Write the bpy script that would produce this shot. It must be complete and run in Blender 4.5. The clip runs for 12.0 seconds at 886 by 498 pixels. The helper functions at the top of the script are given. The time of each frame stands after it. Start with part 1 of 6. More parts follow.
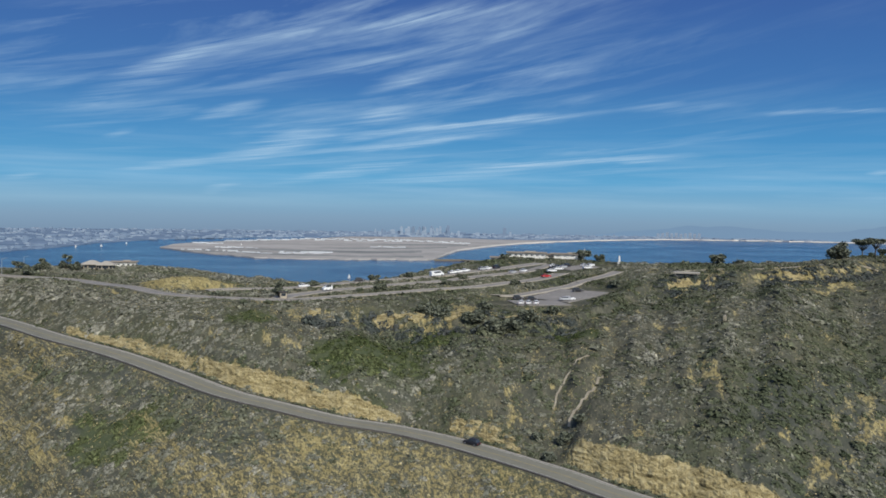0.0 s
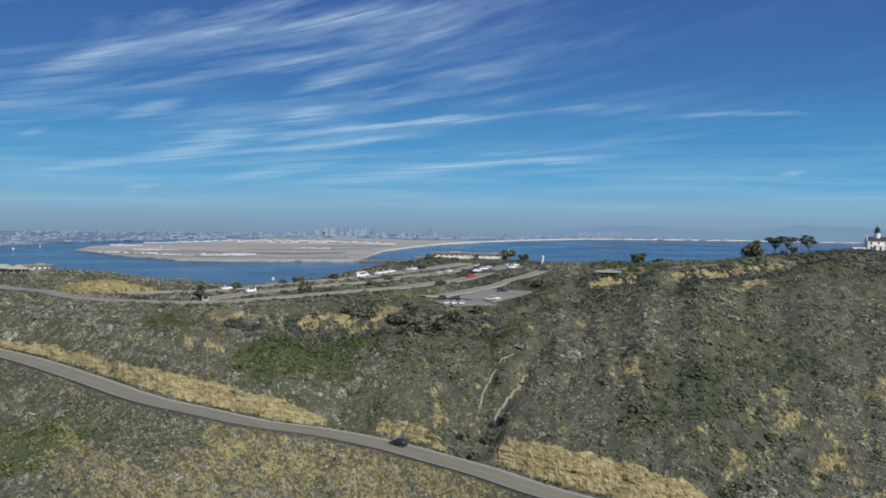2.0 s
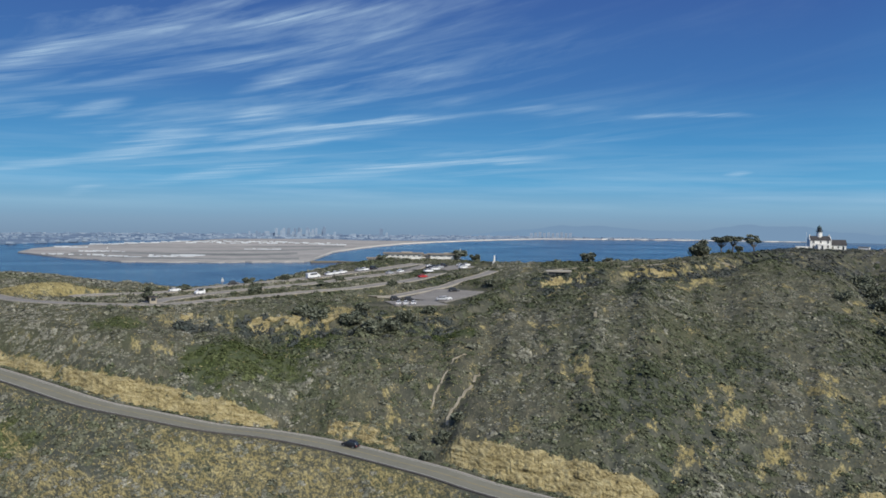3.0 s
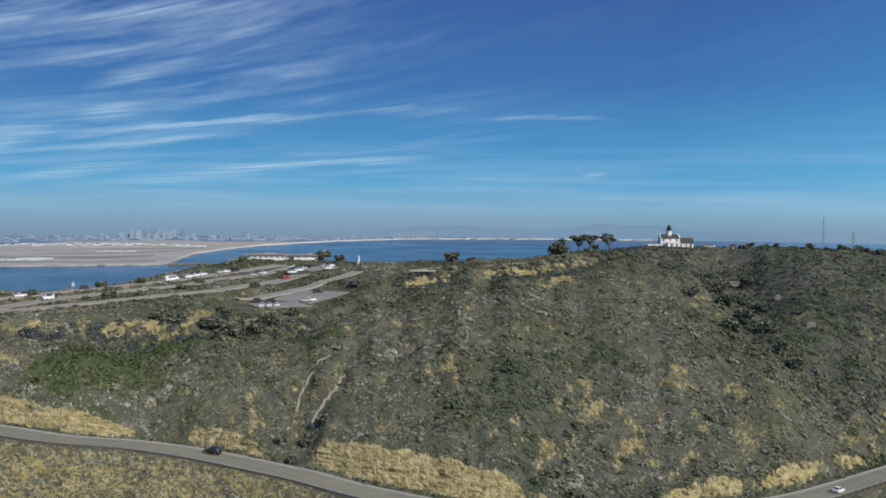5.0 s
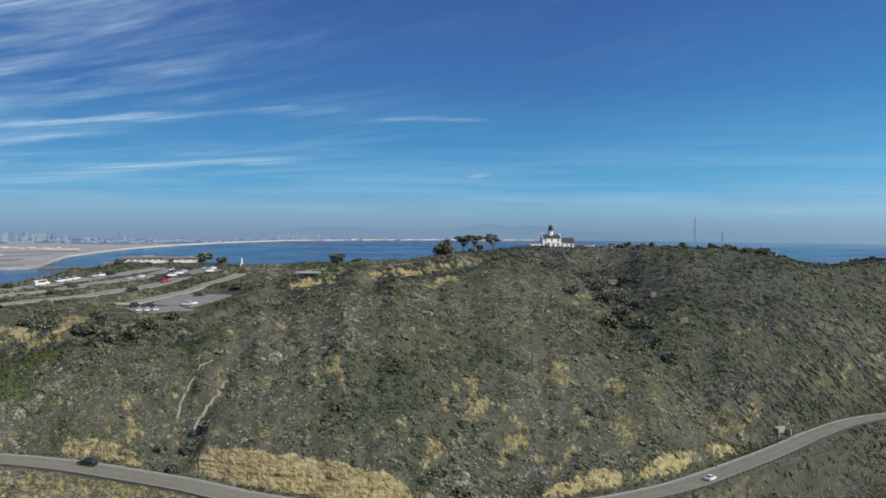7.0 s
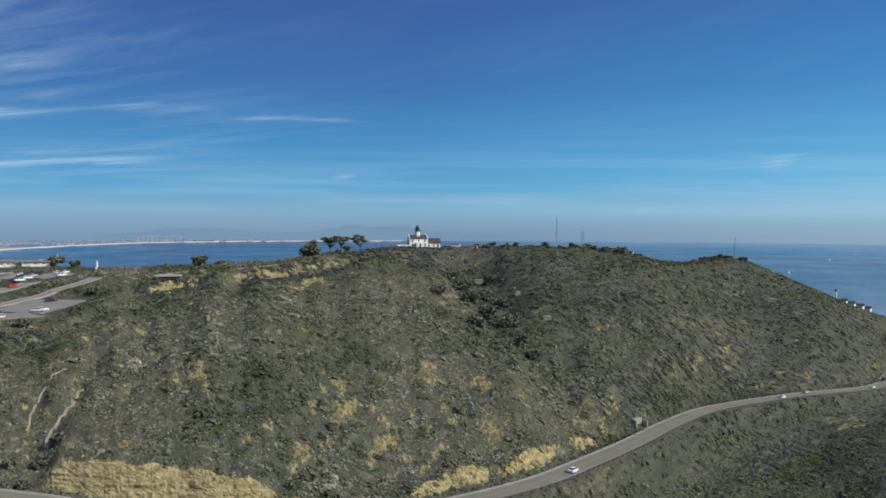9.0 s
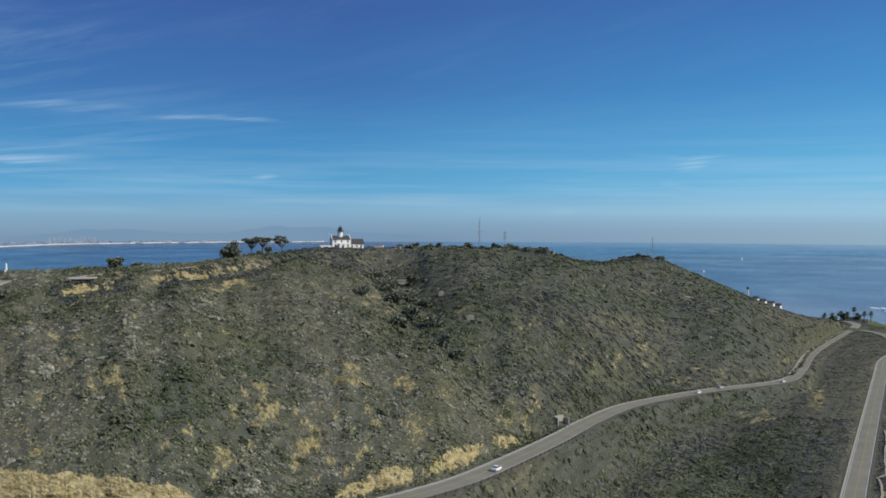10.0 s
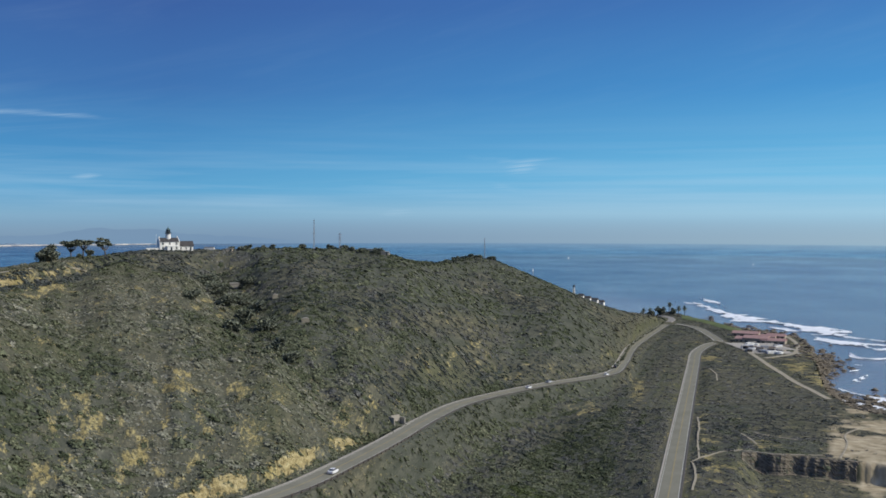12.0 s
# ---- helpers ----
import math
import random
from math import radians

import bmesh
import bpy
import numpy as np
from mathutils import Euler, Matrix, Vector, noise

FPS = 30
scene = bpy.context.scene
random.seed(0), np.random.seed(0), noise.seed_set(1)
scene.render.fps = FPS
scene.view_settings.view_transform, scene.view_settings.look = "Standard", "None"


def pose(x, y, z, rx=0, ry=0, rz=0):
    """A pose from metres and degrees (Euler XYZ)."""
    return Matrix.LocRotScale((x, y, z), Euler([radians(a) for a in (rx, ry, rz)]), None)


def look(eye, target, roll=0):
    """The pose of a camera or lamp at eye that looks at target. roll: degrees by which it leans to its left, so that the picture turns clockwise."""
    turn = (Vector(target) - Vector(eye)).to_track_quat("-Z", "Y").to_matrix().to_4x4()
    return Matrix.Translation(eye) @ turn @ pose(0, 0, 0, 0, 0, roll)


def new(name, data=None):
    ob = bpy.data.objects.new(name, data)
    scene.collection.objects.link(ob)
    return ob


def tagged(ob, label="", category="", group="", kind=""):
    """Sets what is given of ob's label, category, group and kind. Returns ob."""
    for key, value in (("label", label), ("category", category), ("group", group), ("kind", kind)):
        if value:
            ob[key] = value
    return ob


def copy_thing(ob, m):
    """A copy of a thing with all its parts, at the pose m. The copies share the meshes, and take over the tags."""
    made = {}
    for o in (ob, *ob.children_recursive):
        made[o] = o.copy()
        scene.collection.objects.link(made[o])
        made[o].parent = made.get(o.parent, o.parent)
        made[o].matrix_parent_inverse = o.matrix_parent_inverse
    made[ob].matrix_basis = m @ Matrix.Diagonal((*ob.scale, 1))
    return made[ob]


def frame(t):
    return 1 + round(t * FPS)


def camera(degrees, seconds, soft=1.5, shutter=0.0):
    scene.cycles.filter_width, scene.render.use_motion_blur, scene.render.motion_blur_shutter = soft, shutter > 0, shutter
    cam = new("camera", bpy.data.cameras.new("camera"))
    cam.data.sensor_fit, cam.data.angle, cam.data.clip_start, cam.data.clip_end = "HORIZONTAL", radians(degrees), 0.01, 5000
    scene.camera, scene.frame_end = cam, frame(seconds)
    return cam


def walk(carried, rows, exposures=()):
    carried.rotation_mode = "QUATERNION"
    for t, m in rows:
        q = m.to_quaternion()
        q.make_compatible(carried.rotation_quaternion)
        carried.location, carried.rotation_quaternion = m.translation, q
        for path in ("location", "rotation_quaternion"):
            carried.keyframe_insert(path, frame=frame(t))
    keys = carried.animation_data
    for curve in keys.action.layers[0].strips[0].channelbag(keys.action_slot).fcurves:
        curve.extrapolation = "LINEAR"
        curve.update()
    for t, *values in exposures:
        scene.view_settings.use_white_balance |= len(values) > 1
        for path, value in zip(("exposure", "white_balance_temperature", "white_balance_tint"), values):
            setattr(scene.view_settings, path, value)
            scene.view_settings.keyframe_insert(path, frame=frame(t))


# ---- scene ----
from mathutils import kdtree

# ---------------------------------------------------------------- camera
EYE = (0.0, 0.0, 115.0)
cam = camera(52.0, 12.0, soft=1.7)
# seconds, turn to the right, tilt, lean
PATH = (
    (0.0, 0.00, -2.31, -0.98), (0.5, 0.91, -2.28, -0.93), (1.0, 2.02, -2.25, -0.87), (1.5, 3.26, -2.22, -0.82),
    (2.0, 4.72, -2.20, -0.78), (2.5, 6.20, -2.17, -0.73), (3.0, 7.78, -2.14, -0.68), (5.0, 16.32, -2.04, -0.51),
    (5.5, 18.29, -2.01, -0.47), (6.0, 20.03, -1.98, -0.43), (6.5, 21.70, -1.96, -0.39), (7.0, 23.54, -1.93, -0.35),
    (9.0, 31.91, -1.84, -0.21), (9.5, 34.21, -1.81, -0.18), (10.0, 36.75, -1.79, -0.15), (10.5, 39.24, -1.77, -0.12),
    (11.0, 41.79, -1.74, -0.09), (11.5, 44.42, -1.72, -0.06), (12.0, 47.13, -1.70, -0.04),
)
walk(cam, [(t, pose(*EYE, 90 + tilt, lean, -turn)) for t, turn, tilt, lean in PATH])
scene.view_settings.exposure = 0.0

# ---------------------------------------------------------------- sky and sun
SUN_TURN, SUN_HEIGHT = 150.0, 38.0   # degrees to the right of north (+y), above the horizon


def node(tree, kind, **kw):
    n = tree.nodes.new(kind)
    for k, v in kw.items():
        if k == "op":
            n.operation = v
        else:
            n.inputs[k].default_value = v
    return n


def math_node(tree, op, a, b=None, clamp=False):
    n = tree.nodes.new("ShaderNodeMath")
    n.operation, n.use_clamp = op, clamp
    for i, v in enumerate((a, b)):
        if v is None:
            continue
        if isinstance(v, (int, float)):
            n.inputs[i].default_value = v
        else:
            tree.links.new(v, n.inputs[i])
    return n.outputs[0]


def ramp(tree, fac, stops, mode="LINEAR"):
    n = tree.nodes.new("ShaderNodeValToRGB")
    n.color_ramp.interpolation = mode
    while len(n.color_ramp.elements) < len(stops):
        n.color_ramp.elements.new(0.5)
    for e, (p, c) in zip(n.color_ramp.elements, stops):
        e.position = p
        e.color = (*c, 1) if isinstance(c, tuple) else (c, c, c, 1)
    tree.links.new(fac, n.inputs["Fac"])
    return n.outputs["Color"]


def mix_rgb(tree, fac, a, b, mode="MIX"):
    n = tree.nodes.new("ShaderNodeMix")
    n.data_type, n.blend_type = "RGBA", mode
    for sock, v in ((n.inputs[0], fac), (n.inputs[6], a), (n.inputs[7], b)):
        if isinstance(v, (int, float)):
            sock.default_value = v
        elif isinstance(v, tuple):
            sock.default_value = (*v, 1)
        else:
            tree.links.new(v, sock)
    return n.outputs[2]


# single cirrus streaks: turn, height, half length, half width, slant in degrees, density
CIRRUS_LOW = ((-16.4, 8.98, 4.8, 0.67, 21.4, 0.5), (-13.3, 6.0, 3.0, 0.55, 17.3, 0.45), (-3.8, 5.93, 2.5, 0.67, 14.3, 0.5), (1.8, 5.41, 11.3, 0.42, 5.5, 0.62), (14.4, 6.6, 4.8, 0.3, 3.7, 0.25), (-10.2, 4.0, 4.7, 0.91, 15.6, 0.45), (-1.6, 4.43, 9.0, 0.42, 7.0, 0.55), 
   (-17.5, 2.49, 4.3, 0.42, 6.5, 0.35), (-6.0, 2.46, 7.1, 0.48, 9.2, 0.45), (8.1, 3.22, 10.3, 0.36, 4.0, 0.6), (0.9, 2.3, 10.2, 0.55, 5.7, 0.4), (-13.5, 1.37, 1.7, 0.36, 10.9, 0.35), (-24.6, 1.74, 2.2, 0.24, 6.2, 0.3))
CIRRUS_HIGH = ((-4.5, 9.2, 4.9, 0.55, 11.7, 0.38), (-2.4, 8.17, 3.8, 0.61, 17.0, 0.35), (-10.5, 10.75, 6.8, 0.85, 18.6, 0.32), (-2.8, 11.76, 7.1, 0.97, 14.2, 0.34), (0.9, 12.25, 7.2, 0.73, 11.0, 0.3), (4.6, 11.12, 2.9, 0.48, 15.5, 0.2), (-18.6, 7.24, 5.8, 1.09, 20.3, 0.22), (6.2, 8.7, 4.7, 0.48, 8.3, 0.2), 
   (-19.6, 4.44, 1.5, 0.36, 15.8, 0.22), (22.9, 6.22, 5.5, 0.24, -0.6, 0.32), (25.7, 2.63, 1.4, 0.3, 4.6, 0.36), (52.0, 3.49, 2.1, 0.48, 3.8, 0.42), (52.0, 3.86, 4.3, 0.24, -2.9, 0.2), (51.2, 2.13, 1.8, 0.3, -5.5, 0.2), (44.3, 0.53, 1.8, 0.3, 2.7, 0.25))


def make_world():
    w = bpy.data.worlds.new("sky")
    scene.world = w
    w.use_nodes = True
    t = w.node_tree
    t.nodes.clear()
    out = t.nodes.new("ShaderNodeOutputWorld")
    bg = t.nodes.new("ShaderNodeBackground")
    t.links.new(bg.outputs[0], out.inputs[0])
    sky = t.nodes.new("ShaderNodeTexSky")
    sky.sky_type, sky.sun_disc = "NISHITA", False
    sky.sun_elevation, sky.sun_rotation = radians(SUN_HEIGHT), radians(SUN_TURN)
    co = t.nodes.new("ShaderNodeTexCoord").outputs["Generated"]
    sep = t.nodes.new("ShaderNodeSeparateXYZ")
    t.links.new(co, sep.inputs[0])
    x, y, z = sep.outputs
    # clear sky by height: sea haze, pale band, cyan, deep blue
    h = math_node(t, "MULTIPLY_ADD", z, 2.0)
    t.nodes[-1].inputs[2].default_value = 0.1
    clear = ramp(t, h, [(0.0, (0.13, 0.22, 0.36)), (0.058, (0.195, 0.30, 0.435)), (0.085, (0.215, 0.35, 0.50)), (0.12, (0.215, 0.42, 0.605)),
                        (0.17, (0.095, 0.365, 0.64)), (0.26, (0.052, 0.265, 0.56)), (0.38, (0.040, 0.165, 0.44)), (0.55, (0.037, 0.113, 0.36)),
                        (1.0, (0.045, 0.12, 0.38))])
    # the southern side is paler and more cyan
    turn = math_node(t, "ADD", math_node(t, "MULTIPLY", x, 0.93), math_node(t, "MULTIPLY", y, -0.36))
    glow = math_node(t, "MULTIPLY", math_node(t, "SUBTRACT", turn, 0.16), 1.35, clamp=True)
    south = ramp(t, h, [(0.0, (0.25, 0.38, 0.52)), (0.065, (0.28, 0.42, 0.56)), (0.12, (0.36, 0.62, 0.80)), (0.2, (0.16, 0.53, 0.82)),
                        (0.38, (0.06, 0.32, 0.68)), (0.6, (0.045, 0.17, 0.49)), (1.0, (0.05, 0.15, 0.42))])
    clear = mix_rgb(t, glow, clear, south)
    # bright sky round the sun
    dot = t.nodes.new("ShaderNodeVectorMath")
    dot.operation = "DOT_PRODUCT"
    t.links.new(co, dot.inputs[0])
    e, r = radians(SUN_HEIGHT), radians(SUN_TURN)
    dot.inputs[1].default_value = (math.cos(e) * math.sin(r), math.cos(e) * math.cos(r), math.sin(e))
    aureole = math_node(t, "POWER", math_node(t, "MAXIMUM", dot.outputs["Value"], 0.0), 5.0)
    clear = mix_rgb(t, aureole, clear, (1.3, 1.35, 1.4))
    nish = mix_rgb(t, 1.0, sky.outputs[0], (0.1, 0.1, 0.1), "MULTIPLY")
    base = mix_rgb(t, 0.05, clear, nish)
    # cirrus: long streaks that rise to the right and fan out with height
    hyp = math_node(t, "SQRT", math_node(t, "ADD", math_node(t, "MULTIPLY", x, x), math_node(t, "MULTIPLY", y, y)))
    side = math_node(t, "DIVIDE", x, hyp)
    az = math_node(t, "ARCTAN2", x, y)
    el = math_node(t, "MAXIMUM", math_node(t, "ADD", z, 0.012), 0.004)
    rise = math_node(t, "SUBTRACT", math_node(t, "LOGARITHM", el, 2.71828), math_node(t, "MULTIPLY", az, 1.25))

    def field(ku, kv, off, detail, rough, warp):
        c = t.nodes.new("ShaderNodeCombineXYZ")
        t.links.new(math_node(t, "MULTIPLY", az, ku), c.inputs[0])
        t.links.new(math_node(t, "MULTIPLY", rise, kv), c.inputs[1])
        c.inputs[2].default_value = off
        n = node(t, "ShaderNodeTexNoise", Scale=1.0, Detail=detail, Roughness=rough, Distortion=warp)
        t.links.new(c.outputs[0], n.inputs["Vector"])
        return n.outputs[0]

    streak = ramp(t, field(4.2, 6.0, 3.1, 7.0, 0.62, 0.5), [(0.45, 0.0), (0.56, 0.42), (0.72, 1.0)])
    wisp = ramp(t, field(9.0, 16.0, 7.7, 5.0, 0.6, 0.8), [(0.36, 0.35), (0.62, 1.0)])
    patch = ramp(t, field(2.6, 1.7, 12.4, 2.0, 0.5, 0.2), [(0.28, 0.0), (0.50, 1.0)])
    # thick towards the north, a few wisps elsewhere
    edge = math_node(t, "ADD", az, math_node(t, "MULTIPLY", el, 0.9))
    where = ramp(t, math_node(t, "MULTIPLY_ADD", edge, 0.5), [(0.0, 0.8), (0.45, 1.0), (0.60, 0.9), (0.70, 0.40), (0.78, 0.10), (1.0, 0.08)])
    low = ramp(t, math_node(t, "MULTIPLY_ADD", math_node(t, "ADD", az, math_node(t, "MULTIPLY", el, 2.4)), 0.5), [(0.36, 0.0), (0.46, 1.0)])
    fade = ramp(t, z, [(0.022, 0.0), (0.05, 1.0)])
    cl = math_node(t, "MULTIPLY", math_node(t, "MULTIPLY", streak, patch), math_node(t, "MULTIPLY", math_node(t, "MULTIPLY", where, low), fade))
    cl = math_node(t, "MULTIPLY", math_node(t, "MULTIPLY", cl, wisp), 0.5, clamp=True)
    spot = t.nodes.new("ShaderNodeCombineXYZ")
    sway = math_node(t, "MULTIPLY", math_node(t, "SUBTRACT", field(7.0, 5.0, 21.0, 3.0, 0.6, 0.0), 0.5), 0.02)
    t.links.new(az, spot.inputs[0])
    t.links.new(math_node(t, "ADD", math_node(t, "ARCSINE", z), sway), spot.inputs[1])
    total = None
    for turn_c, high, along, across, slant, dense in CIRRUS_LOW + CIRRUS_HIGH:
        mp = t.nodes.new("ShaderNodeMapping")
        mp.vector_type = "TEXTURE"
        mp.inputs["Location"].default_value = (radians(turn_c), radians(high), 0)
        mp.inputs["Rotation"].default_value = (0, 0, radians(slant))
        mp.inputs["Scale"].default_value = (radians(along), radians(across), 1)
        t.links.new(spot.outputs[0], mp.inputs[0])
        far_off = t.nodes.new("ShaderNodeVectorMath")
        far_off.operation = "LENGTH"
        t.links.new(mp.outputs[0], far_off.inputs[0])
        fall = t.nodes.new("ShaderNodeMapRange")
        fall.interpolation_type = "SMOOTHSTEP"
        for k, v in ((1, 1.0), (2, 0.0), (3, 0.0), (4, dense)):
            fall.inputs[k].default_value = v
        t.links.new(far_off.outputs["Value"], fall.inputs[0])
        total = fall.outputs[0] if total is None else math_node(t, "ADD", total, fall.outputs[0])
    feather = ramp(t, field(7.0, 34.0, 33.0, 7.0, 0.66, 0.6), [(0.34, 0.12), (0.52, 0.85), (0.68, 1.5)])
    cl = math_node(t, "ADD", cl, math_node(t, "MULTIPLY", total, feather), clamp=True)
    # a thin level veil close above the haze
    comb3 = t.nodes.new("ShaderNodeCombineXYZ")
    t.links.new(math_node(t, "MULTIPLY", side, 4.0), comb3.inputs[0])
    t.links.new(math_node(t, "MULTIPLY", z, 75.0), comb3.inputs[1])
    n3 = node(t, "ShaderNodeTexNoise", Scale=1.0, Detail=4.0, Roughness=0.55)
    t.links.new(comb3.outputs[0], n3.inputs["Vector"])
    veil = math_node(t, "MULTIPLY", ramp(t, n3.outputs[0], [(0.42, 0.0), (0.75, 1.0)]),
                     ramp(t, z, [(0.0, 0.0), (0.025, 0.7), (0.04, 0.6), (0.09, 0.12), (0.14, 0.0)]))
    cover = math_node(t, "MAXIMUM", cl, math_node(t, "MULTIPLY", veil, 0.48))
    col = mix_rgb(t, cover, base, (0.50, 0.68, 0.84))
    t.links.new(col, bg.inputs[0])
    bg.inputs[1].default_value = 1.0


make_world()
sun_data = bpy.data.lights.new("sun", "SUN")
sun_data.energy, sun_data.angle, sun_data.color = 3.3, radians(0.6), (1.0, 0.95, 0.87)
sun = new("sun", sun_data)
sd = (math.cos(radians(SUN_HEIGHT)) * math.sin(radians(SUN_TURN)), math.cos(radians(SUN_HEIGHT)) * math.cos(radians(SUN_TURN)), math.sin(radians(SUN_HEIGHT)))
sun.matrix_world = look((sd[0] * 300, sd[1] * 300, sd[2] * 300 + 100), (0, 0, 100))


# ---------------------------------------------------------------- materials
def mat(name, rough=0.9, spec=0.25, metal=0.0):
    m = bpy.data.materials.new(name)
    m.use_nodes = True
    t = m.node_tree
    b = t.nodes["Principled BSDF"]
    b.inputs["Roughness"].default_value = rough
    b.inputs["Specular IOR Level"].default_value = spec
    b.inputs["Metallic"].default_value = metal
    return m, t, b


def noise_out(t, scale, detail=4.0, rough=0.55, vec=None):
    n = node(t, "ShaderNodeTexNoise", Scale=scale, Detail=detail, Roughness=rough)
    if vec is None:
        vec = t.nodes.new("ShaderNodeTexCoord").outputs["Object"]
    t.links.new(vec, n.inputs["Vector"])
    return n.outputs[0]


def bump(t, b, height, strength, dist):
    n = node(t, "ShaderNodeBump", Strength=strength, Distance=dist)
    t.links.new(height, n.inputs["Height"])
    t.links.new(n.outputs[0], b.inputs["Normal"])


def attr(t, name):
    n = t.nodes.new("ShaderNodeAttribute")
    n.attribute_name = name
    return n.outputs["Fac"]


def plain(name, dark, light, scale=1.0, rough=0.8, spec=0.25, metal=0.0, bumpy=0.0):
    """Two-tone weathered surface with fine relief."""
    m, t, b = mat(name, rough, spec, metal)
    big, fine = noise_out(t, scale, 5.0), noise_out(t, scale * 9, 3.0)
    f = math_node(t, "ADD", math_node(t, "MULTIPLY", big, 0.65), math_node(t, "MULTIPLY", fine, 0.35))
    t.links.new(ramp(t, f, [(0.3, dark), (0.7, light)]), b.inputs["Base Color"])
    if bumpy:
        bump(t, b, fine, 0.5, bumpy)
    return m


def ground_material():
    m, t, b = mat("hillside_soil", 1.0, 0.03)
    sv = t.nodes.new("ShaderNodeAttribute")
    sv.attribute_name = "slope"
    sv = sv.outputs["Vector"]
    big, mid, fine = noise_out(t, 0.03, 4, 0.55, sv), noise_out(t, 0.25, 5, 0.55, sv), noise_out(t, 1.6, 4, 0.7, sv)
    litter = ramp(t, math_node(t, "ADD", math_node(t, "MULTIPLY", mid, 0.5), math_node(t, "MULTIPLY", fine, 0.5)),
                  [(0.34, (0.052, 0.055, 0.040)), (0.5, (0.086, 0.086, 0.062)), (0.64, (0.185, 0.168, 0.108))])
    grass = ramp(t, fine, [(0.3, (0.06, 0.068, 0.036)), (0.7, (0.115, 0.118, 0.062))])
    soil = ramp(t, math_node(t, "ADD", math_node(t, "MULTIPLY", mid, 0.55), math_node(t, "MULTIPLY", fine, 0.45)),
                [(0.34, (0.13, 0.11, 0.055)), (0.5, (0.29, 0.24, 0.105)), (0.66, (0.46, 0.395, 0.195))])
    sand = ramp(t, mid, [(0.3, (0.20, 0.165, 0.10)), (0.48, (0.36, 0.30, 0.195)), (0.7, (0.50, 0.43, 0.30))])
    col = mix_rgb(t, ramp(t, big, [(0.5, 0.0), (0.65, 0.6)]), litter, grass)
    lush = attr(t, "lush")
    # green-patch soil, greyed to put the far slopes' haze into its colour
    lush_grey = ramp(t, math_node(t, "ADD", math_node(t, "MULTIPLY", mid, 0.5), math_node(t, "MULTIPLY", fine, 0.5)),
                 [(0.34, (0.048, 0.054, 0.042)), (0.5, (0.072, 0.078, 0.062)), (0.66, (0.12, 0.122, 0.098))])
    col = mix_rgb(t, lush, col, lush_grey)
    col = mix_rgb(t, attr(t, "fresh"), col, ramp(t, fine, [(0.3, (0.050, 0.068, 0.026)), (0.7, (0.095, 0.115, 0.046))]))
    speck = noise_out(t, 0.8, 5, 0.75, sv)
    vein = math_node(t, "ABSOLUTE", math_node(t, "SUBTRACT", noise_out(t, 0.33, 3, 0.6, sv), 0.5))
    patchy = math_node(t, "ADD", attr(t, "bare"), math_node(t, "MULTIPLY", math_node(t, "SUBTRACT", speck, 0.5), 3.4))
    patchy = math_node(t, "ADD", patchy, math_node(t, "MULTIPLY", math_node(t, "SUBTRACT", 0.07, vein), 3.0))
    patchy = math_node(t, "SUBTRACT", patchy, math_node(t, "MULTIPLY", lush, 0.35))
    col = mix_rgb(t, ramp(t, patchy, [(0.48, 0.0), (0.95, 1.0)]), col, soil)
    col = mix_rgb(t, attr(t, "sand"), col, sand)
    t.links.new(col, b.inputs["Base Color"])
    bump(t, b, math_node(t, "ADD", mid, math_node(t, "MULTIPLY", fine, 0.5)), 0.7, 0.35)
    return m


def shrub_material(name, stops):
    """Leaves: a colour for the whole plant by its tone, and lighter and darker sprays within it."""
    m, t, b = mat(name, 1.0, 0.0)
    geo = t.nodes.new("ShaderNodeNewGeometry")
    col = ramp(t, math_node(t, "ADD", attr(t, "tone"), math_node(t, "MULTIPLY", math_node(t, "SUBTRACT", noise_out(t, 0.3, 3), 0.5), 0.5)), stops)
    spray = ramp(t, geo.outputs["Random Per Island"], [(0.0, (0.62, 0.62, 0.60)), (0.55, (1.0, 1.0, 1.0)), (0.88, (1.22, 1.22, 1.2)), (1.0, (1.8, 1.72, 1.6))])
    t.links.new(mix_rgb(t, 1.0, col, spray, "MULTIPLY"), b.inputs["Base Color"])
    return m


def water_material():
    m, t, b = mat("sea_water", 0.12, 0.5)
    b.inputs["IOR"].default_value = 1.33
    co = t.nodes.new("ShaderNodeTexCoord").outputs["Object"]
    big, mid = noise_out(t, 0.0016, 5, 0.6, co), noise_out(t, 0.02, 4, 0.6, co)
    col = ramp(t, math_node(t, "ADD", math_node(t, "MULTIPLY", big, 0.7), math_node(t, "MULTIPLY", mid, 0.3)),
               [(0.35, (0.010, 0.032, 0.075)), (0.65, (0.027, 0.063, 0.112))])
    shoal_sheen = attr(t, "shoal_sheen")
    # pale shoals, and the southern sea's sheen painted into the base colour
    col = mix_rgb(t, shoal_sheen, col, (0.25, 0.265, 0.295))
    streak = noise_out(t, 0.004, 6, 0.65, co)
    t.links.new(ramp(t, streak, [(0.35, 0.10), (0.65, 0.20)]), b.inputs["Roughness"])
    t.links.new(col, b.inputs["Base Color"])
    fine = noise_out(t, 0.12, 4, 0.65, co)
    bump(t, b, fine, 0.8, 1.8)
    return m


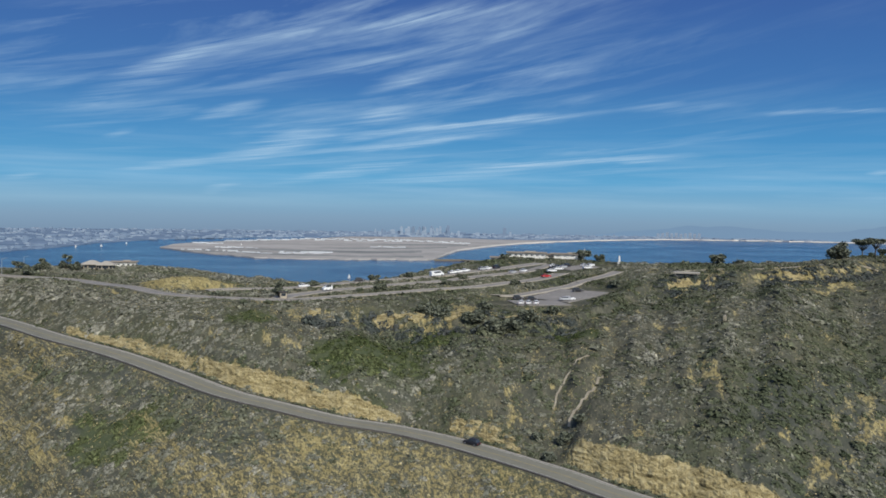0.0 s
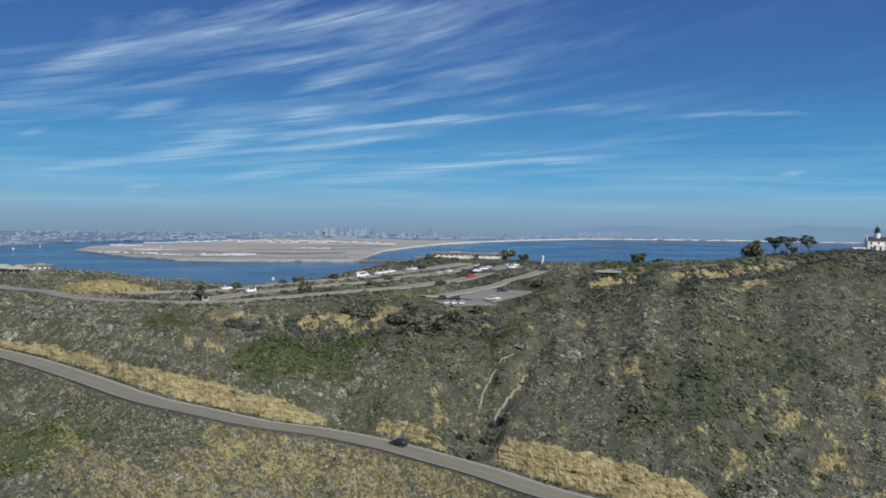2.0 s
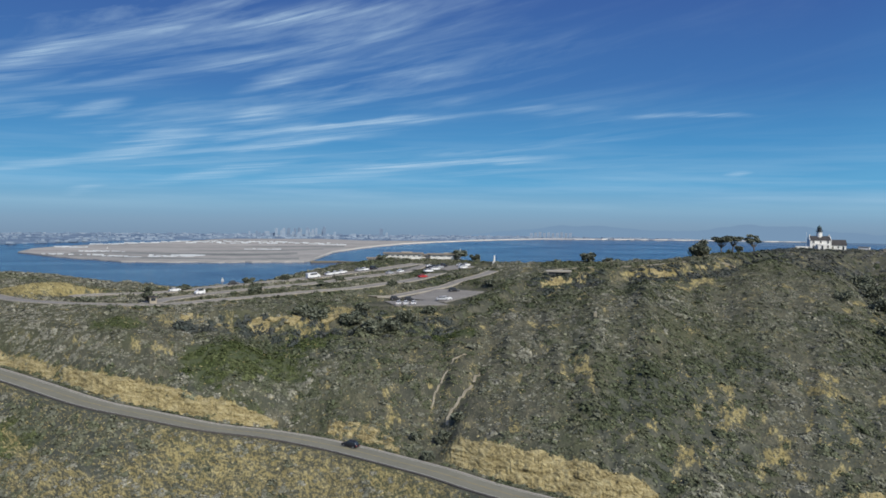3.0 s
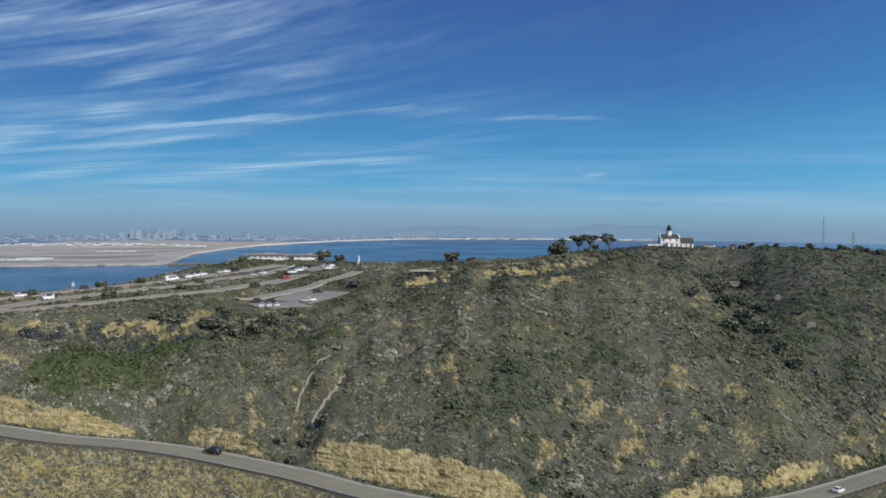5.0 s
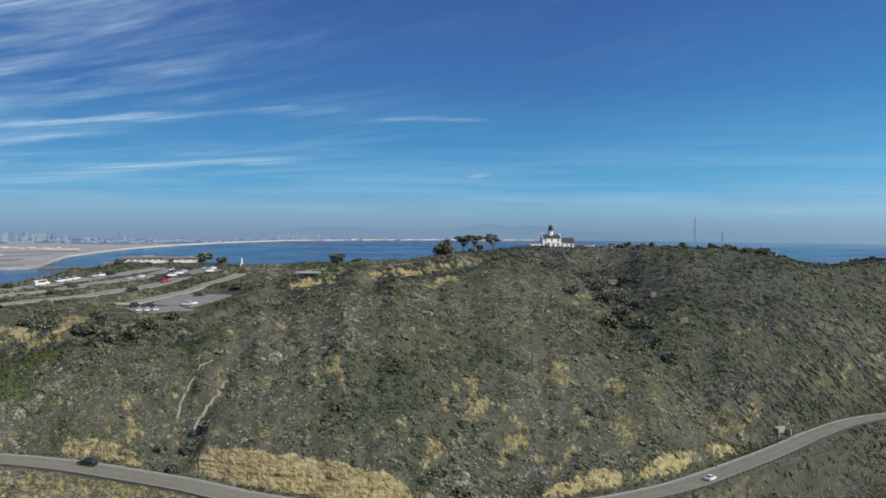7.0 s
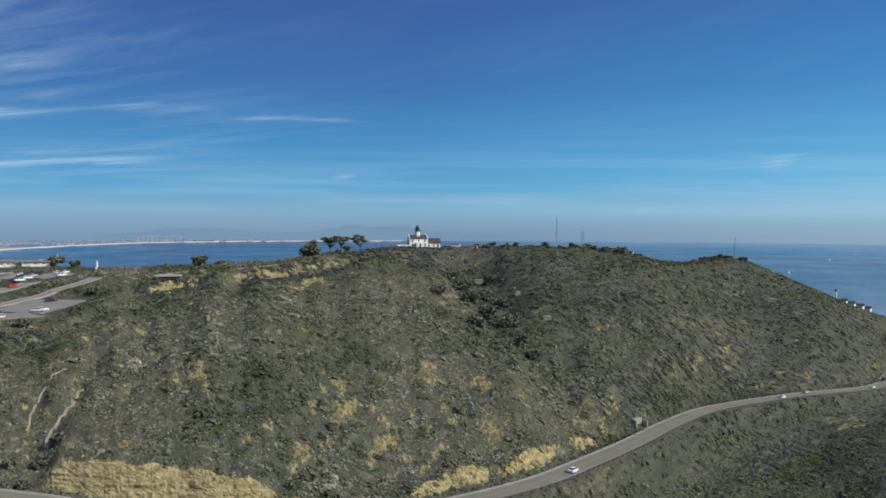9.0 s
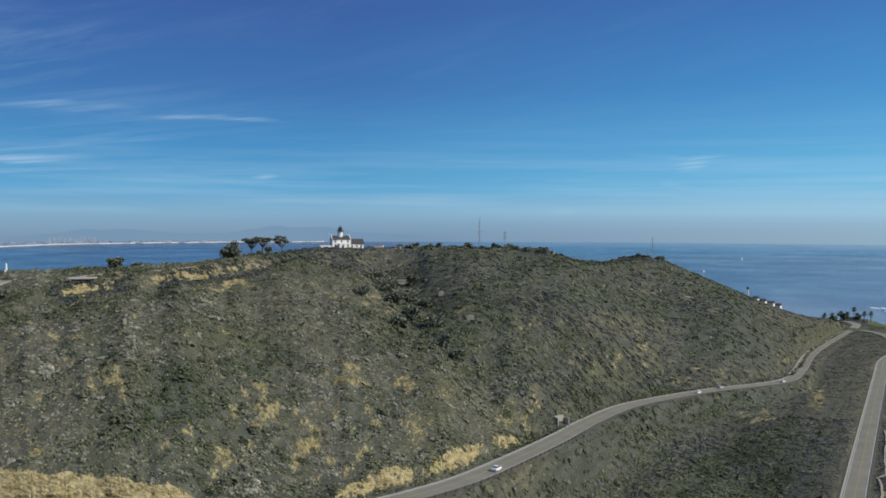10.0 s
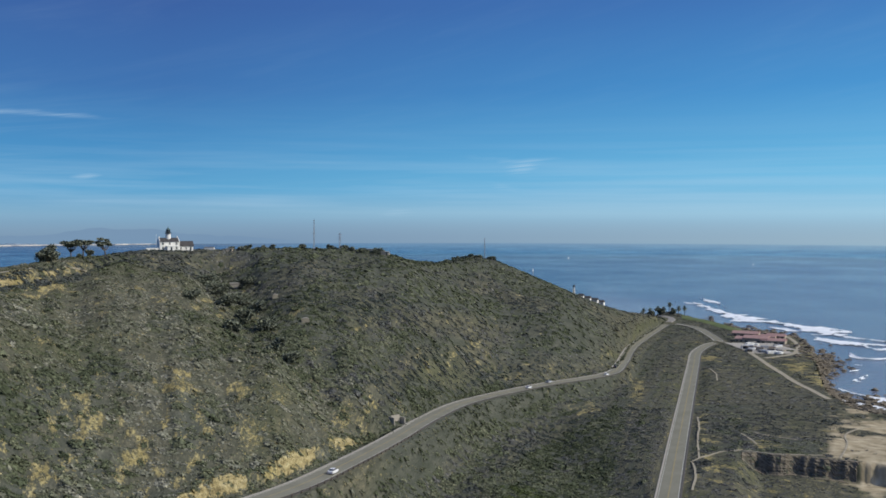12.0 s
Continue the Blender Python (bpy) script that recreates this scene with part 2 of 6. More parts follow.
def bank_material():
    """Ochre sandstone in level beds, paler and looser here and there."""
    m, t, b = mat("ochre_sandstone", 1.0, 0.02)
    co = t.nodes.new("ShaderNodeTexCoord").outputs["Object"]
    mp = node(t, "ShaderNodeMapping", Scale=(0.3, 0.3, 1.0))
    t.links.new(co, mp.inputs[0])
    beds, grit, wide = noise_out(t, 1.0, 4, 0.6, mp.outputs[0]), noise_out(t, 1.8, 4, 0.7), noise_out(t, 0.07, 3)
    f = math_node(t, "ADD", math_node(t, "MULTIPLY", beds, 0.5), math_node(t, "MULTIPLY", grit, 0.5))
    warm = ramp(t, f, [(0.37, (0.11, 0.088, 0.047)), (0.46, (0.28, 0.228, 0.110)), (0.56, (0.39, 0.328, 0.170)), (0.68, (0.51, 0.445, 0.255))])
    pale = ramp(t, f, [(0.36, (0.13, 0.105, 0.055)), (0.48, (0.31, 0.255, 0.125)), (0.66, (0.47, 0.41, 0.235))])
    t.links.new(mix_rgb(t, ramp(t, wide, [(0.42, 0.0), (0.58, 1.0)]), warm, pale), b.inputs["Base Color"])
    bump(t, b, math_node(t, "ADD", beds, grit), 0.8, 0.3)
    return m


M_GROUND = ground_material()
M_WATER = water_material()
M_SHRUB = shrub_material("sagebrush_leaves", [(0.0, (0.098, 0.111, 0.065)), (0.3, (0.126, 0.134, 0.086)), (0.55, (0.160, 0.164, 0.122)), (0.8, (0.208, 0.208, 0.162)), (1.0, (0.27, 0.264, 0.21))])
M_GREEN = shrub_material("green_shrub_leaves", [(0.0, (0.074, 0.087, 0.052)), (0.4, (0.098, 0.111, 0.068)), (0.7, (0.126, 0.136, 0.089)), (1.0, (0.168, 0.172, 0.120))])
# the grey terrace brush also has the far slopes' bluish haze painted in
M_GREYBRUSH = shrub_material("haze_greyed_brush", [(0.0, (0.058, 0.069, 0.061)), (0.35, (0.077, 0.086, 0.078)), (0.65, (0.102, 0.106, 0.098)), (1.0, (0.150, 0.148, 0.138))])
M_FRESH = shrub_material("fresh_green_leaves", [(0.0, (0.058, 0.076, 0.032)), (0.5, (0.080, 0.098, 0.042)), (1.0, (0.112, 0.128, 0.062))])
M_DRY = shrub_material("dry_grass_blades", [(0.0, (0.22, 0.185, 0.088)), (0.5, (0.33, 0.28, 0.135)), (1.0, (0.46, 0.40, 0.22))])
M_TREE = shrub_material("dark_tree_needles", [(0.0, (0.150, 0.164, 0.122)), (0.2, (0.20, 0.208, 0.155))])
M_ASPHALT = plain("road_asphalt", (0.170, 0.164, 0.124), (0.235, 0.226, 0.174), 0.12, 0.95, 0.08, bumpy=0.02)
M_LANE = plain("sun_bleached_asphalt", (0.20, 0.185, 0.16), (0.29, 0.27, 0.235), 0.12, 0.9, 0.2, bumpy=0.02)
M_YELLOW = plain("yellow_road_paint", (0.27, 0.215, 0.10), (0.37, 0.29, 0.13), 0.6)
M_WHITEPAINT = plain("white_road_paint", (0.36, 0.35, 0.31), (0.56, 0.55, 0.50), 0.6)
M_KERB = plain("pale_concrete", (0.30, 0.275, 0.23), (0.44, 0.40, 0.33), 0.5)
M_LAWN = plain("park_lawn", (0.07, 0.095, 0.03), (0.13, 0.15, 0.055), 0.05, 0.95)
M_TRAIL = plain("pale_trail_sand", (0.24, 0.21, 0.15), (0.40, 0.355, 0.26), 0.3, 0.95)
M_DARKKERB = plain("dark_asphalt_berm", (0.07, 0.063, 0.055), (0.12, 0.11, 0.095), 0.8)
M_WHITE = plain("whitewashed_stone", (0.70, 0.68, 0.62), (0.82, 0.81, 0.77), 0.8, 0.8)
M_ROOF = plain("dark_shingle", (0.035, 0.034, 0.036), (0.085, 0.08, 0.078), 1.2, 0.85)
M_IRON = plain("black_iron", (0.02, 0.022, 0.022), (0.05, 0.055, 0.055), 2.0, 0.5, 0.5)
M_COPPER = plain("green_dome_paint", (0.03, 0.06, 0.055), (0.07, 0.11, 0.10), 2.0, 0.5, 0.5)
M_GLASS = plain("dark_window_glass", (0.02, 0.028, 0.035), (0.05, 0.06, 0.07), 1.0, 0.12, 0.6)
M_BARK = plain("grey_bark", (0.06, 0.05, 0.04), (0.14, 0.115, 0.09), 2.0, 0.95, bumpy=0.05)
M_STEEL = plain("galvanised_steel", (0.28, 0.29, 0.30), (0.42, 0.43, 0.44), 1.0, 0.5, 0.5, 0.4)
M_TAN = plain("tan_stucco", (0.34, 0.29, 0.22), (0.46, 0.40, 0.31), 0.5)
M_ROOFTAN = plain("tan_flat_roof", (0.20, 0.17, 0.14), (0.31, 0.27, 0.22), 0.3)
M_PINK = plain("pinkish_tile_roof", (0.27, 0.165, 0.145), (0.37, 0.24, 0.215), 0.3)
M_RUBBER = plain("black_rubber", (0.012, 0.012, 0.012), (0.03, 0.03, 0.03), 3.0)
M_ROCK = plain("weathered_sandstone", (0.09, 0.078, 0.06), (0.23, 0.195, 0.14), 0.8, 0.95, bumpy=0.1)
M_BANK = bank_material()
M_FOAM = plain("white_surf", (0.62, 0.66, 0.68), (0.90, 0.92, 0.92), 0.12, 0.9)


# ---------------------------------------------------------------- building helpers
def part(name, bm, material, parent, label=""):
    me = bpy.data.meshes.new(name)
    bm.to_mesh(me)
    bm.free()
    me.materials.append(material)
    ob = new(name, me)
    ob.parent = parent
    if label:
        tagged(ob, label)
    return ob


def thing(name, m, label, category, group="", kind=""):
    ob = new(name)
    ob.empty_display_size = 0.5
    ob.matrix_world = m
    return tagged(ob, label, category, group, kind)


def arrays(name, verts, faces, material, smooth=False):
    """A mesh object from arrays of vertices and of equal-sided faces."""
    verts, faces = np.asarray(verts, np.float32), np.asarray(faces, np.int32)
    me = bpy.data.meshes.new(name)
    k = faces.shape[1]
    me.vertices.add(len(verts))
    me.vertices.foreach_set("co", verts.ravel())
    me.loops.add(faces.size)
    me.loops.foreach_set("vertex_index", faces.ravel())
    me.polygons.add(len(faces))
    me.polygons.foreach_set("loop_start", np.arange(0, faces.size, k, dtype=np.int32))
    me.polygons.foreach_set("use_smooth", np.full(len(faces), smooth))
    me.update(calc_edges=True)
    me.materials.append(material)
    return new(name, me)


def bm_box(bm, cx, cy, z0, sx, sy, sz, bevel=0.0, turn=0.0):
    m = Matrix.Translation((cx, cy, z0 + sz / 2)) @ Matrix.Rotation(turn, 4, "Z") @ Matrix.Diagonal((sx, sy, sz, 1))
    r = bmesh.ops.create_cube(bm, size=1.0, matrix=m)
    if bevel:
        es = list({e for v in r["verts"] for e in v.link_edges})
        bmesh.ops.bevel(bm, geom=es, offset=bevel, segments=2, affect="EDGES", profile=0.6)
    return bm


def box(cx, cy, z0, sx, sy, sz, bevel=0.0, turn=0.0):
    return bm_box(bmesh.new(), cx, cy, z0, sx, sy, sz, bevel, turn)


def bm_tube(bm, a, b, r0, r1, seg=8):
    a, b = Vector(a), Vector(b)
    d = b - a
    m = Matrix.Translation((a + b) / 2) @ d.to_track_quat("Z", "Y").to_matrix().to_4x4()
    bmesh.ops.create_cone(bm, cap_ends=True, segments=seg, radius1=r0, radius2=r1, depth=d.length, matrix=m)
    return bm


def tube(a, b, r0, r1, seg=8):
    return bm_tube(bmesh.new(), a, b, r0, r1, seg)


def polar(turn, d):
    a = np.radians(turn)
    return d * np.sin(a), d * np.cos(a)


# ---------------------------------------------------------------- the lie of the land
def vnoise(x, y, seed):
    """Smooth value noise in -1 to 1."""
    ix, iy = np.floor(x).astype(np.int64), np.floor(y).astype(np.int64)
    fx, fy = x - ix, y - iy
    fx, fy = fx * fx * (3 - 2 * fx), fy * fy * (3 - 2 * fy)

    def h(i, j):
        n = (i * 374761393 + j * 668265263 + seed * 974634777) & 0xFFFFFFFF
        n = ((n ^ (n >> 13)) * 1274126177) & 0xFFFFFFFF
        return ((n ^ (n >> 16)) & 0xFFFF) / 32767.5 - 1

    a, b, c, d = h(ix, iy), h(ix + 1, iy), h(ix, iy + 1), h(ix + 1, iy + 1)
    return (a * (1 - fx) + b * fx) * (1 - fy) + (c * (1 - fx) + d * fx) * fy


def fbm(x, y, seed, octaves=4, gain=0.5):
    s, k, w = 0.0, 1.0, 1.0
    for i in range(octaves):
        s = s + w * vnoise(x * k, y * k, seed + i)
        k, w = k * 2.03, w * gain
    return s


def soft(turn, xs, ys, half=1.2):
    """A plan line over the compass turn, with its corners eased."""
    return sum(np.interp(turn + o * half, xs, ys) for o in (-1, -0.5, 0, 0.5, 1)) / 5


# the park road: turn, distance, height
ROAD = ((-40, 470, 78), (-33, 440, 76), (-29, 404, 74.5), (-26, 365, 73), (-23.1, 324, 71.5), (-20, 303, 69), (-16.7, 277, 66.5), (-13.4, 256, 64),
        (-9.9, 245, 62), (-6.4, 237, 60), (-2.9, 234, 58.5), (0.9, 227, 57), (4.5, 217, 56), (8.1, 208, 55), (11.2, 200, 54),
        (18, 191, 52.5), (25, 193, 51), (31, 207, 48.5), (37.5, 236, 46), (41.3, 273, 43), (44.1, 314, 40), (46.3, 360, 37), (48.8, 409, 34),
        (53.1, 483, 28), (57.4, 555, 23.2), (58.3, 610, 21.5), (59.1, 740, 17), (61.0, 939, 13))
# the lower road by the shore
SHORE_ROAD = ((60.4, 250, 21), (61.2, 324, 20), (61.9, 435, 18.5), (62.6, 642, 16), (62.8, 720, 15.2), (63.5, 775, 14.5), (64.1, 800, 14), (63.6, 850, 13.6), (62.7, 912, 13.2), (61.3, 945, 13))
RT, RD, RZ = (np.array(v, float) for v in zip(*ROAD))
EDGE = ((-40, 500, 85), (-32, 460, 85), (-26, 436, 84), (-22, 402, 83), (-17, 345, 82), (-10, 319, 82), (-3, 311, 82), (3.5, 316, 81),
        (6.3, 314, 80), (9.8, 320, 80), (12, 372, 89), (14.9, 384, 91), (20.6, 400, 94), (24.2, 426, 95.5), (27.7, 505, 98.5),
        (30.3, 545, 98), (34, 560, 97.5), (37.8, 572, 98), (42.5, 585, 97), (44, 570, 94), (46.6, 610, 82), (48.8, 720, 88.5),
        (50.2, 720, 86), (52, 710, 76), (54.8, 700, 62), (56.9, 700, 50), (59, 790, 36), (60.6, 980, 15))
CREST = ((-40, 540, 87), (-26, 462, 86), (-22, 462, 86.5), (-18, 458, 87), (-15, 430, 86), (-10, 394, 84), (-6.5, 381, 84), (-3, 388, 86),
         (0.6, 425, 90), (3.5, 445, 93), (6.3, 480, 92.5), (9.8, 455, 92.5), (12, 430, 92.5), (14.9, 424, 93.5), (20.6, 440, 95),
         (24.2, 455, 96.5), (27.7, 530, 99), (30.3, 580, 97.5), (34, 590, 97.5), (37.8, 600, 98), (42.5, 610, 96.5), (44, 595, 93.5), (46.6, 650, 82),
         (48.8, 745, 88.5), (50.2, 745, 86), (52, 735, 75.5), (54.8, 725, 61), (56.9, 725, 49), (59, 820, 35), (60.6, 1000, 14))
ET, ED, EZ = (np.array(v, float) for v in zip(*EDGE))
CT, CD, CZ = (np.array(v, float) for v in zip(*CREST))
# height of the roadside cut bank over the turn
CUT = ((-27, 1), (-24, 1), (-22, 2.2), (-16, 3.0), (-15.2, 2.4), (-14.4, 3.8), (-12, 4.8), (-9, 5.2), (-6, 4.8), (-3.5, 3.2), (-2.3, 1.0), (0.2, 1.0), (1.0, 3.4), (4.4, 3.6), (5.4, 1.0),
       (8.0, 1.0), (8.6, 4.6), (12, 6.4), (17, 6.6), (20.4, 5.0), (22.0, 1.2), (29.0, 1.2), (30.4, 2.6), (34.0, 3.4), (35.2, 1.8), (37.2, 3.6), (39.2, 2.2), (40.0, 2.4), (42.2, 3.6), (42.9, 1.2), (60, 1))
CUT_T, CUT_H = (np.array(v, float) for v in zip(*CUT))
SHORE_T = (52, 56, 59, 61, 62.6, 63.7, 65, 67.7, 68.8, 69.3, 69.6, 69.9, 70.4, 71.2, 73.3, 76, 82, 100, 180)
SHORE_D = (1500, 1330, 1220, 1150, 1105, 1068, 1005, 965, 928, 870, 760, 675, 645, 614, 605, 560, 500, 420, 420)
RAVINES = (((33.6, 540), (34.5, 470), (35.6, 404), (37.8, 350), (40.6, 318), (43.4, 326)), 8.5, 18.0), (((11.0, 285), (9.9, 256), (8.4, 239), (7.6, 222)), 2.2, 3.5), (((9.6, 290), (9.3, 272), (8.1, 260), (7.2, 244), (6.9, 232)), 1.3, 3.0), \
          (((50, 640), (50.5, 560), (50.5, 480), (49.5, 430)), 5.0, 16.0), (((23, 380), (25, 320), (27, 262), (28, 215)), 1.6, 15.0), (((-4, 300), (-2, 275), (-0.9, 245)), 1.8, 9.0), \
          (((54, 420), (56, 350), (57, 280), (57, 200)), 4.0, 18.0), (((16.5, 370), (14.6, 310), (12, 250)), 0.8, 13.0)


# bare sandy patches: turn, distance, half width, half length
PATCHES = ((16.4, 259, 6, 11), (22.9, 222, 3.5, 11), (25.3, 261, 8, 19), (28.2, 252, 6, 14), (30.8, 280, 5.6, 18), (32.3, 257, 3.5, 11), (34.2, 294, 4.6, 15), (44.6, 356, 7, 5),
           (21.3, 392, 11, 20), (23.7, 404, 8, 15), (24.9, 449, 10, 10), (16.6, 378, 4, 25), (14.9, 366, 4.6, 20), (1.6, 316, 8, 8), (6.2, 322, 6, 7), (3.9, 233, 6.5, 6),
           (-8.2, 225, 11, 5), (-4.6, 221, 8, 5), (-23.7, 267, 6.6, 15), (59.3, 540, 6, 40), (57.3, 596, 5, 7), (56.2, 478, 9, 18), (63.1, 434, 2.2, 45), (37.6, 408, 5, 6))

# narrow gullies washed into the slope: turn and distance, half width
GULLIES = ((((9.3, 272), (8.6, 268), (8.1, 260), (7.6, 252), (7.2, 244)), 0.26), (((10.2, 262), (9.9, 256), (9.3, 249), (8.9, 244), (8.4, 239), (8.2, 235)), 0.36))

# worn ground along the coast
COAST_PATCHES = ((68.7, 668, 11, 34), (69.2, 770, 10, 44), (63.5, 690, 9, 16), (69.6, 610, 8, 30), (67.0, 655, 5, 8), (64.0, 370, 5, 14), (66.6, 412, 9, 8))


def path_points(stations, step=2.0):
    """A smooth line through polar stations, in metres, at even steps."""
    p = np.array([(*polar(a, d), z) for a, d, z in stations])
    out = []
    for i in range(len(p) - 1):
        p0, p1, p2, p3 = p[max(i - 1, 0)], p[i], p[i + 1], p[min(i + 2, len(p) - 1)]
        n = max(2, int(np.linalg.norm(p2 - p1) / step))
        for k in range(n):
            t = k / n
            out.append(0.5 * (2 * p1 + (p2 - p0) * t + (2 * p0 - 5 * p1 + 4 * p2 - p3) * t * t + (3 * p1 - p0 - 3 * p2 + p3) * t ** 3))
    out.append(p[-1])
    q = np.array(out)
    for _ in range(6):   # ease the bends
        q[1:-1] = 0.25 * q[:-2] + 0.5 * q[1:-1] + 0.25 * q[2:]
    return q


LINES = [(path_points(ROAD), 4.6), (path_points(SHORE_ROAD), 4.2)]


def nearest(x, y, line, reach):
    """Distance to a line and the line's height there, for the points within reach of it."""
    dist, hz = np.full(x.shape, 1e9), np.zeros(x.shape)
    lo, hi = line.min(0) - reach, line.max(0) + reach
    idx = np.nonzero((x > lo[0]) & (x < hi[0]) & (y > lo[1]) & (y < hi[1]))[0]
    for s in range(0, len(idx), 4000):
        k = idx[s:s + 4000]
        d2 = (x[k, None] - line[None, :, 0]) ** 2 + (y[k, None] - line[None, :, 1]) ** 2
        j = d2.argmin(1)
        dist[k] = np.sqrt(d2[np.arange(len(k)), j])
        hz[k] = line[j, 2]
    return dist, hz


def downhill(tt, d):
    """Plan coordinates in which marks on the slopes come out drawn downhill."""
    off = d - np.interp(tt, RT, RD)
    su, sv = tt * 5.2, np.where(off > 0, np.interp(tt, (50, 60), (0.42, 1.0)), 0.85) * off + 200
    w = smooth01((d - 90) / 70)   # flat ground near the middle keeps its own grain
    x, y = polar(tt, d)
    return su * w + x * (1 - w), sv * w + y * (1 - w)


def smooth01(v):
    v = np.clip(v, 0, 1)
    return v * v * (3 - 2 * v)


def oblique(tt):
    """How much farther it is along the line of sight than square across the road."""
    r = soft(tt, RT, RD)
    return np.minimum(np.hypot(1, (soft(tt + 1, RT, RD) - soft(tt - 1, RT, RD)) / 0.0349 / r), 2.9)


def land(x, y, roads=True):
    """Height of the ground, and how bare and how sandy it is, at the points x, y."""
    x, y = np.asarray(x, float), np.asarray(y, float)
    turn, d = np.degrees(np.arctan2(x, y)), np.hypot(x, y)
    tt = np.where(turn < -110, turn + 360, turn)
    dr, zr = soft(tt, RT, RD), soft(tt, RT, RZ)
    de, ze = soft(tt, ET, ED, 1.6), soft(tt, ET, EZ, 1.6)
    dc, zc = soft(tt, CT, CD, 1.6), soft(tt, CT, CZ, 1.6)
    cut = soft(tt, CUT_T, CUT_H, 0.5)
    cut = cut * (1 + 0.10 * vnoise(tt * 0.9, d * 0, 5) + 0.05 * vnoise(tt * 4.0, d * 0, 6))
    # uphill from the road
    half = 0.5 * (dr + de)
    zh = zr + cut + 0.53 * (ze - zr - cut) + 2.0
    ob = oblique(tt)
    bx = [dr, dr + 7.6 * ob, dr + (8.2 + cut * 0.8) * ob, np.maximum(half, dr + (10 + cut) * ob), de, dc, dc + 35, dc + 260, dc + 420]
    bz = [zr, zr, zr + cut, zh, ze, zc, zc - 4, 0 * zc - 6, 0 * zc - 30]
    up = zr.copy()
    for i in range(len(bx) - 1):
        f = np.clip((d - bx[i]) / np.maximum(bx[i + 1] - bx[i], 1.0), 0, 1)
        up = np.where(d > bx[i], bz[i] + f * (bz[i + 1] - bz[i]), up)
    # downhill from the road to the coastal terrace
    floor = np.interp(d, (0, 320, 950, 1400), (23, 20.5, 13.0, 9.0))
    g = np.interp(tt, (-30, 0, 25, 45, 58), (0.32, 0.34, 0.36, 0.30, 0.22))
    down = zr - g * np.maximum(dr - 7 - d, 0)
    down = floor + np.logaddexp(0, (down - floor) / 3.0) * 3.0
    z = np.where(d > dr, up, down)
    past = smooth01((tt - 60.0) / 1.6)
    z = z * (1 - past) + floor * past
    # uneven slopes
    hill = smooth01((z - 20) / 15) * (1 - smooth01((d - de + 25) / 40))
    rib = fbm(tt * 0.33 + 3, d * 0.004, 11, 3)
    z = z + hill * smooth01((d - dr - 25) / 50) * 2.6 * rib
    lean = np.interp(tt, (-10, 4, 10, 20, 30), (-0.03, -0.03, 0.02, 0.045, 0.06))
    q = tt + lean * (d - 300)
    rill = 1 - np.abs(vnoise(q * 0.62, d * 0.006, 15)) * 1.6
    rill2 = 1 - np.abs(vnoise(q * 1.7 + 7, d * 0.012, 17)) * 1.6
    z = z - hill * smooth01((d - dr - 16) / 30) * (np.interp(tt, (5, 18, 24), (0.2, 0.25, 0.6)) * np.clip(rill, 0, 1) ** 2 + np.interp(tt, (18, 24), (0.05, 0.15)) * np.clip(rill2, 0, 1) ** 2)
    z = z + 0.6 * fbm(x * 0.05, y * 0.05, 31, 4) + 0.35 * hill * fbm(x * 0.2, y * 0.2, 41, 3)
    washed = 0 * z
    for pts, deep, wide in RAVINES:
        line = path_points([(a, b, 0) for a, b in pts], 4.0)
        dist, _ = nearest(x, y, line, wide * 3)
        z = z - deep * np.exp(-(dist / wide) ** 2) * smooth01((np.abs(d - dr) - 6) / 14)
        if wide < 5:
            washed = np.maximum(washed, 0.5 * np.exp(-(dist / 1.4) ** 2))
    # knoll of pale sand beside the upper road
    kx, ky = polar(-15.6, 377)
    knoll = np.exp(-((x - kx) / 18) ** 2 - ((y - ky) / 10) ** 2)
    z = z + 4.2 * knoll
    bare = np.maximum(np.clip(2.6 * knoll - 0.15, 0, 1), washed)
    # scarp along the plateau rim
    rim = de - 5 - d + 5 * fbm(x * 0.04, y * 0.04, 62, 3)
    z = z - 2.6 * smooth01(rim / 5) * np.exp(-(np.maximum(rim, 0) / 40) ** 2) * smooth01((tt + 9) / 3) * (1 - smooth01((tt - 26) / 3))
    # cut banks and bluffs are bare
    sq = (d - dr) / ob
    on_cut = smooth01((sq - 7.0) / 1.5) * (1 - smooth01((sq - 8.4 - cut * 0.85 - 1.2 * fbm(x * 0.15, y * 0.15, 63, 3)) / 2)) * smooth01((cut - 1.6) / 1.2) * (1 - smooth01((tt - 44.5) / 1.5))
    ragged = 0.5 + 0.5 * fbm(x * 0.12, y * 0.12, 61, 4)
    bare = np.maximum(bare, on_cut * smooth01((ragged + 0.45) * 1.6))
    bluff = np.exp(-((d - de + 9) / 9) ** 2) * smooth01((tt + 12) / 3) * (1 - smooth01((tt - 26) / 3))
    bare = np.maximum(bare, np.interp(tt, (8, 12), (0.7, 0.5)) * bluff * smooth01(fbm(tt * 1.7, d * 0.02, 66, 4) * 1.7 + 0.2))
    su, sv = downhill(tt, d)
    for pt, pd, pw, pl in PATCHES + COAST_PATCHES:
        ox, oy = (tt - pt) * 0.01745 * pd / pw, (d - pd) / (1.15 * pl)
        bare = np.maximum(bare, 0.85 * smooth01((1.1 * np.exp(-ox * ox - oy * oy) + 0.9 * fbm(su * 0.3, sv * 0.3, 68, 4) - 0.42) * 1.4))
    spots = fbm(su * 0.028, sv * 0.028, 71, 4)
    fine = fbm(su * 0.16, sv * 0.16, 81, 3)
    dry = np.interp(tt, (-26, -8, 2, 6, 14, 22, 42, 48, 75), (0.46, 0.46, 0.36, -0.02, 0.04, 0.2, 0.3, 0.0, 0.0))
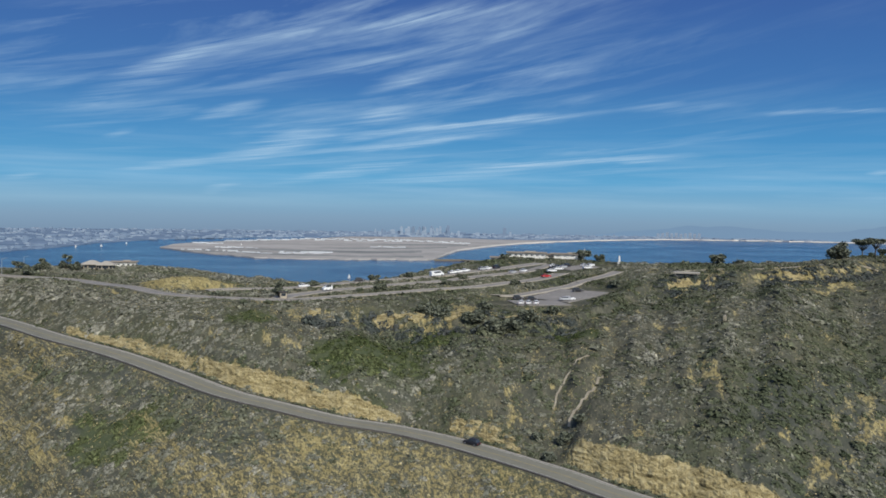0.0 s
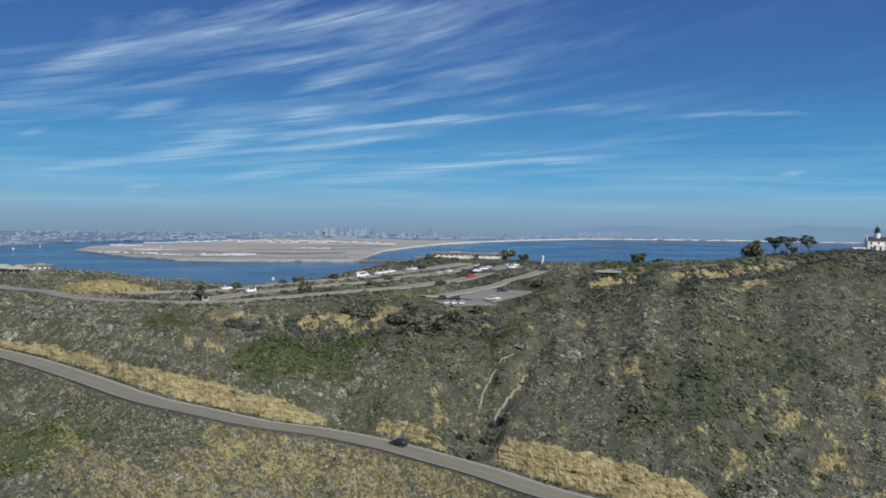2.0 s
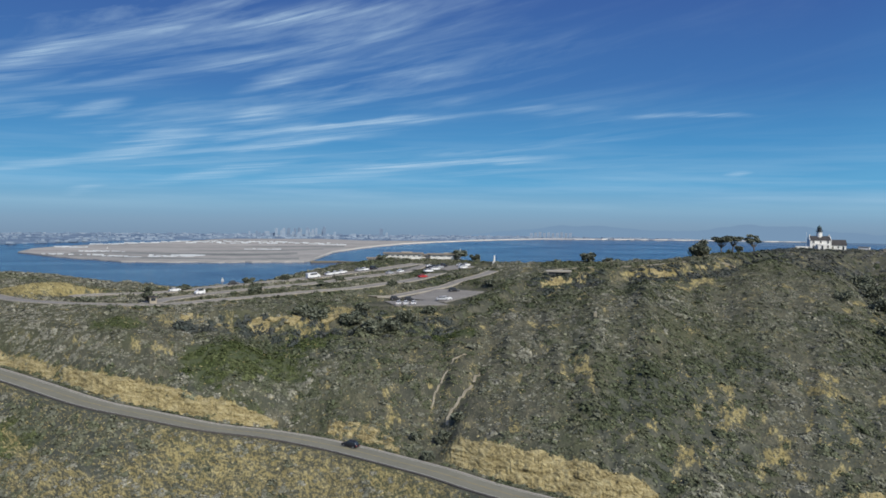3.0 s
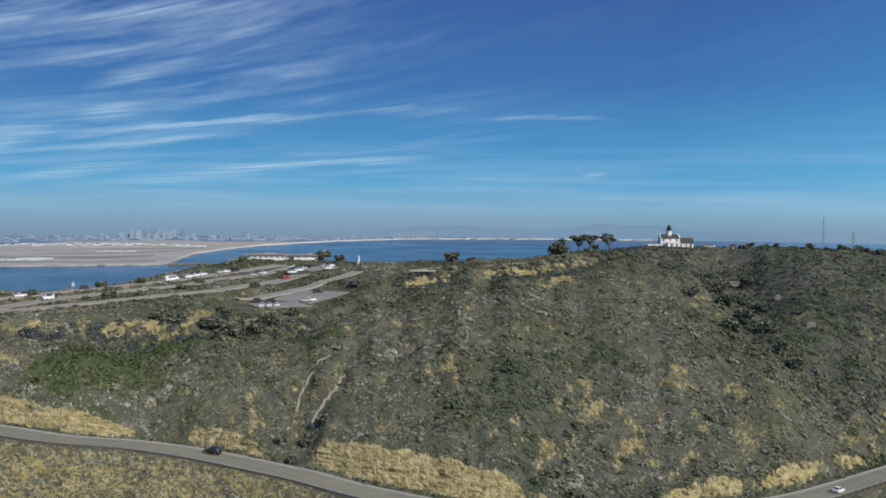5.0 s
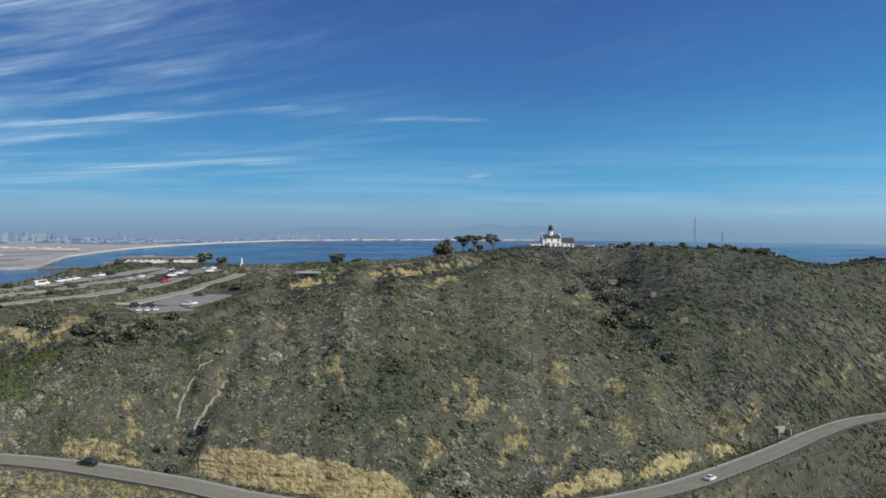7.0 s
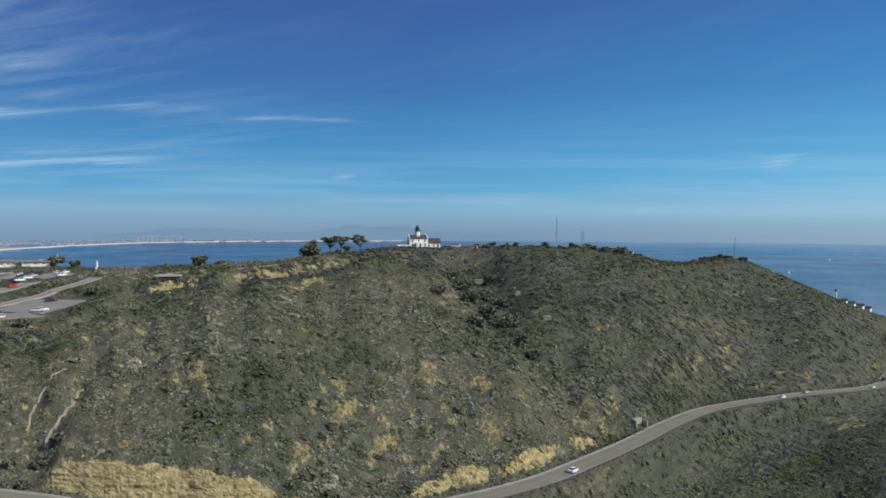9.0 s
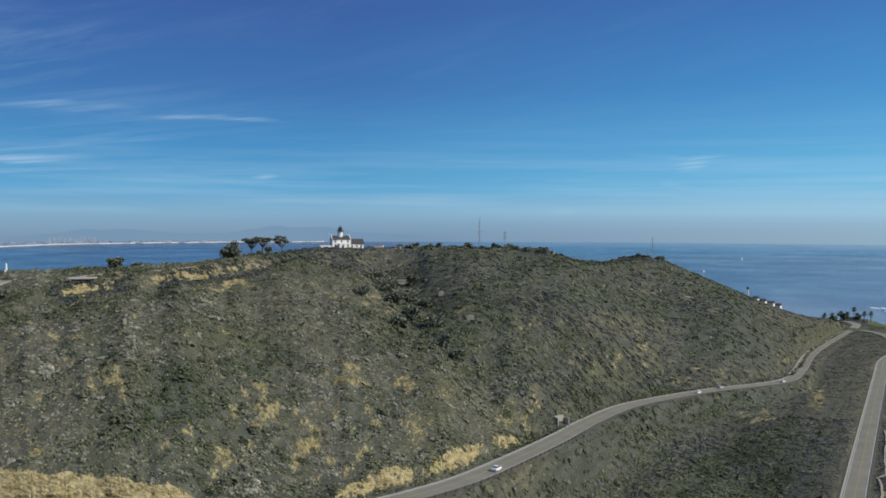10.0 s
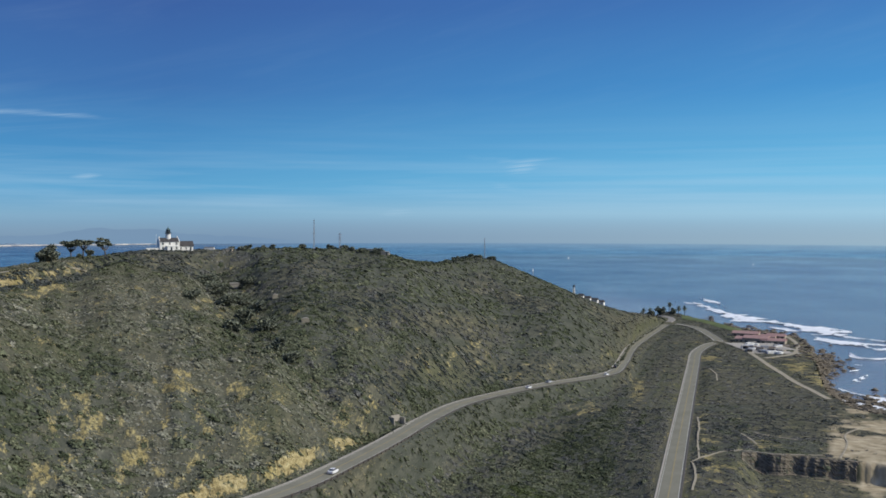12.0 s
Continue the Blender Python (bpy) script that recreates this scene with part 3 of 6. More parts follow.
    # the far side of the big ravine is greener
    side = tt - np.interp(d, (326, 350, 404, 470, 540), (43.4, 38.6, 36.2, 35.0, 34.2))
    dry = dry - 0.45 * smooth01(side / 1.5) * (tt < 60)
    calm = smooth01((tt - 38.5) / 2) * (1 - smooth01((tt - 50) / 3)) * (1 - smooth01((np.abs(d - dr) - 70) / 40))
    dry = dry - 0.3 * calm
    low = smooth01((dr + 0.55 * (de - dr) - d) / 60)
    bare = np.maximum(bare, 0.55 * smooth01((spots * 0.45 + fine * 0.8 + dry * low - 0.46) * 1.5) * smooth01((z - 14) / 8) * (1 - 0.7 * smooth01(side / 1.5) * (tt < 60)))
    bare = np.maximum(bare, (0.2 * low + 0.42 * smooth01((dr - 4 - d) / 6) * smooth01(0.8 + 1.2 * spots)) * smooth01((14 - tt) / 6) * smooth01((d - 120) / 40))
    ds = soft(tt, SHORE_T, SHORE_D, 0.4)
    near_shore = np.where((tt > 50) | (tt < -110), ds - d + 14 * fbm(x * 0.02, y * 0.02, 91, 4), 1e4)
    cap = np.interp(near_shore, (-150, -20, 0, 28, 40, 90, 140, 9000), (-14, -3, 0.2, 1.8, 7.5, 11.0, 40.0, 2000.0))
    z = np.minimum(z, cap)
    bare = bare * smooth01((d - 60) / 60)
    sand = (1 - smooth01((near_shore - 35) / 25)) * smooth01((np.abs(tt - 77) - 11) / -3) + smooth01((tt - 69.9 - 0.003 * (d - 420)) / 0.7) * smooth01((d - 330) / 40) * smooth01(2.2 * fbm(x * 0.05, y * 0.05, 95, 4) + 0.8) * (tt < 110)
    # eroded gulch with a steep wall above the beach
    wall = 398 + 3 * fbm(tt * 0.9, 0 * d, 97, 3)
    gulch = smooth01((wall - d) / 4) * smooth01((tt - 64.8) / 2.0) * smooth01((d - 290) / 40) * (tt < 110)
    z = z - 7.5 * gulch
    sand = sand * (1 - np.exp(-((d - wall + 2) / 5) ** 2) * (np.abs(tt - 68.5) < 3.6))
    bare = np.maximum(bare, 0.2 * gulch)
    if roads:
        for line, halfwide in LINES:
            dist, hz = nearest(x, y, line, 16)
            w = 1 - smooth01((dist - halfwide - 0.8) / 5.0)
            z = z * (1 - w) + (hz - 0.12) * w
            verge = np.exp(-((dist - halfwide - 1.0) / 1.6) ** 2)
            bare = np.maximum(bare, 0.22 * verge)
    return z, np.clip(bare, 0, 1), np.clip(sand, 0, 1)


def lushness(x, y):
    """How dark and green the brush is: broad soft patches, about 0 to 1."""
    t = np.degrees(np.arctan2(x, y))
    d = np.hypot(x, y)
    su, sv = downhill(t, d)
    v = 0.55 * fbm(su * 0.036, sv * 0.062, 101, 3, 0.6) + 0.22 * vnoise(su * 0.13, sv * 0.13, 105)
    v = v + np.interp(t, (-20, 2, 8, 15, 30, 45, 58, 63, 70), (-0.05, -0.04, -0.06, -0.1, -0.06, 0.2, 0.2, -0.1, -0.2))
    side = t - np.interp(d, (326, 350, 404, 470, 540), (43.4, 38.6, 36.2, 35.0, 34.2))
    v = v + 0.24 * smooth01((side + 1) / 2) * (t < 58)
    for gt, gd, gr in ((-5.2, 268, 22), (-20.4, 250, 14), (7.6, 296, 12), (-1.5, 290, 16), (9.5, 318, 12), (53.5, 330, 34), (15.5, 340, 14), (20.5, 300, 13), (27.5, 300, 12), (19.0, 235, 10), (31.5, 330, 12), (-14.5, 236, 12), (65.5, 365, 20), (46.5, 385, 26)):
        gx, gy = polar(gt, gd)
        v = v + 0.4 * np.exp(-((x - gx) ** 2 + (y - gy) ** 2) / gr ** 2)
    return v


def freshness(x, y):
    """Patches of fresh green growth, 0 to 1."""
    v = 0 * x
    for gt, gd, gr in ((-5.0, 270, 20), (-19.6, 250, 13), (-1.0, 295, 12), (8.2, 300, 10), (53.0, 300, 26), (-12.0, 300, 8)):
        gx, gy = polar(gt, gd)
        v = np.maximum(v, np.exp(-((x - gx) ** 2 + (y - gy) ** 2) / gr ** 2))
    return smooth01((v + 0.35 * fbm(x * 0.09, y * 0.09, 133, 3) - 0.25) / 0.5)


def height(x, y):
    return float(land(np.array([x]), np.array([y]))[0][0])


def at(turn, d, lift=0.0):
    x, y = polar(turn, d)
    return float(x), float(y), height(float(x), float(y)) + lift


# plateau roads and car parks join the levelled lines
def plateau_line(stations, step=3.0):
    p = path_points([(a, d, 0) for a, d in stations], step)
    z = land(p[:, 0], p[:, 1], roads=False)[0]
    for _ in range(12):
        z[1:-1] = 0.25 * z[:-2] + 0.5 * z[1:-1] + 0.25 * z[2:]
    p[:, 2] = z + 0.1
    return p


LANE_EDGE = plateau_line(((-32, 466), (-27, 446), (-22, 411), (-16.8, 354), (-13, 336), (-10.5, 329), (-8.9, 331), (-7.6, 335), (-5.6, 342), (-2.2, 349.5), (1.3, 358), (3.1, 367.5), (5.5, 390.5), (7.0, 406.5), (8.0, 422)))
LANE_MID = plateau_line(((-10.2, 334), (-9.4, 348), (-7.6, 359), (-5.6, 364), (-2.2, 371), (1.3, 385), (4.1, 404), (5.9, 428), (6.5, 445)))
LANE_TOP = plateau_line(((-14.5, 362), (-12.4, 366), (-8.3, 376), (-5.6, 381), (-2.9, 384), (-0.5, 395), (0.9, 401), (3.1, 413.5), (4.8, 431.5), (6.2, 449)))
LANE_SPUR = plateau_line(((3.4, 347), (4.8, 357), (6.3, 368), (8.0, 383), (9.1, 391), (10.2, 399), (11.0, 410)))
LOT_LOW = plateau_line(((4.5, 334), (6.0, 336), (7.6, 340)))
LOT_LOW2 = plateau_line(((6.6, 348), (7.8, 356), (8.9, 369)))
LOT_TOP = plateau_line(((7.4, 427), (8.3, 432), (9.4, 435)))
LOT_LOW[:, 2] = LOT_LOW[:, 2].mean()
LOT_LOW2[:, 2] = np.linspace(LOT_LOW[0, 2] + 0.02, LOT_LOW2[-1, 2], len(LOT_LOW2))
gap, level = nearest(LANE_SPUR[:, 0], LANE_SPUR[:, 1], LOT_LOW2, 30)
join = 1 - smooth01((gap - 9) / 12)
LANE_SPUR[:, 2] = LANE_SPUR[:, 2] * (1 - join) + np.where(gap < 1e8, level, 0) * join
PLATEAU = [("pavement_lane", LANE_EDGE, 2.8), ("pavement_lane", LANE_MID, 3.0), ("pavement_lane", LANE_TOP, 2.9), ("pavement_lane", LANE_SPUR, 2.1),
           ("parking_lot", LOT_LOW, 9.0), ("parking_lot", LOT_LOW2, 11.0), ("parking_lot", LOT_TOP, 9.0)]
for _, line, hw in PLATEAU:
    LINES.append((line, hw))


# ---------------------------------------------------------------- ground, sea
def build_ground():
    turns = np.concatenate([np.arange(-110, -40, 2.5), np.arange(-40, -28, 0.5), np.arange(-28, 75.5, 0.19), np.arange(75.5, 90, 0.5), np.arange(90, 250.1, 4.0)])
    dists = np.concatenate([[0.0], np.arange(40, 160, 6.0), np.arange(160, 300, 1.5), np.arange(300, 470, 2.0), np.arange(470, 780, 3.5), np.arange(780, 1080, 7.0), np.arange(1080, 1600, 16.0)])
    tt, dd = np.meshgrid(turns, dists, indexing="ij")
    x, y = polar(tt.ravel(), dd.ravel())
    z, bare, sand = land(x, y)
    n, m = len(turns), len(dists)
    i, j = np.meshgrid(np.arange(n - 1), np.arange(m - 1), indexing="ij")
    a = (i * m + j).ravel()
    faces = np.stack([a, a + 1, a + m + 1, a + m], 1)[:, ::-1]
    ob = arrays("ground", np.stack([x, y, z], 1), faces, M_GROUND, True)
    for name, v in (("bare", bare), ("sand", sand), ("fresh", 0.6 * freshness(x, y)), ("lush", 0.9 * smooth01((lushness(x, y) + 0.05) / 0.6))):
        ob.data.attributes.new(name, "FLOAT", "POINT").data.foreach_set("value", v.astype(np.float32))
    su, sv = downhill(tt.ravel(), dd.ravel())
    ob.data.attributes.new("slope", "FLOAT_VECTOR", "POINT").data.foreach_set("vector", np.stack([su, sv, 0 * su], 1).astype(np.float32).ravel())
    tagged(ob, "sandy coastal headland with cut banks and worn gullies", "ground", kind="structure")


def build_sea():
    turns = np.arange(-180, 180.1, 1.0)
    dists = np.array([0, 300, 500, 700, 850, 1000, 1150, 1300, 1500, 1800, 2300, 3000, 4000, 4950.0])
    tt, dd = np.meshgrid(turns, dists, indexing="ij")
    x, y = polar(tt.ravel(), dd.ravel())
    n, m = len(turns), len(dists)
    i, j = np.meshgrid(np.arange(n - 1), np.arange(m - 1), indexing="ij")
    a = (i * m + j).ravel()
    faces = np.stack([a, a + 1, a + m + 1, a + m], 1)[:, ::-1]
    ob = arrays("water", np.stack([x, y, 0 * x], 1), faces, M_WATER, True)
    ds = np.interp(tt.ravel(), SHORE_T, SHORE_D)
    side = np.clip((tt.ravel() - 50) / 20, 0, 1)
    shoal_sheen = np.clip(1 - (dd.ravel() - ds) / 480, 0, 1) * (tt.ravel() > 56)
    # beyond the shoals: painted sheen, paler water towards the south
    shoal_sheen = np.maximum(shoal_sheen, 0.7 * side * np.clip(1.1 - (dd.ravel() - ds) / 4200, 0, 1))
    ob.data.attributes.new("shoal_sheen", "FLOAT", "POINT").data.foreach_set("value", (0.8 * shoal_sheen).astype(np.float32))
    tagged(ob, "deep blue wind-ruffled sea and bay water", "water", kind="structure")


def ribbon(name, line, hw, material, lift=0.0, offset=0.0, parent=None, skirt=0.0):
    """A strip along a line, its middle moved sideways by offset."""
    d = np.gradient(line[:, :2], axis=0)
    d /= np.linalg.norm(d, axis=1)[:, None]
    side = np.stack([d[:, 1], -d[:, 0]], 1)
    rows = []
    offs = [(-hw, -skirt), (-hw, 0), (0, 0.05 if hw > 2 else 0), (hw, 0), (hw, -skirt)] if skirt else [(-hw, 0), (hw, 0)]
    for o, dz in offs:
        p = line.copy()
        p[:, :2] += side * (offset + o)
        p[:, 2] += lift + dz
        rows.append(p)
    v = np.stack(rows, 1).reshape(-1, 3)
    k, n = len(offs), len(line)
    i, j = np.meshgrid(np.arange(n - 1), np.arange(k - 1), indexing="ij")
    a = (i * k + j).ravel()
    ob = arrays(name, v, np.stack([a, a + 1, a + k + 1, a + k], 1), material)
    if parent:
        ob.parent = parent
    return ob


SHORE_LANE = plateau_line(((64.0, 800), (65.3, 760), (66.6, 682), (67.9, 615), (69.2, 572), (70.3, 540)))
LOOP_LANE = plateau_line(((64.6, 850), (66.2, 880), (67.4, 872), (68.4, 813), (68.5, 750), (67.7, 716), (66.7, 700)))
POINT_LANE = plateau_line(((61.1, 940), (61.3, 990), (60.4, 1030), (58.9, 1030)))
PLATEAU += [("pavement_lane", SHORE_LANE, 1.7), ("pavement_lane", LOOP_LANE, 1.7), ("pavement_lane", POINT_LANE, 3.0)]
for _, line, hw in PLATEAU[-3:]:
    LINES.append((line, hw))


def build_roads():
    for line, hw, label in ((LINES[0][0], 3.95, "grey two-lane asphalt road with worn yellow centre line"), (LINES[1][0], 3.9, "straight grey asphalt road across the coastal terrace")):
        r = tagged(ribbon("road", line, hw, M_ASPHALT, 0.06, 0, None, 0.5), label, "road", kind="structure")
        for o in (-0.14, 0.14):
            ribbon("centre_line", line, 0.07, M_YELLOW, 0.125, o, r)
        for o in (-hw + 0.5, hw - 0.5):
            ribbon("edge_line", line, 0.09, M_WHITEPAINT, 0.085, o, r)
        ribbon("berm", line, 0.35, M_DARKKERB, 0.22, hw + 0.3, r, 0.5)
        ribbon("gutter", line, 0.32, M_KERB, 0.12, -hw - 0.3, r, 0.4)
    for name, line, hw in PLATEAU:
        big = hw > 5
        r = tagged(ribbon(name, line, hw, M_TRAIL if hw == 1.7 else M_LANE, 0.08 if not big else 0.12, 0, None, 0.6), "sun-bleached asphalt parking lot" if big else "narrow grey asphalt lane with pale kerbs", "parking lot" if big else "lane", kind="structure")
        if not big and hw != 1.7:
            for o in (-hw - 0.3, hw + 0.3):
                ribbon("kerb", line, 0.2, M_KERB, 0.22, o, r, 0.6)
        elif big:
            d = np.gradient(line[:, :2], axis=0)
            s = np.concatenate([[0], np.cumsum(np.linalg.norm(np.diff(line[:, :2], axis=0), axis=1))])
            for q in np.arange(2, s[-1] - 2, 2.8):
                c = np.array([np.interp(q, s, line[:, k]) for k in range(3)])
                dv = np.array([np.interp(q, s, d[:, k]) for k in range(2)])
                dv /= np.linalg.norm(dv)
                for sgn in (-1, 1):
                    m = Matrix.Translation((c[0] + sgn * dv[1] * (hw - 2.6), c[1] - sgn * dv[0] * (hw - 2.6), c[2] + 0.14)) @ Matrix.Rotation(math.atan2(dv[0], -dv[1]), 4, "Z")
                    bm = bmesh.new()
                    bmesh.ops.create_grid(bm, x_segments=1, y_segments=1, size=0.5, matrix=m @ Matrix.Diagonal((4.6, 0.12, 1, 1)))
                    part("bay_line", bm, M_WHITEPAINT, r)


def build_trails():
    for stations in (((62.5, 372), (63.0, 378), (64.2, 392), (65.6, 400), (67.2, 396), (68.6, 398), (70.2, 405)), ((62.6, 330), (62.8, 352), (62.6, 372)), ((63.0, 378), (62.9, 410), (63.0, 440), (62.9, 465)),
                     ((65.4, 432), (65.9, 420), (66.3, 409)), ((70.9, 400), (71.3, 425), (71.2, 450), (72.4, 470)), ((66.0, 438), (67.4, 428), (68.6, 425)), ((63.2, 640), (63.9, 610), (64.0, 580))):
        line = plateau_line(stations, 2.0)
        line[:, 2] = land(line[:, 0], line[:, 1])[0]
        for _ in range(2):
            line[1:-1, 2] = np.maximum(line[1:-1, 2], 0.5 * (line[:-2, 2] + line[2:, 2]))
        wob = 0.5 * fbm(np.arange(len(line)) * 0.25, np.arange(len(line)) * 0.0, 3, 2)
        line[:, 0] += wob
        tagged(ribbon("footpath", line, 0.42, M_TRAIL, 0.22, 0, None, 0.5), "narrow pale sandy footpath through brush", "footpath", kind="structure")
    # pale worn strips along the rim
    for stations in (((14.2, 392), (15.6, 397), (17.4, 398)), ((18.6, 404), (20.4, 408), (21.6, 414)), ((22.5, 424), (23.6, 430), (24.6, 440), (25.6, 449))):
        line = plateau_line(stations, 2.0)
        line[:, 2] = land(line[:, 0], line[:, 1])[0]
        for _ in range(20):
            line[1:-1, 2] = 0.25 * line[:-2, 2] + 0.5 * line[1:-1, 2] + 0.25 * line[2:, 2]
        tagged(ribbon("footpath", line, 1.3, M_TRAIL, 0.25, 0, None, 0.8), "pale worn footpath along the rim", "footpath", kind="structure")
    # two narrow washed-out gullies, bare to the sandstone
    for stations, hw in GULLIES:
        line = plateau_line(stations, 1.5)
        line[:, 2] = land(line[:, 0], line[:, 1])[0]
        k = np.arange(len(line))
        line[:, 0] += 0.7 * fbm(k * 0.3, 0 * k, 5, 3)
        tagged(ribbon("gully", line, hw, M_TRAIL, 0.22, 0, None, 0.8), "washed-out gully with bare sandstone sides", "gully", kind="structure")
    # mown lawn by the point
    ts, ds = np.meshgrid(np.linspace(61.9, 65.4, 40), np.linspace(-135, -46, 24), indexing="ij")
    ds = ds + soft(ts, SHORE_T, SHORE_D, 0.4)
    x, y = polar(ts.ravel(), ds.ravel())
    z = land(x, y)[0] + 0.35
    i, j = np.meshgrid(np.arange(39), np.arange(23), indexing="ij")
    a = (i * 24 + j).ravel()
    tagged(arrays("lawn", np.stack([x, y, z], 1), np.stack([a, a + 1, a + 25, a + 24], 1)[:, ::-1], M_LAWN, True), "green mown lawn by the shore", "lawn", kind="structure")


build_ground()
build_sea()
build_trails()
build_roads()


# ---------------------------------------------------------------- brush
def clump_templates(count, rng, rings, flat=0.75):
    """Jagged low domes of leaf facets; vertices and triangles."""
    out = []
    for _ in range(count):
        v = [(0, 0, 1.0 * flat * rng.uniform(0.8, 1.15))]
        for k, (r, zz, n) in enumerate(rings):
            off = rng.uniform(0, 6.28)
            for i in range(n):
                a = off + 6.283 * (i + rng.uniform(-0.3, 0.3)) / n
                q = r * rng.uniform(0.7, 1.25)
                v.append((q * math.cos(a), q * math.sin(a), zz * flat * rng.uniform(0.65, 1.3) if zz > 0 else -0.25))
        f = []
        n0 = rings[0][2]
        for i in range(n0):
            f.append((0, 1 + i, 1 + (i + 1) % n0))
        base = 1
        for (r1, z1, n1), (r2, z2, n2) in zip(rings, rings[1:]):
            b2 = base + n1
            for i in range(n1):
                f.append((base + i, b2 + i, base + (i + 1) % n1))
                f.append((base + (i + 1) % n1, b2 + i, b2 + (i + 1) % n2))
            if n2 > n1:
                f.append((base, b2 + n1, b2))
            base = b2
        out.append((np.array(v), np.array(f)))
    return out


def leafy_templates(count, rng, n, flat, leaf):
    """Open mounds of n small leaf sprays each; vertices and triangles."""
    out = []
    for _ in range(count):
        lobes = rng.normal(0, 0.34, (4, 3)) * (1, 1, 0.3)
        a, e = rng.uniform(0, 6.283, n), np.arcsin(rng.uniform(0.02, 1, n))
        way = np.stack([np.cos(a) * np.cos(e), np.sin(a) * np.cos(e), np.sin(e)], 1)
        c = way * (rng.uniform(0.5, 1.0, n) * rng.uniform(0.75, 1.1, n))[:, None] * 0.8 + lobes[rng.integers(0, 4, n)]
        c[:, 2] = np.abs(c[:, 2]) * flat
        nor = way * 0.9 + rng.normal(0, 0.55, (n, 3)) + (0, 0, 0.35)
        nor /= np.linalg.norm(nor, axis=1)[:, None]
        u = np.cross(nor, rng.normal(0, 1, (n, 3)))
        u /= np.linalg.norm(u, axis=1)[:, None]
        w = np.cross(nor, u)
        s = leaf * rng.uniform(0.7, 1.35, n)
        tri = [c + (u * math.cos(q) + w * math.sin(q)) * (s * rng.uniform(0.75, 1.25, n))[:, None] for q in (0.0, 2.1, 4.2)]
        out.append((np.stack(tri, 1).reshape(-1, 3), np.arange(3 * n).reshape(n, 3)))
    return out


def scatter(name, temps, xyz, size, tall, material, label, category, rng, tone=None, smooth=False, lean=True):
    vs, fs, ts, base = [], [], [], 0
    tone = np.full(len(xyz), 0.5) if tone is None else np.clip(tone, 0, 1)
    # the clumps follow the slope that they grow on
    h0 = land(xyz[:, 0], xyz[:, 1])[0]
    slope = [np.clip((land(xyz[:, 0] + u, xyz[:, 1] + v)[0] - h0) / 2.0, -0.55, 0.55) for u, v in ((2.0, 0.0), (0.0, 2.0))] if lean else [0 * h0, 0 * h0]
    pick = rng.integers(0, len(temps), len(xyz))
    for k, (tv, tf) in enumerate(temps):
        sel = np.nonzero(pick == k)[0]
        if not len(sel):
            continue
        a = rng.uniform(0, 6.283, len(sel))
        gx, gy = slope[0][sel], slope[1][sel]
        ca, sa = np.cos(a), np.sin(a)
        s = size[sel]
        st = rng.uniform(0.8, 1.25, len(sel))
        vx = (tv[None, :, 0] * ca[:, None] * st[:, None] - tv[None, :, 1] * sa[:, None]) * s[:, None] + xyz[sel, 0, None]
        vy = (tv[None, :, 0] * sa[:, None] * st[:, None] + tv[None, :, 1] * ca[:, None]) * s[:, None] + xyz[sel, 1, None]
        vz = tv[None, :, 2] * (s * tall[sel])[:, None] + xyz[sel, 2, None]
        vz = vz + gx[:, None] * (vx - xyz[sel, 0, None]) + gy[:, None] * (vy - xyz[sel, 1, None])
        vs.append(np.stack([vx, vy, vz], 2).reshape(-1, 3))
        n = tv.shape[0]
        ts.append(np.repeat(tone[sel], n))
        fs.append((tf[None] + (base + n * np.arange(len(sel)))[:, None, None]).reshape(-1, 3))
        base += n * len(sel)
    ob = arrays(name, np.concatenate(vs), np.concatenate(fs), material, smooth)
    ob.data.attributes.new("tone", "FLOAT", "POINT").data.foreach_set("value", np.concatenate(ts).astype(np.float32))
    return tagged(ob, label, category, kind="stuff")


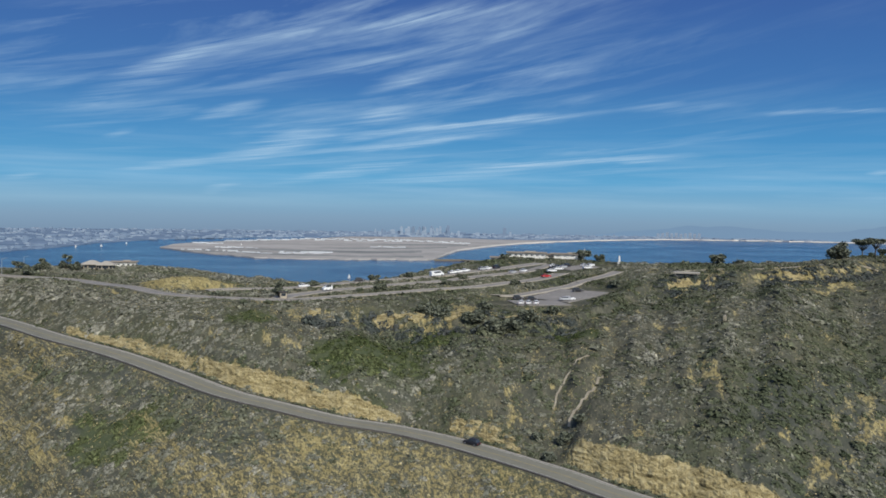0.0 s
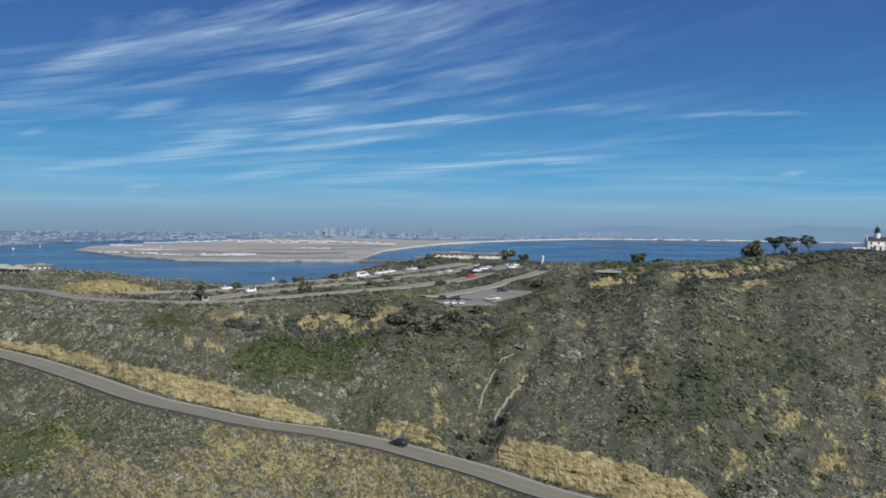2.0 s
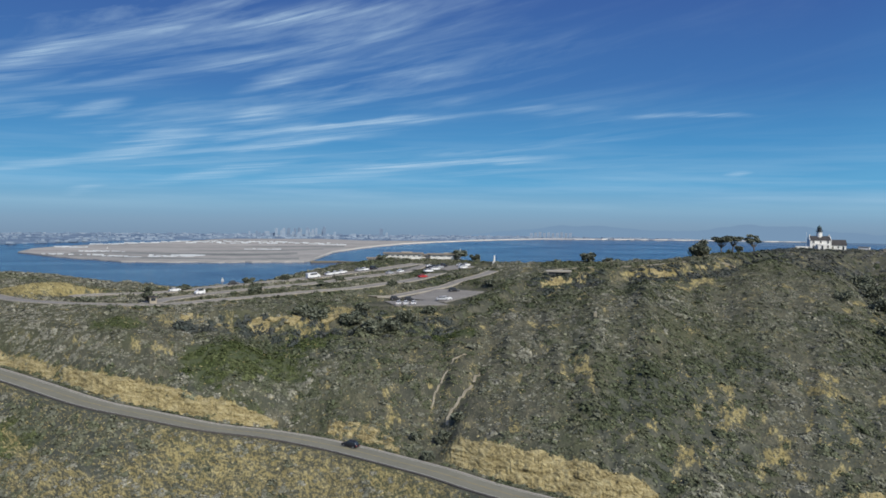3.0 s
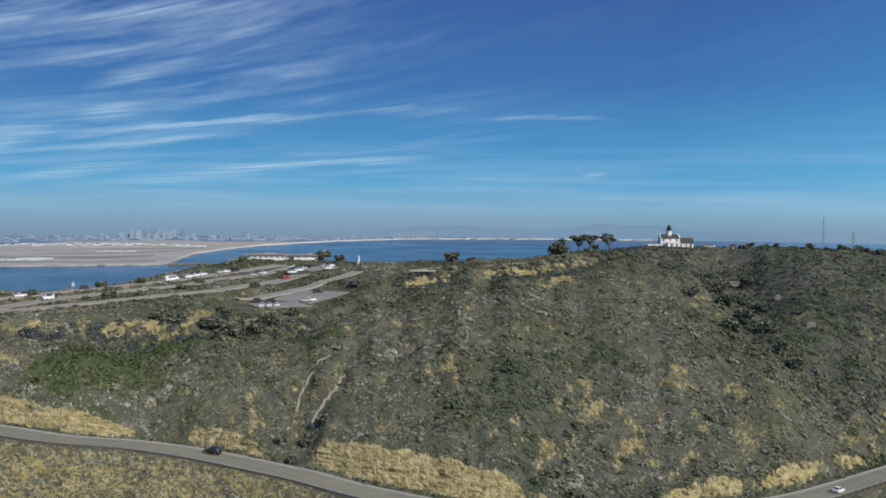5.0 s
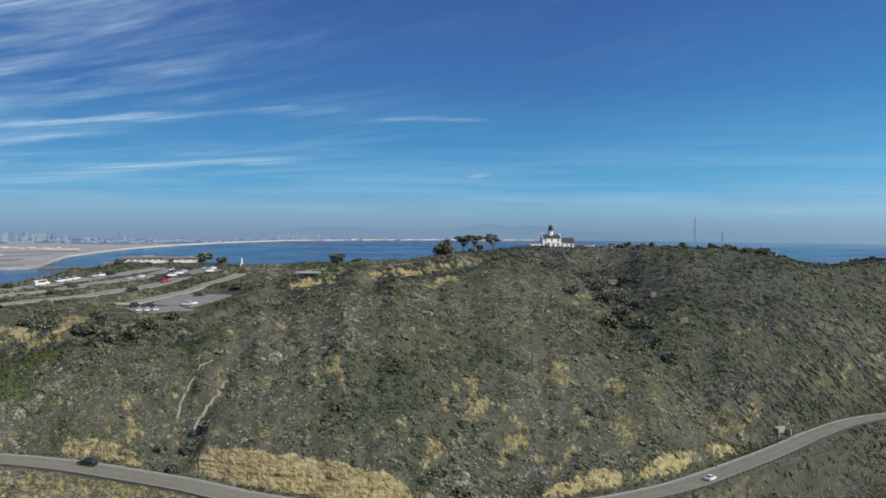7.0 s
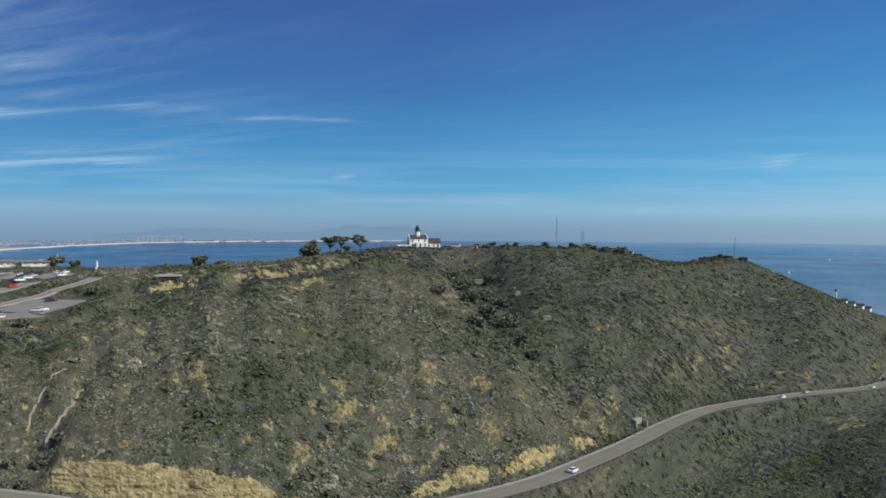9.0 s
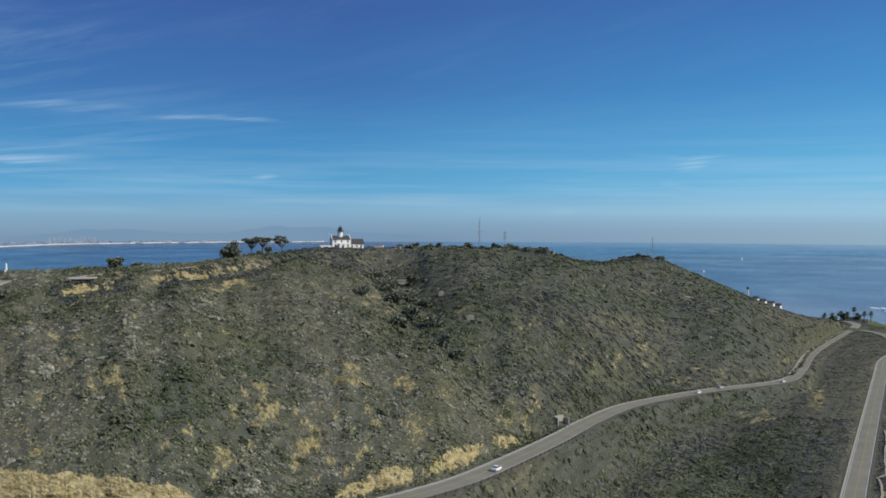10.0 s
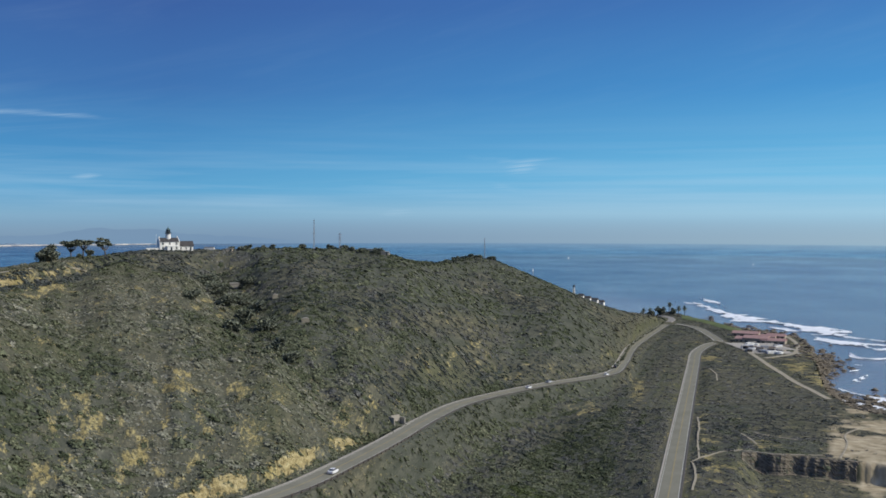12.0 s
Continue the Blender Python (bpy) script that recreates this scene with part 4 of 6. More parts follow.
def build_brush():
    rng = np.random.default_rng(4)
    near = leafy_templates(10, rng, 17, 0.85, 0.40)
    mound = leafy_templates(12, rng, 58, 0.85, 0.275)
    far = leafy_templates(8, rng, 9, 0.8, 0.58)
    tuft = leafy_templates(6, rng, 7, 1.0, 0.45)

    def field(n, d0, d1, t0=-29, t1=76):
        t = rng.uniform(t0, t1, n)
        d = np.sqrt(rng.uniform(d0 * d0, d1 * d1, n))
        x, y = polar(t, d)
        z, bare, sand = land(x, y)
        free = np.ones(n, bool)
        for line, hw in LINES:
            dist, _ = nearest(x, y, line, hw + 4)
            free &= dist > hw + 1.3
        return x, y, z, bare, sand, free, t, d

    def shade(x, y):
        """Grey, olive or pale growth: drifts some tens of metres wide, and each plant a little its own."""
        su, sv = downhill(np.degrees(np.arctan2(x, y)), np.hypot(x, y))
        return 0.45 + 0.34 * smooth01((4 - su / 5.2) / 10) + 0.32 * fbm(su * 0.045, sv * 0.045, 151, 3) + 0.2 * vnoise(su * 0.22, sv * 0.22, 155) + rng.normal(0, 0.2, len(x))

    # sagebrush and buckwheat, low and close together
    x, y, z, bare, sand, free, t, d = field(58000, 178, 470)
    keep = free & (rng.uniform(0, 1, len(x)) > bare * 0.85 + 0.15 * (bare > 0.8) + 0.3 * ((d < np.interp(t, RT, RD)) & (t < 14))) & (rng.uniform(0, 1, len(x)) > sand * 0.97) & (z > 2)
    lush, tone = lushness(x, y), shade(x, y)
    green = lush + rng.uniform(-0.3, 0.3, len(x))
    size = rng.uniform(0.45, 1.0, len(x)) * (1 - 0.35 * bare)
    p = np.stack([x, y, z - 0.05], 1)
    fresh = freshness(x, y) + rng.uniform(-0.5, 0.35, len(x)) > 0.5
    south = t + rng.normal(0, 2.5, len(x)) > np.interp(d, (326, 350, 404, 470, 540), (44, 39.5, 36.5, 35.0, 34.2))
    for name, k, m, label in (("fresh_growth", keep & fresh, M_FRESH, "fresh green low growth in the hollows"),
                              ("terrace_brush", keep & ~fresh & (green < 0.5) & south, M_GREYBRUSH, "low grey-brown brush on the coastal terrace"),
                              ("sagebrush", keep & ~fresh & (green < 0.5) & ~south, M_SHRUB, "grey-green sagebrush covering the slopes"),
                              ("green_brush", keep & ~fresh & (green >= 0.5), M_GREEN, "dark green chaparral brush in patches")):
        scatter(name, near, p[k], size[k], rng.uniform(0.4, 0.75, k.sum()) * np.interp(t[k], (50, 60), (1, 0.65)), m, label, "shrubs", rng, tone[k] + 0.2 * smooth01((t[k] - 52) / 8))
    # rounded bushes, closer together where it is greener
    x, y, z, bare, sand, free, t, d = field(34000, 178, 480)
    lush, fresh, tone = lushness(x, y), freshness(x, y), shade(x, y)
    below = (d < np.interp(t, RT, RD)) & (t < 14)
    crowd = 0.55 + 0.4 * vnoise(x * 0.07, y * 0.07, 141) + 0.5 * lush - (0.85 - 0.35 * below) * bare + 0.45 * below
    size = rng.uniform(0.8, 1.75, len(x)) * (1 + 0.6 * (rng.uniform(0, 1, len(x)) > 0.88)) * (1 - 0.45 * bare)
    for line, hw in LINES:
        free &= nearest(x, y, line, hw + 6)[0] > hw + 0.8 + size
    keep = free & (rng.uniform(0, 1, len(x)) < crowd) & (rng.uniform(0, 1, len(x)) > sand) & (z > 2)
    kind = lush + rng.uniform(-0.3, 0.3, len(x))
    south = t + rng.normal(0, 2.5, len(x)) > np.interp(d, (326, 350, 404, 470, 540), (44, 39.5, 36.5, 35.0, 34.2))
    p = np.stack([x, y, z - 0.1], 1)
    for name, k, m, label in (("fresh_bushes", keep & (fresh + rng.uniform(-0.2, 0.2, len(x)) > 0.55), M_FRESH, "fresh green rounded bushes"),
                              ("green_bushes", keep & (fresh < 0.55) & (kind > 0.34), M_GREEN, "dark green rounded bushes on the slope"),
                              ("grey_bushes", keep & (fresh < 0.55) & (kind <= 0.34) & south, M_GREYBRUSH, "grey-brown rounded bushes on the terrace"),
                              ("sage_bushes", keep & (fresh < 0.55) & (kind <= 0.34) & ~south, M_SHRUB, "grey-green rounded sage bushes on the slope")):
        scatter(name, mound, p[k], size[k], rng.uniform(0.55, 0.9, k.sum()) * np.interp(t[k], (50, 60), (1, 0.6)), m, label, "bushes", rng, tone[k] + 0.2 * smooth01((t[k] - 52) / 8))
    # low green bushes at the foot and along the top of the cut banks
    n = 1300
    i = rng.integers(0, len(LINES[0][0]) - 1, n)
    c = LINES[0][0][i]
    d0 = np.hypot(c[:, 0], c[:, 1])
    cut = soft(np.degrees(np.arctan2(c[:, 0], c[:, 1])), CUT_T, CUT_H, 0.5)
    off = np.where(rng.uniform(0, 1, n) < 0.62, rng.uniform(5.6, 7.4, n), 9.4 + 0.85 * cut + rng.uniform(0, 2, n)) * oblique(np.degrees(np.arctan2(c[:, 0], c[:, 1])))
    x, y = c[:, 0] * (d0 + off) / d0, c[:, 1] * (d0 + off) / d0
    scatter("verge_bushes", mound, np.stack([x, y, land(x, y)[0] - 0.1], 1), rng.uniform(0.5, 1.35, n), rng.uniform(0.7, 1.1, n), M_GREEN, "low green bushes along the cut banks", "bushes", rng, rng.uniform(0.2, 1, n))
    # and scattered over the broken banks
    n = 420
    t2 = np.concatenate([rng.uniform(0.3, 5.2, 110), rng.uniform(29, 43, 220), rng.uniform(-22, -15, 90)])
    q = soft(t2, RT, RD) + rng.uniform(7.2, 13, n) * oblique(t2)
    x, y = polar(t2, q)
    scatter("bank_bushes", mound, np.stack([x, y, land(x, y)[0] + 0.05], 1), rng.uniform(0.4, 1.1, n), rng.uniform(0.6, 1.0, n), M_SHRUB, "grey-green bushes growing on the broken banks", "bushes", rng, rng.uniform(0, 0.7, n))
    n = 330
    t2 = np.concatenate([rng.uniform(-8.3, 8.6, 120), rng.uniform(13.5, 18, 60), rng.uniform(19.5, 27, 150)])
    x, y = polar(t2, soft(t2, ET, ED, 1.6) - rng.uniform(3, 22, n))
    scatter("bluff_bushes", mound, np.stack([x, y, land(x, y)[0]], 1), rng.uniform(0.8, 2.3, n), rng.uniform(0.6, 0.95, n), M_GREYBRUSH, "grey bushes growing on the bluff under the rim", "bushes", rng, rng.uniform(0, 0.6, n))
    # tall brush along the ravines and between the lanes
    bx, by, bs = [], [], []
    for pts, deep, wide in RAVINES:
        if wide < 5:
            continue
        line = path_points([(a, b, 0) for a, b in pts], 3.0)
        for c in line:
            m = 3 if deep > 6 else 1
            bx += list(c[0] + rng.normal(0, wide * 0.42, m))
            by += list(c[1] + rng.normal(0, wide * 0.42, m))
            bs += list(rng.uniform(1.0, 2.6 if deep > 6 else 1.8, m))
    for line in (LANE_EDGE, LANE_MID, LANE_TOP, LANE_SPUR):
        for c in np.repeat(line, 2, 0):
            off = 4.8 + abs(rng.normal(0, 2.6))
            d0 = np.hypot(c[0], c[1])
            off2 = off + rng.uniform(0, 2)
            bx += [c[0] * (d0 + off) / d0, c[0] * (d0 - off2) / d0]
            by += [c[1] * (d0 + off) / d0, c[1] * (d0 - off2) / d0]
            bs += list(rng.uniform(0.9, 2.3, 2))
    gx, gy = polar(rng.uniform(-28, 60, 3600), np.sqrt(rng.uniform(180 ** 2, 470 ** 2, 3600)))
    k = lushness(gx, gy) + rng.uniform(-0.15, 0.15, 3600) > 0.38
    bx, by, bs = bx + list(gx[k]), by + list(gy[k]), bs + list(rng.uniform(1.0, 2.3, k.sum()))
    bx, by, bs = np.array(bx), np.array(by), np.array(bs)
    free = np.ones(len(bx), bool)
    for line, hw in LINES:
        free &= nearest(bx, by, line, hw + 4)[0] > hw + 1.2 + bs
    p = np.stack([bx, by, land(bx, by)[0] - 0.1], 1)[free]
    scatter("tall_brush", leafy_templates(10, rng, 70, 0.85, 0.25), p, bs[free], rng.uniform(0.55, 0.85, free.sum()), M_GREEN, "tall dark green brush in ravines and beside lanes", "shrubs", rng, shade(p[:, 0], p[:, 1]) - 0.1)
    # farther slopes
    x, y, z, bare, sand, free, t, d = field(64000, 470, 1120, 25, 76)
    crest = soft(t, CT, CD) + 20
    keep = free & (d < np.where(t < 60, crest, 2000)) & (z > 3) & (rng.uniform(0, 1, len(x)) > bare * 0.9) & (rng.uniform(0, 1, len(x)) > sand * 0.97)
    green = lushness(x, y) + rng.uniform(-0.25, 0.25, len(x))
    size, tone = rng.uniform(0.8, 1.8, len(x)), shade(x, y) + 0.25 * smooth01((t - 54) / 6)
    p = np.stack([x, y, z - 0.1], 1)
    k = keep & (green < 0.40)
    scatter("far_sagebrush", far, p[k], size[k], rng.uniform(0.4, 0.75, k.sum()) * np.interp(t[k], (54, 60), (1, 0.5)), M_GREYBRUSH, "grey-green scrub on the distant slopes", "shrubs", rng, tone[k])
    k = keep & (green >= 0.40)
    scatter("far_green_brush", far, p[k], 1.1 * size[k], rng.uniform(0.4, 0.8, k.sum()) * np.interp(t[k], (54, 60), (1, 0.5)), M_GREEN, "dark green scrub in distant gullies", "shrubs", rng, tone[k])
    # dry grass on the bare ground
    x, y, z, bare, sand, free, t, d = field(60000, 175, 430, -29, 50)
    k = free & (bare + rng.normal(0, 0.25, len(x)) > 0.26)
    p = np.stack([x, y, z], 1)
    scatter("dry_grass", tuft, p[k], rng.uniform(0.18, 0.45, k.sum()), rng.uniform(0.7, 1.2, k.sum()), M_DRY, "straw-coloured dry grass tufts on bare soil", "grass", rng, rng.uniform(0, 1, k.sum()))


build_brush()


# ---------------------------------------------------------------- faces of the cut banks
def rock_face(name, label, t0, t1, foot, head, torn, seed, sparse=0.35, material=None, kind_of="bank"):
    """A bare face laid over the slope between two plan lines: beds of harder and softer rock, broken into blocks."""
    ts = np.arange(t0, t1, 0.085)
    m = 36
    f = np.linspace(0, 1, m)
    tt = np.repeat(ts[:, None], m, 1)
    lo, hi = foot(tt), head(tt) + 0.7 * fbm(tt * 1.3, 0 * tt, 201 + seed, 3)
    d = lo + (hi - lo) * f[None]
    x, y = polar(tt.ravel(), d.ravel())
    z = land(x, y)[0].reshape(tt.shape)
    s = tt * 0.01745 * lo
    bed = z + 0.25 * fbm(s * 0.05, 0 * s, 211, 3)
    ledge = 0.5 + 0.5 * vnoise(s * 0.12, bed * 1.5, 221)
    block = np.abs(vnoise(s * 0.5, bed * 1.3, 231)) + 0.7 * np.abs(vnoise(s * 1.4, bed * 2.6, 233))
    out = 0.10 + 0.55 * ledge * np.sin(np.pi * np.clip(f, 0, 1))[None] ** 0.6 + 0.65 * (block - 0.45)
    edge = np.minimum(np.minimum(f, 1 - f)[None] * 9, np.minimum(tt - t0, t1 - tt) * 2.2)
    edge = np.clip(edge, -1, 1.2) + torn * fbm(s * 0.2, d * 0.16, 241 + seed, 4)
    out = np.where(edge < sparse, -0.7 + 0.5 * (edge - sparse), out)
    x2, y2 = polar(tt.ravel(), (d - 0.75 * out).ravel())
    n = len(ts)
    i, j = np.meshgrid(np.arange(n - 1), np.arange(m - 1), indexing="ij")
    a = (i * m + j).ravel()
    v = np.stack([x2, y2, (z + 0.45 * out).ravel()], 1)
    tagged(arrays(name, v, np.stack([a, a + 1, a + m + 1, a + m], 1)[:, ::-1], material or M_BANK, False), label, kind_of, kind="structure")


def build_banks():
    for t0, t1 in ((-22.5, -15.3), (-15.1, -2.4), (0.4, 5.2), (8.2, 21.6), (29.6, 35.0), (35.4, 39.4), (39.8, 42.7)):
        rock_face("cut_bank", "bare ochre sandstone bank cut above the road", t0, t1, lambda t: soft(t, RT, RD) + 6.9 * oblique(t), lambda t: soft(t, RT, RD) + (8.8 + 0.9 * soft(t, CUT_T, CUT_H, 0.5)) * oblique(t), 0.7 if t0 in (0.4, -22.5) else 1.0 if t0 > 25 else 0.4, int(t0), 0.75 if t0 > 25 or t0 == 0.4 else 0.35)
    for t0, t1, near_edge, far_edge in ((-8.3, 8.6, 10.0, 3.0), (13.8, 17.6, 20.0, 3.0), (20.0, 26.4, 22.0, 3.0)):
        rock_face("bluff", "torn ochre scarp under the plateau rim", t0, t1, lambda t: soft(t, ET, ED, 1.6) - near_edge, lambda t: soft(t, ET, ED, 1.6) - far_edge, 1.6, 40 + int(t0), 1.25)


def gulch_wall(t):
    return 398 + 3 * fbm(t * 0.9, 0 * t, 97, 3)


build_banks()
rock_face("sea_cliff", "dark eroded sandstone cliff above the gulch", 65.4, 72.0, lambda t: gulch_wall(t) - 6.5, lambda t: gulch_wall(t) + 1.5, 0.35, 77, 0.2, M_ROCK, "cliff")


# ---------------------------------------------------------------- buildings on the ridge
def face_to(turn):
    """Turn that makes a thing's -y side face back along the compass turn."""
    return Matrix.Rotation(-radians(turn), 4, "Z")


def put(turn, d, lift=0.0, spin=0.0):
    return Matrix.Translation(at(turn, d, lift)) @ face_to(turn + spin)


def gable(w, dpt, z0, rise, over=0.4):
    """Gable roof, ridge along x."""
    bm = bmesh.new()
    x, y = w / 2 + over, dpt / 2 + over
    t = 0.18
    v = [bm.verts.new(c) for c in ((-x, -y, z0), (x, -y, z0), (x, y, z0), (-x, y, z0), (-x, 0, z0 + rise), (x, 0, z0 + rise),
                                   (-x, -y, z0 - t), (x, -y, z0 - t), (x, y, z0 - t), (-x, y, z0 - t))]
    for f in ((0, 1, 5, 4), (2, 3, 4, 5), (0, 4, 3), (1, 2, 5), (0, 6, 7, 1), (1, 7, 8, 2), (2, 8, 9, 3), (3, 9, 6, 0), (9, 8, 7, 6)):
        bm.faces.new([v[i] for i in f])
    return bm


def window(parent, x, y, z, w, h, m_frame, side=-1, name="window"):
    win = part(name, box(x, y, z, w, 0.10, h), M_GLASS, parent, "dark small-paned window")
    for o in (-1, 1):
        part("window_frame", box(x + o * (w / 2 + 0.06), y + side * 0.03, z - 0.1, 0.12, 0.16, h + 0.2), m_frame, win)
        part("window_frame", box(x, y + side * 0.03, z + (h if o > 0 else -0.12), w, 0.16, 0.12), m_frame, win)
    part("glazing_bar", box(x, y + side * 0.06, z, 0.06, 0.05, h), m_frame, win)
    return win


def lighthouse():
    t = thing("lighthouse", put(30.3, 561, -0.2, -14), "old whitewashed stone lighthouse on the ridge, black lantern", "lighthouse")
    w, dp, h = 11.6, 7.0, 5.2
    part("house_wall", box(0, 0, -1.5, w, dp, h + 1.5, 0.05), M_WHITE, t, "whitewashed sandstone walls")
    part("roof", gable(w - 1.0, dp, h, 2.3, 0.25), M_ROOF, t, "dark shingle gable roof")
    for sx in (-1, 1):
        bm = bmesh.new()
        x0, x1 = sx * (w / 2 - 0.35), sx * (w / 2 + 0.05)
        vs = [[bm.verts.new((x, y, z)) for y, z in ((-dp / 2, h - 0.3), (dp / 2, h - 0.3), (dp / 2, h + 0.05), (0.4, h + 2.2), (-0.4, h + 2.2), (-dp / 2, h + 0.05))] for x in (x0, x1)]
        for a in range(6):
            b = (a + 1) % 6
            bm.faces.new((vs[0][a], vs[0][b], vs[1][b], vs[1][a]))
        bm.faces.new(vs[0]), bm.faces.new(vs[1][::-1])
        bmesh.ops.recalc_face_normals(bm, faces=bm.faces)
        part("gable_wall", bm, M_WHITE, t)
        part("chimney", box(sx * (w / 2 - 0.5), 0.4, h + 1.9, 0.6, 0.8, 1.1, 0.05), M_WHITE, t, "white chimney with flat cap")
    part("tower", tube((0, 0.2, h - 1), (0, 0.2, h + 4.7), 1.7, 1.5, 24), M_WHITE, t, "round white tower")
    part("gallery", tube((0, 0.2, h + 4.7), (0, 0.2, h + 4.95), 2.0, 2.0, 24), M_IRON, t, "black iron gallery")
    rail = bmesh.new()
    for i in range(16):
        a = i * math.pi / 8
        bm_tube(rail, (1.95 * math.cos(a), 0.2 + 1.95 * math.sin(a), h + 4.95), (1.95 * math.cos(a), 0.2 + 1.95 * math.sin(a), h + 5.85), 0.035, 0.035, 5)
        b = a + math.pi / 8
        bm_tube(rail, (1.95 * math.cos(a), 0.2 + 1.95 * math.sin(a), h + 5.85), (1.95 * math.cos(b), 0.2 + 1.95 * math.sin(b), h + 5.85), 0.04, 0.04, 5)
    part("gallery_rail", rail, M_IRON, t)
    part("lantern_base", tube((0, 0.2, h + 4.95), (0, 0.2, h + 5.7), 1.25, 1.25, 16), M_IRON, t)
    lan = part("lantern", tube((0, 0.2, h + 5.7), (0, 0.2, h + 7.0), 1.15, 1.15, 12), M_GLASS, t, "glazed lantern room")
    for i in range(12):
        a = i * math.pi / 6
        part("lantern_bar", tube((1.22 * math.cos(a), 0.2 + 1.22 * math.sin(a), h + 5.7), (1.22 * math.cos(a), 0.2 + 1.22 * math.sin(a), h + 7.0), 0.05, 0.05, 5), M_IRON, lan)
    part("dome", tube((0, 0.2, h + 7.0), (0, 0.2, h + 8.1), 1.4, 0.25, 16), M_COPPER, t, "dark green lantern roof")
    part("finial", tube((0, 0.2, h + 8.1), (0, 0.2, h + 8.8), 0.18, 0.06, 8), M_IRON, t)
    y = -dp / 2
    for x in (-3.9, 3.9):
        window(t, x, y, 3.3, 0.95, 1.5, M_WHITE)
        window(t, x, y, 0.8, 0.95, 1.5, M_WHITE)
    window(t, 0, y, 3.4, 0.9, 1.4, M_WHITE)
    por = part("porch", box(0.3, y - 1.3, -1.5, 4.6, 2.6, 4.1, 0.05), M_WHITE, t, "small white entry porch")
    part("porch_roof", box(0.3, y - 1.3, 2.6, 5.0, 3.0, 0.25, 0.05), M_WHITE, por)
    part("door", box(0.3, y - 2.6, 0.1, 1.0, 0.14, 2.05), M_GLASS, por, "dark front door")
    w2 = thing("garden_wall", put(29.45, 556, 0, -14), "low whitewashed garden wall beside the lighthouse", "wall")
    part("wall", box(0, 0, -0.8, 8.5, 0.4, 2.0, 0.05), M_WHITE, w2)
    part("coping", box(0, 0, 1.2, 8.7, 0.55, 0.12, 0.02), M_WHITE, w2)
    pole = thing("flagpole", put(29.6, 558), "thin white flagpole by the lighthouse", "flagpole")
    part("pole", tube((0, 0, -0.5), (0, 0, 9.0), 0.10, 0.05, 8), M_WHITE, pole)
    part("truck", tube((0, 0, 9.0), (0, 0, 9.2), 0.12, 0.08, 8), M_WHITE, pole)
    k = thing("keepers_cottage", put(31.25, 566, 0.1, -14), "small white cottage with steep dark roof beside the lighthouse", "cottage")
    part("wall", box(0, 0, -1.5, 9.0, 5.2, 4.0, 0.05), M_WHITE, k)
    part("roof", gable(9.0, 5.2, 2.5, 3.0, 0.35), M_ROOF, k, "steep dark shingle roof")
    for x in (-2.8, 0.2):
        window(k, x, -2.6, 0.6, 0.8, 1.2, M_WHITE)
    part("door", box(2.9, -2.62, -0.1, 0.95, 0.12, 2.0), M_GLASS, k)
    s = thing("shed", put(32.7, 580, 0, 10), "low white shed on the ridge", "shed")
    part("wall", box(0, 0, -1, 6.0, 3.0, 2.6, 0.05), M_WHITE, s)
    part("roof", box(0, 0, 1.6, 6.4, 3.4, 0.25, 0.05), M_ROOFTAN, s)


def bunker():
    b = thing("bunker", put(15.1, 383, 0.1), "pale concrete observation bunker set into the bluff", "bunker")
    part("roof_slab", box(0, 0, 0.9, 10.5, 5.0, 0.65, 0.12), M_KERB, b, "thick pale concrete roof slab")
    part("base", box(0, 0.6, -2.5, 9.6, 3.6, 2.7, 0.08), M_KERB, b)
    part("opening", box(0, -0.9, 0.2, 8.8, 0.4, 0.7), M_GLASS, b, "dark viewing slit")
    part("pier", box(-4.4, 0, 0.2, 0.5, 4.0, 0.7), M_KERB, b)
    part("pier", box(4.4, 0, 0.2, 0.5, 4.0, 0.7), M_KERB, b)
    e = thing("concrete_block", put(34.2, 500, -0.3), "weathered grey concrete block on the slope", "concrete block")
    part("body", box(0, 0, -1, 5.0, 3.0, 3.4, 0.15), M_KERB, e)
    part("cap", box(0, 0, 2.4, 5.5, 3.5, 0.35, 0.08), M_KERB, e)
    for tr, dd, w in ((38.5, 397, 3.4), (36.65, 445, 2.6), (17.4, 301, 1.0)):
        r = thing("concrete_slab", put(tr, dd, 0.2), "small pale concrete remnant in the brush", "concrete slab", "slabs on the slope")
        part("body", box(0, 0, -0.6, w, 1.6, 1.9, 0.06), M_TRAIL, r)
        part("top", box(0.1, 0, 1.3, w * 0.7, 1.2, 0.4, 0.1), M_KERB, r)
    c = thing("culvert", put(44.1, 345, 0.2, -40), "grey concrete culvert with wing walls by the road", "culvert")
    part("headwall", box(0, 0, -2, 4.2, 0.5, 4.0, 0.05), M_KERB, c)
    part("wing_wall", box(-2.6, -1.2, -2, 0.4, 3.2, 3.8, 0.05), M_KERB, c)
    part("wing_wall", box(2.6, -1.2, -2, 0.4, 3.2, 3.2, 0.05), M_KERB, c)


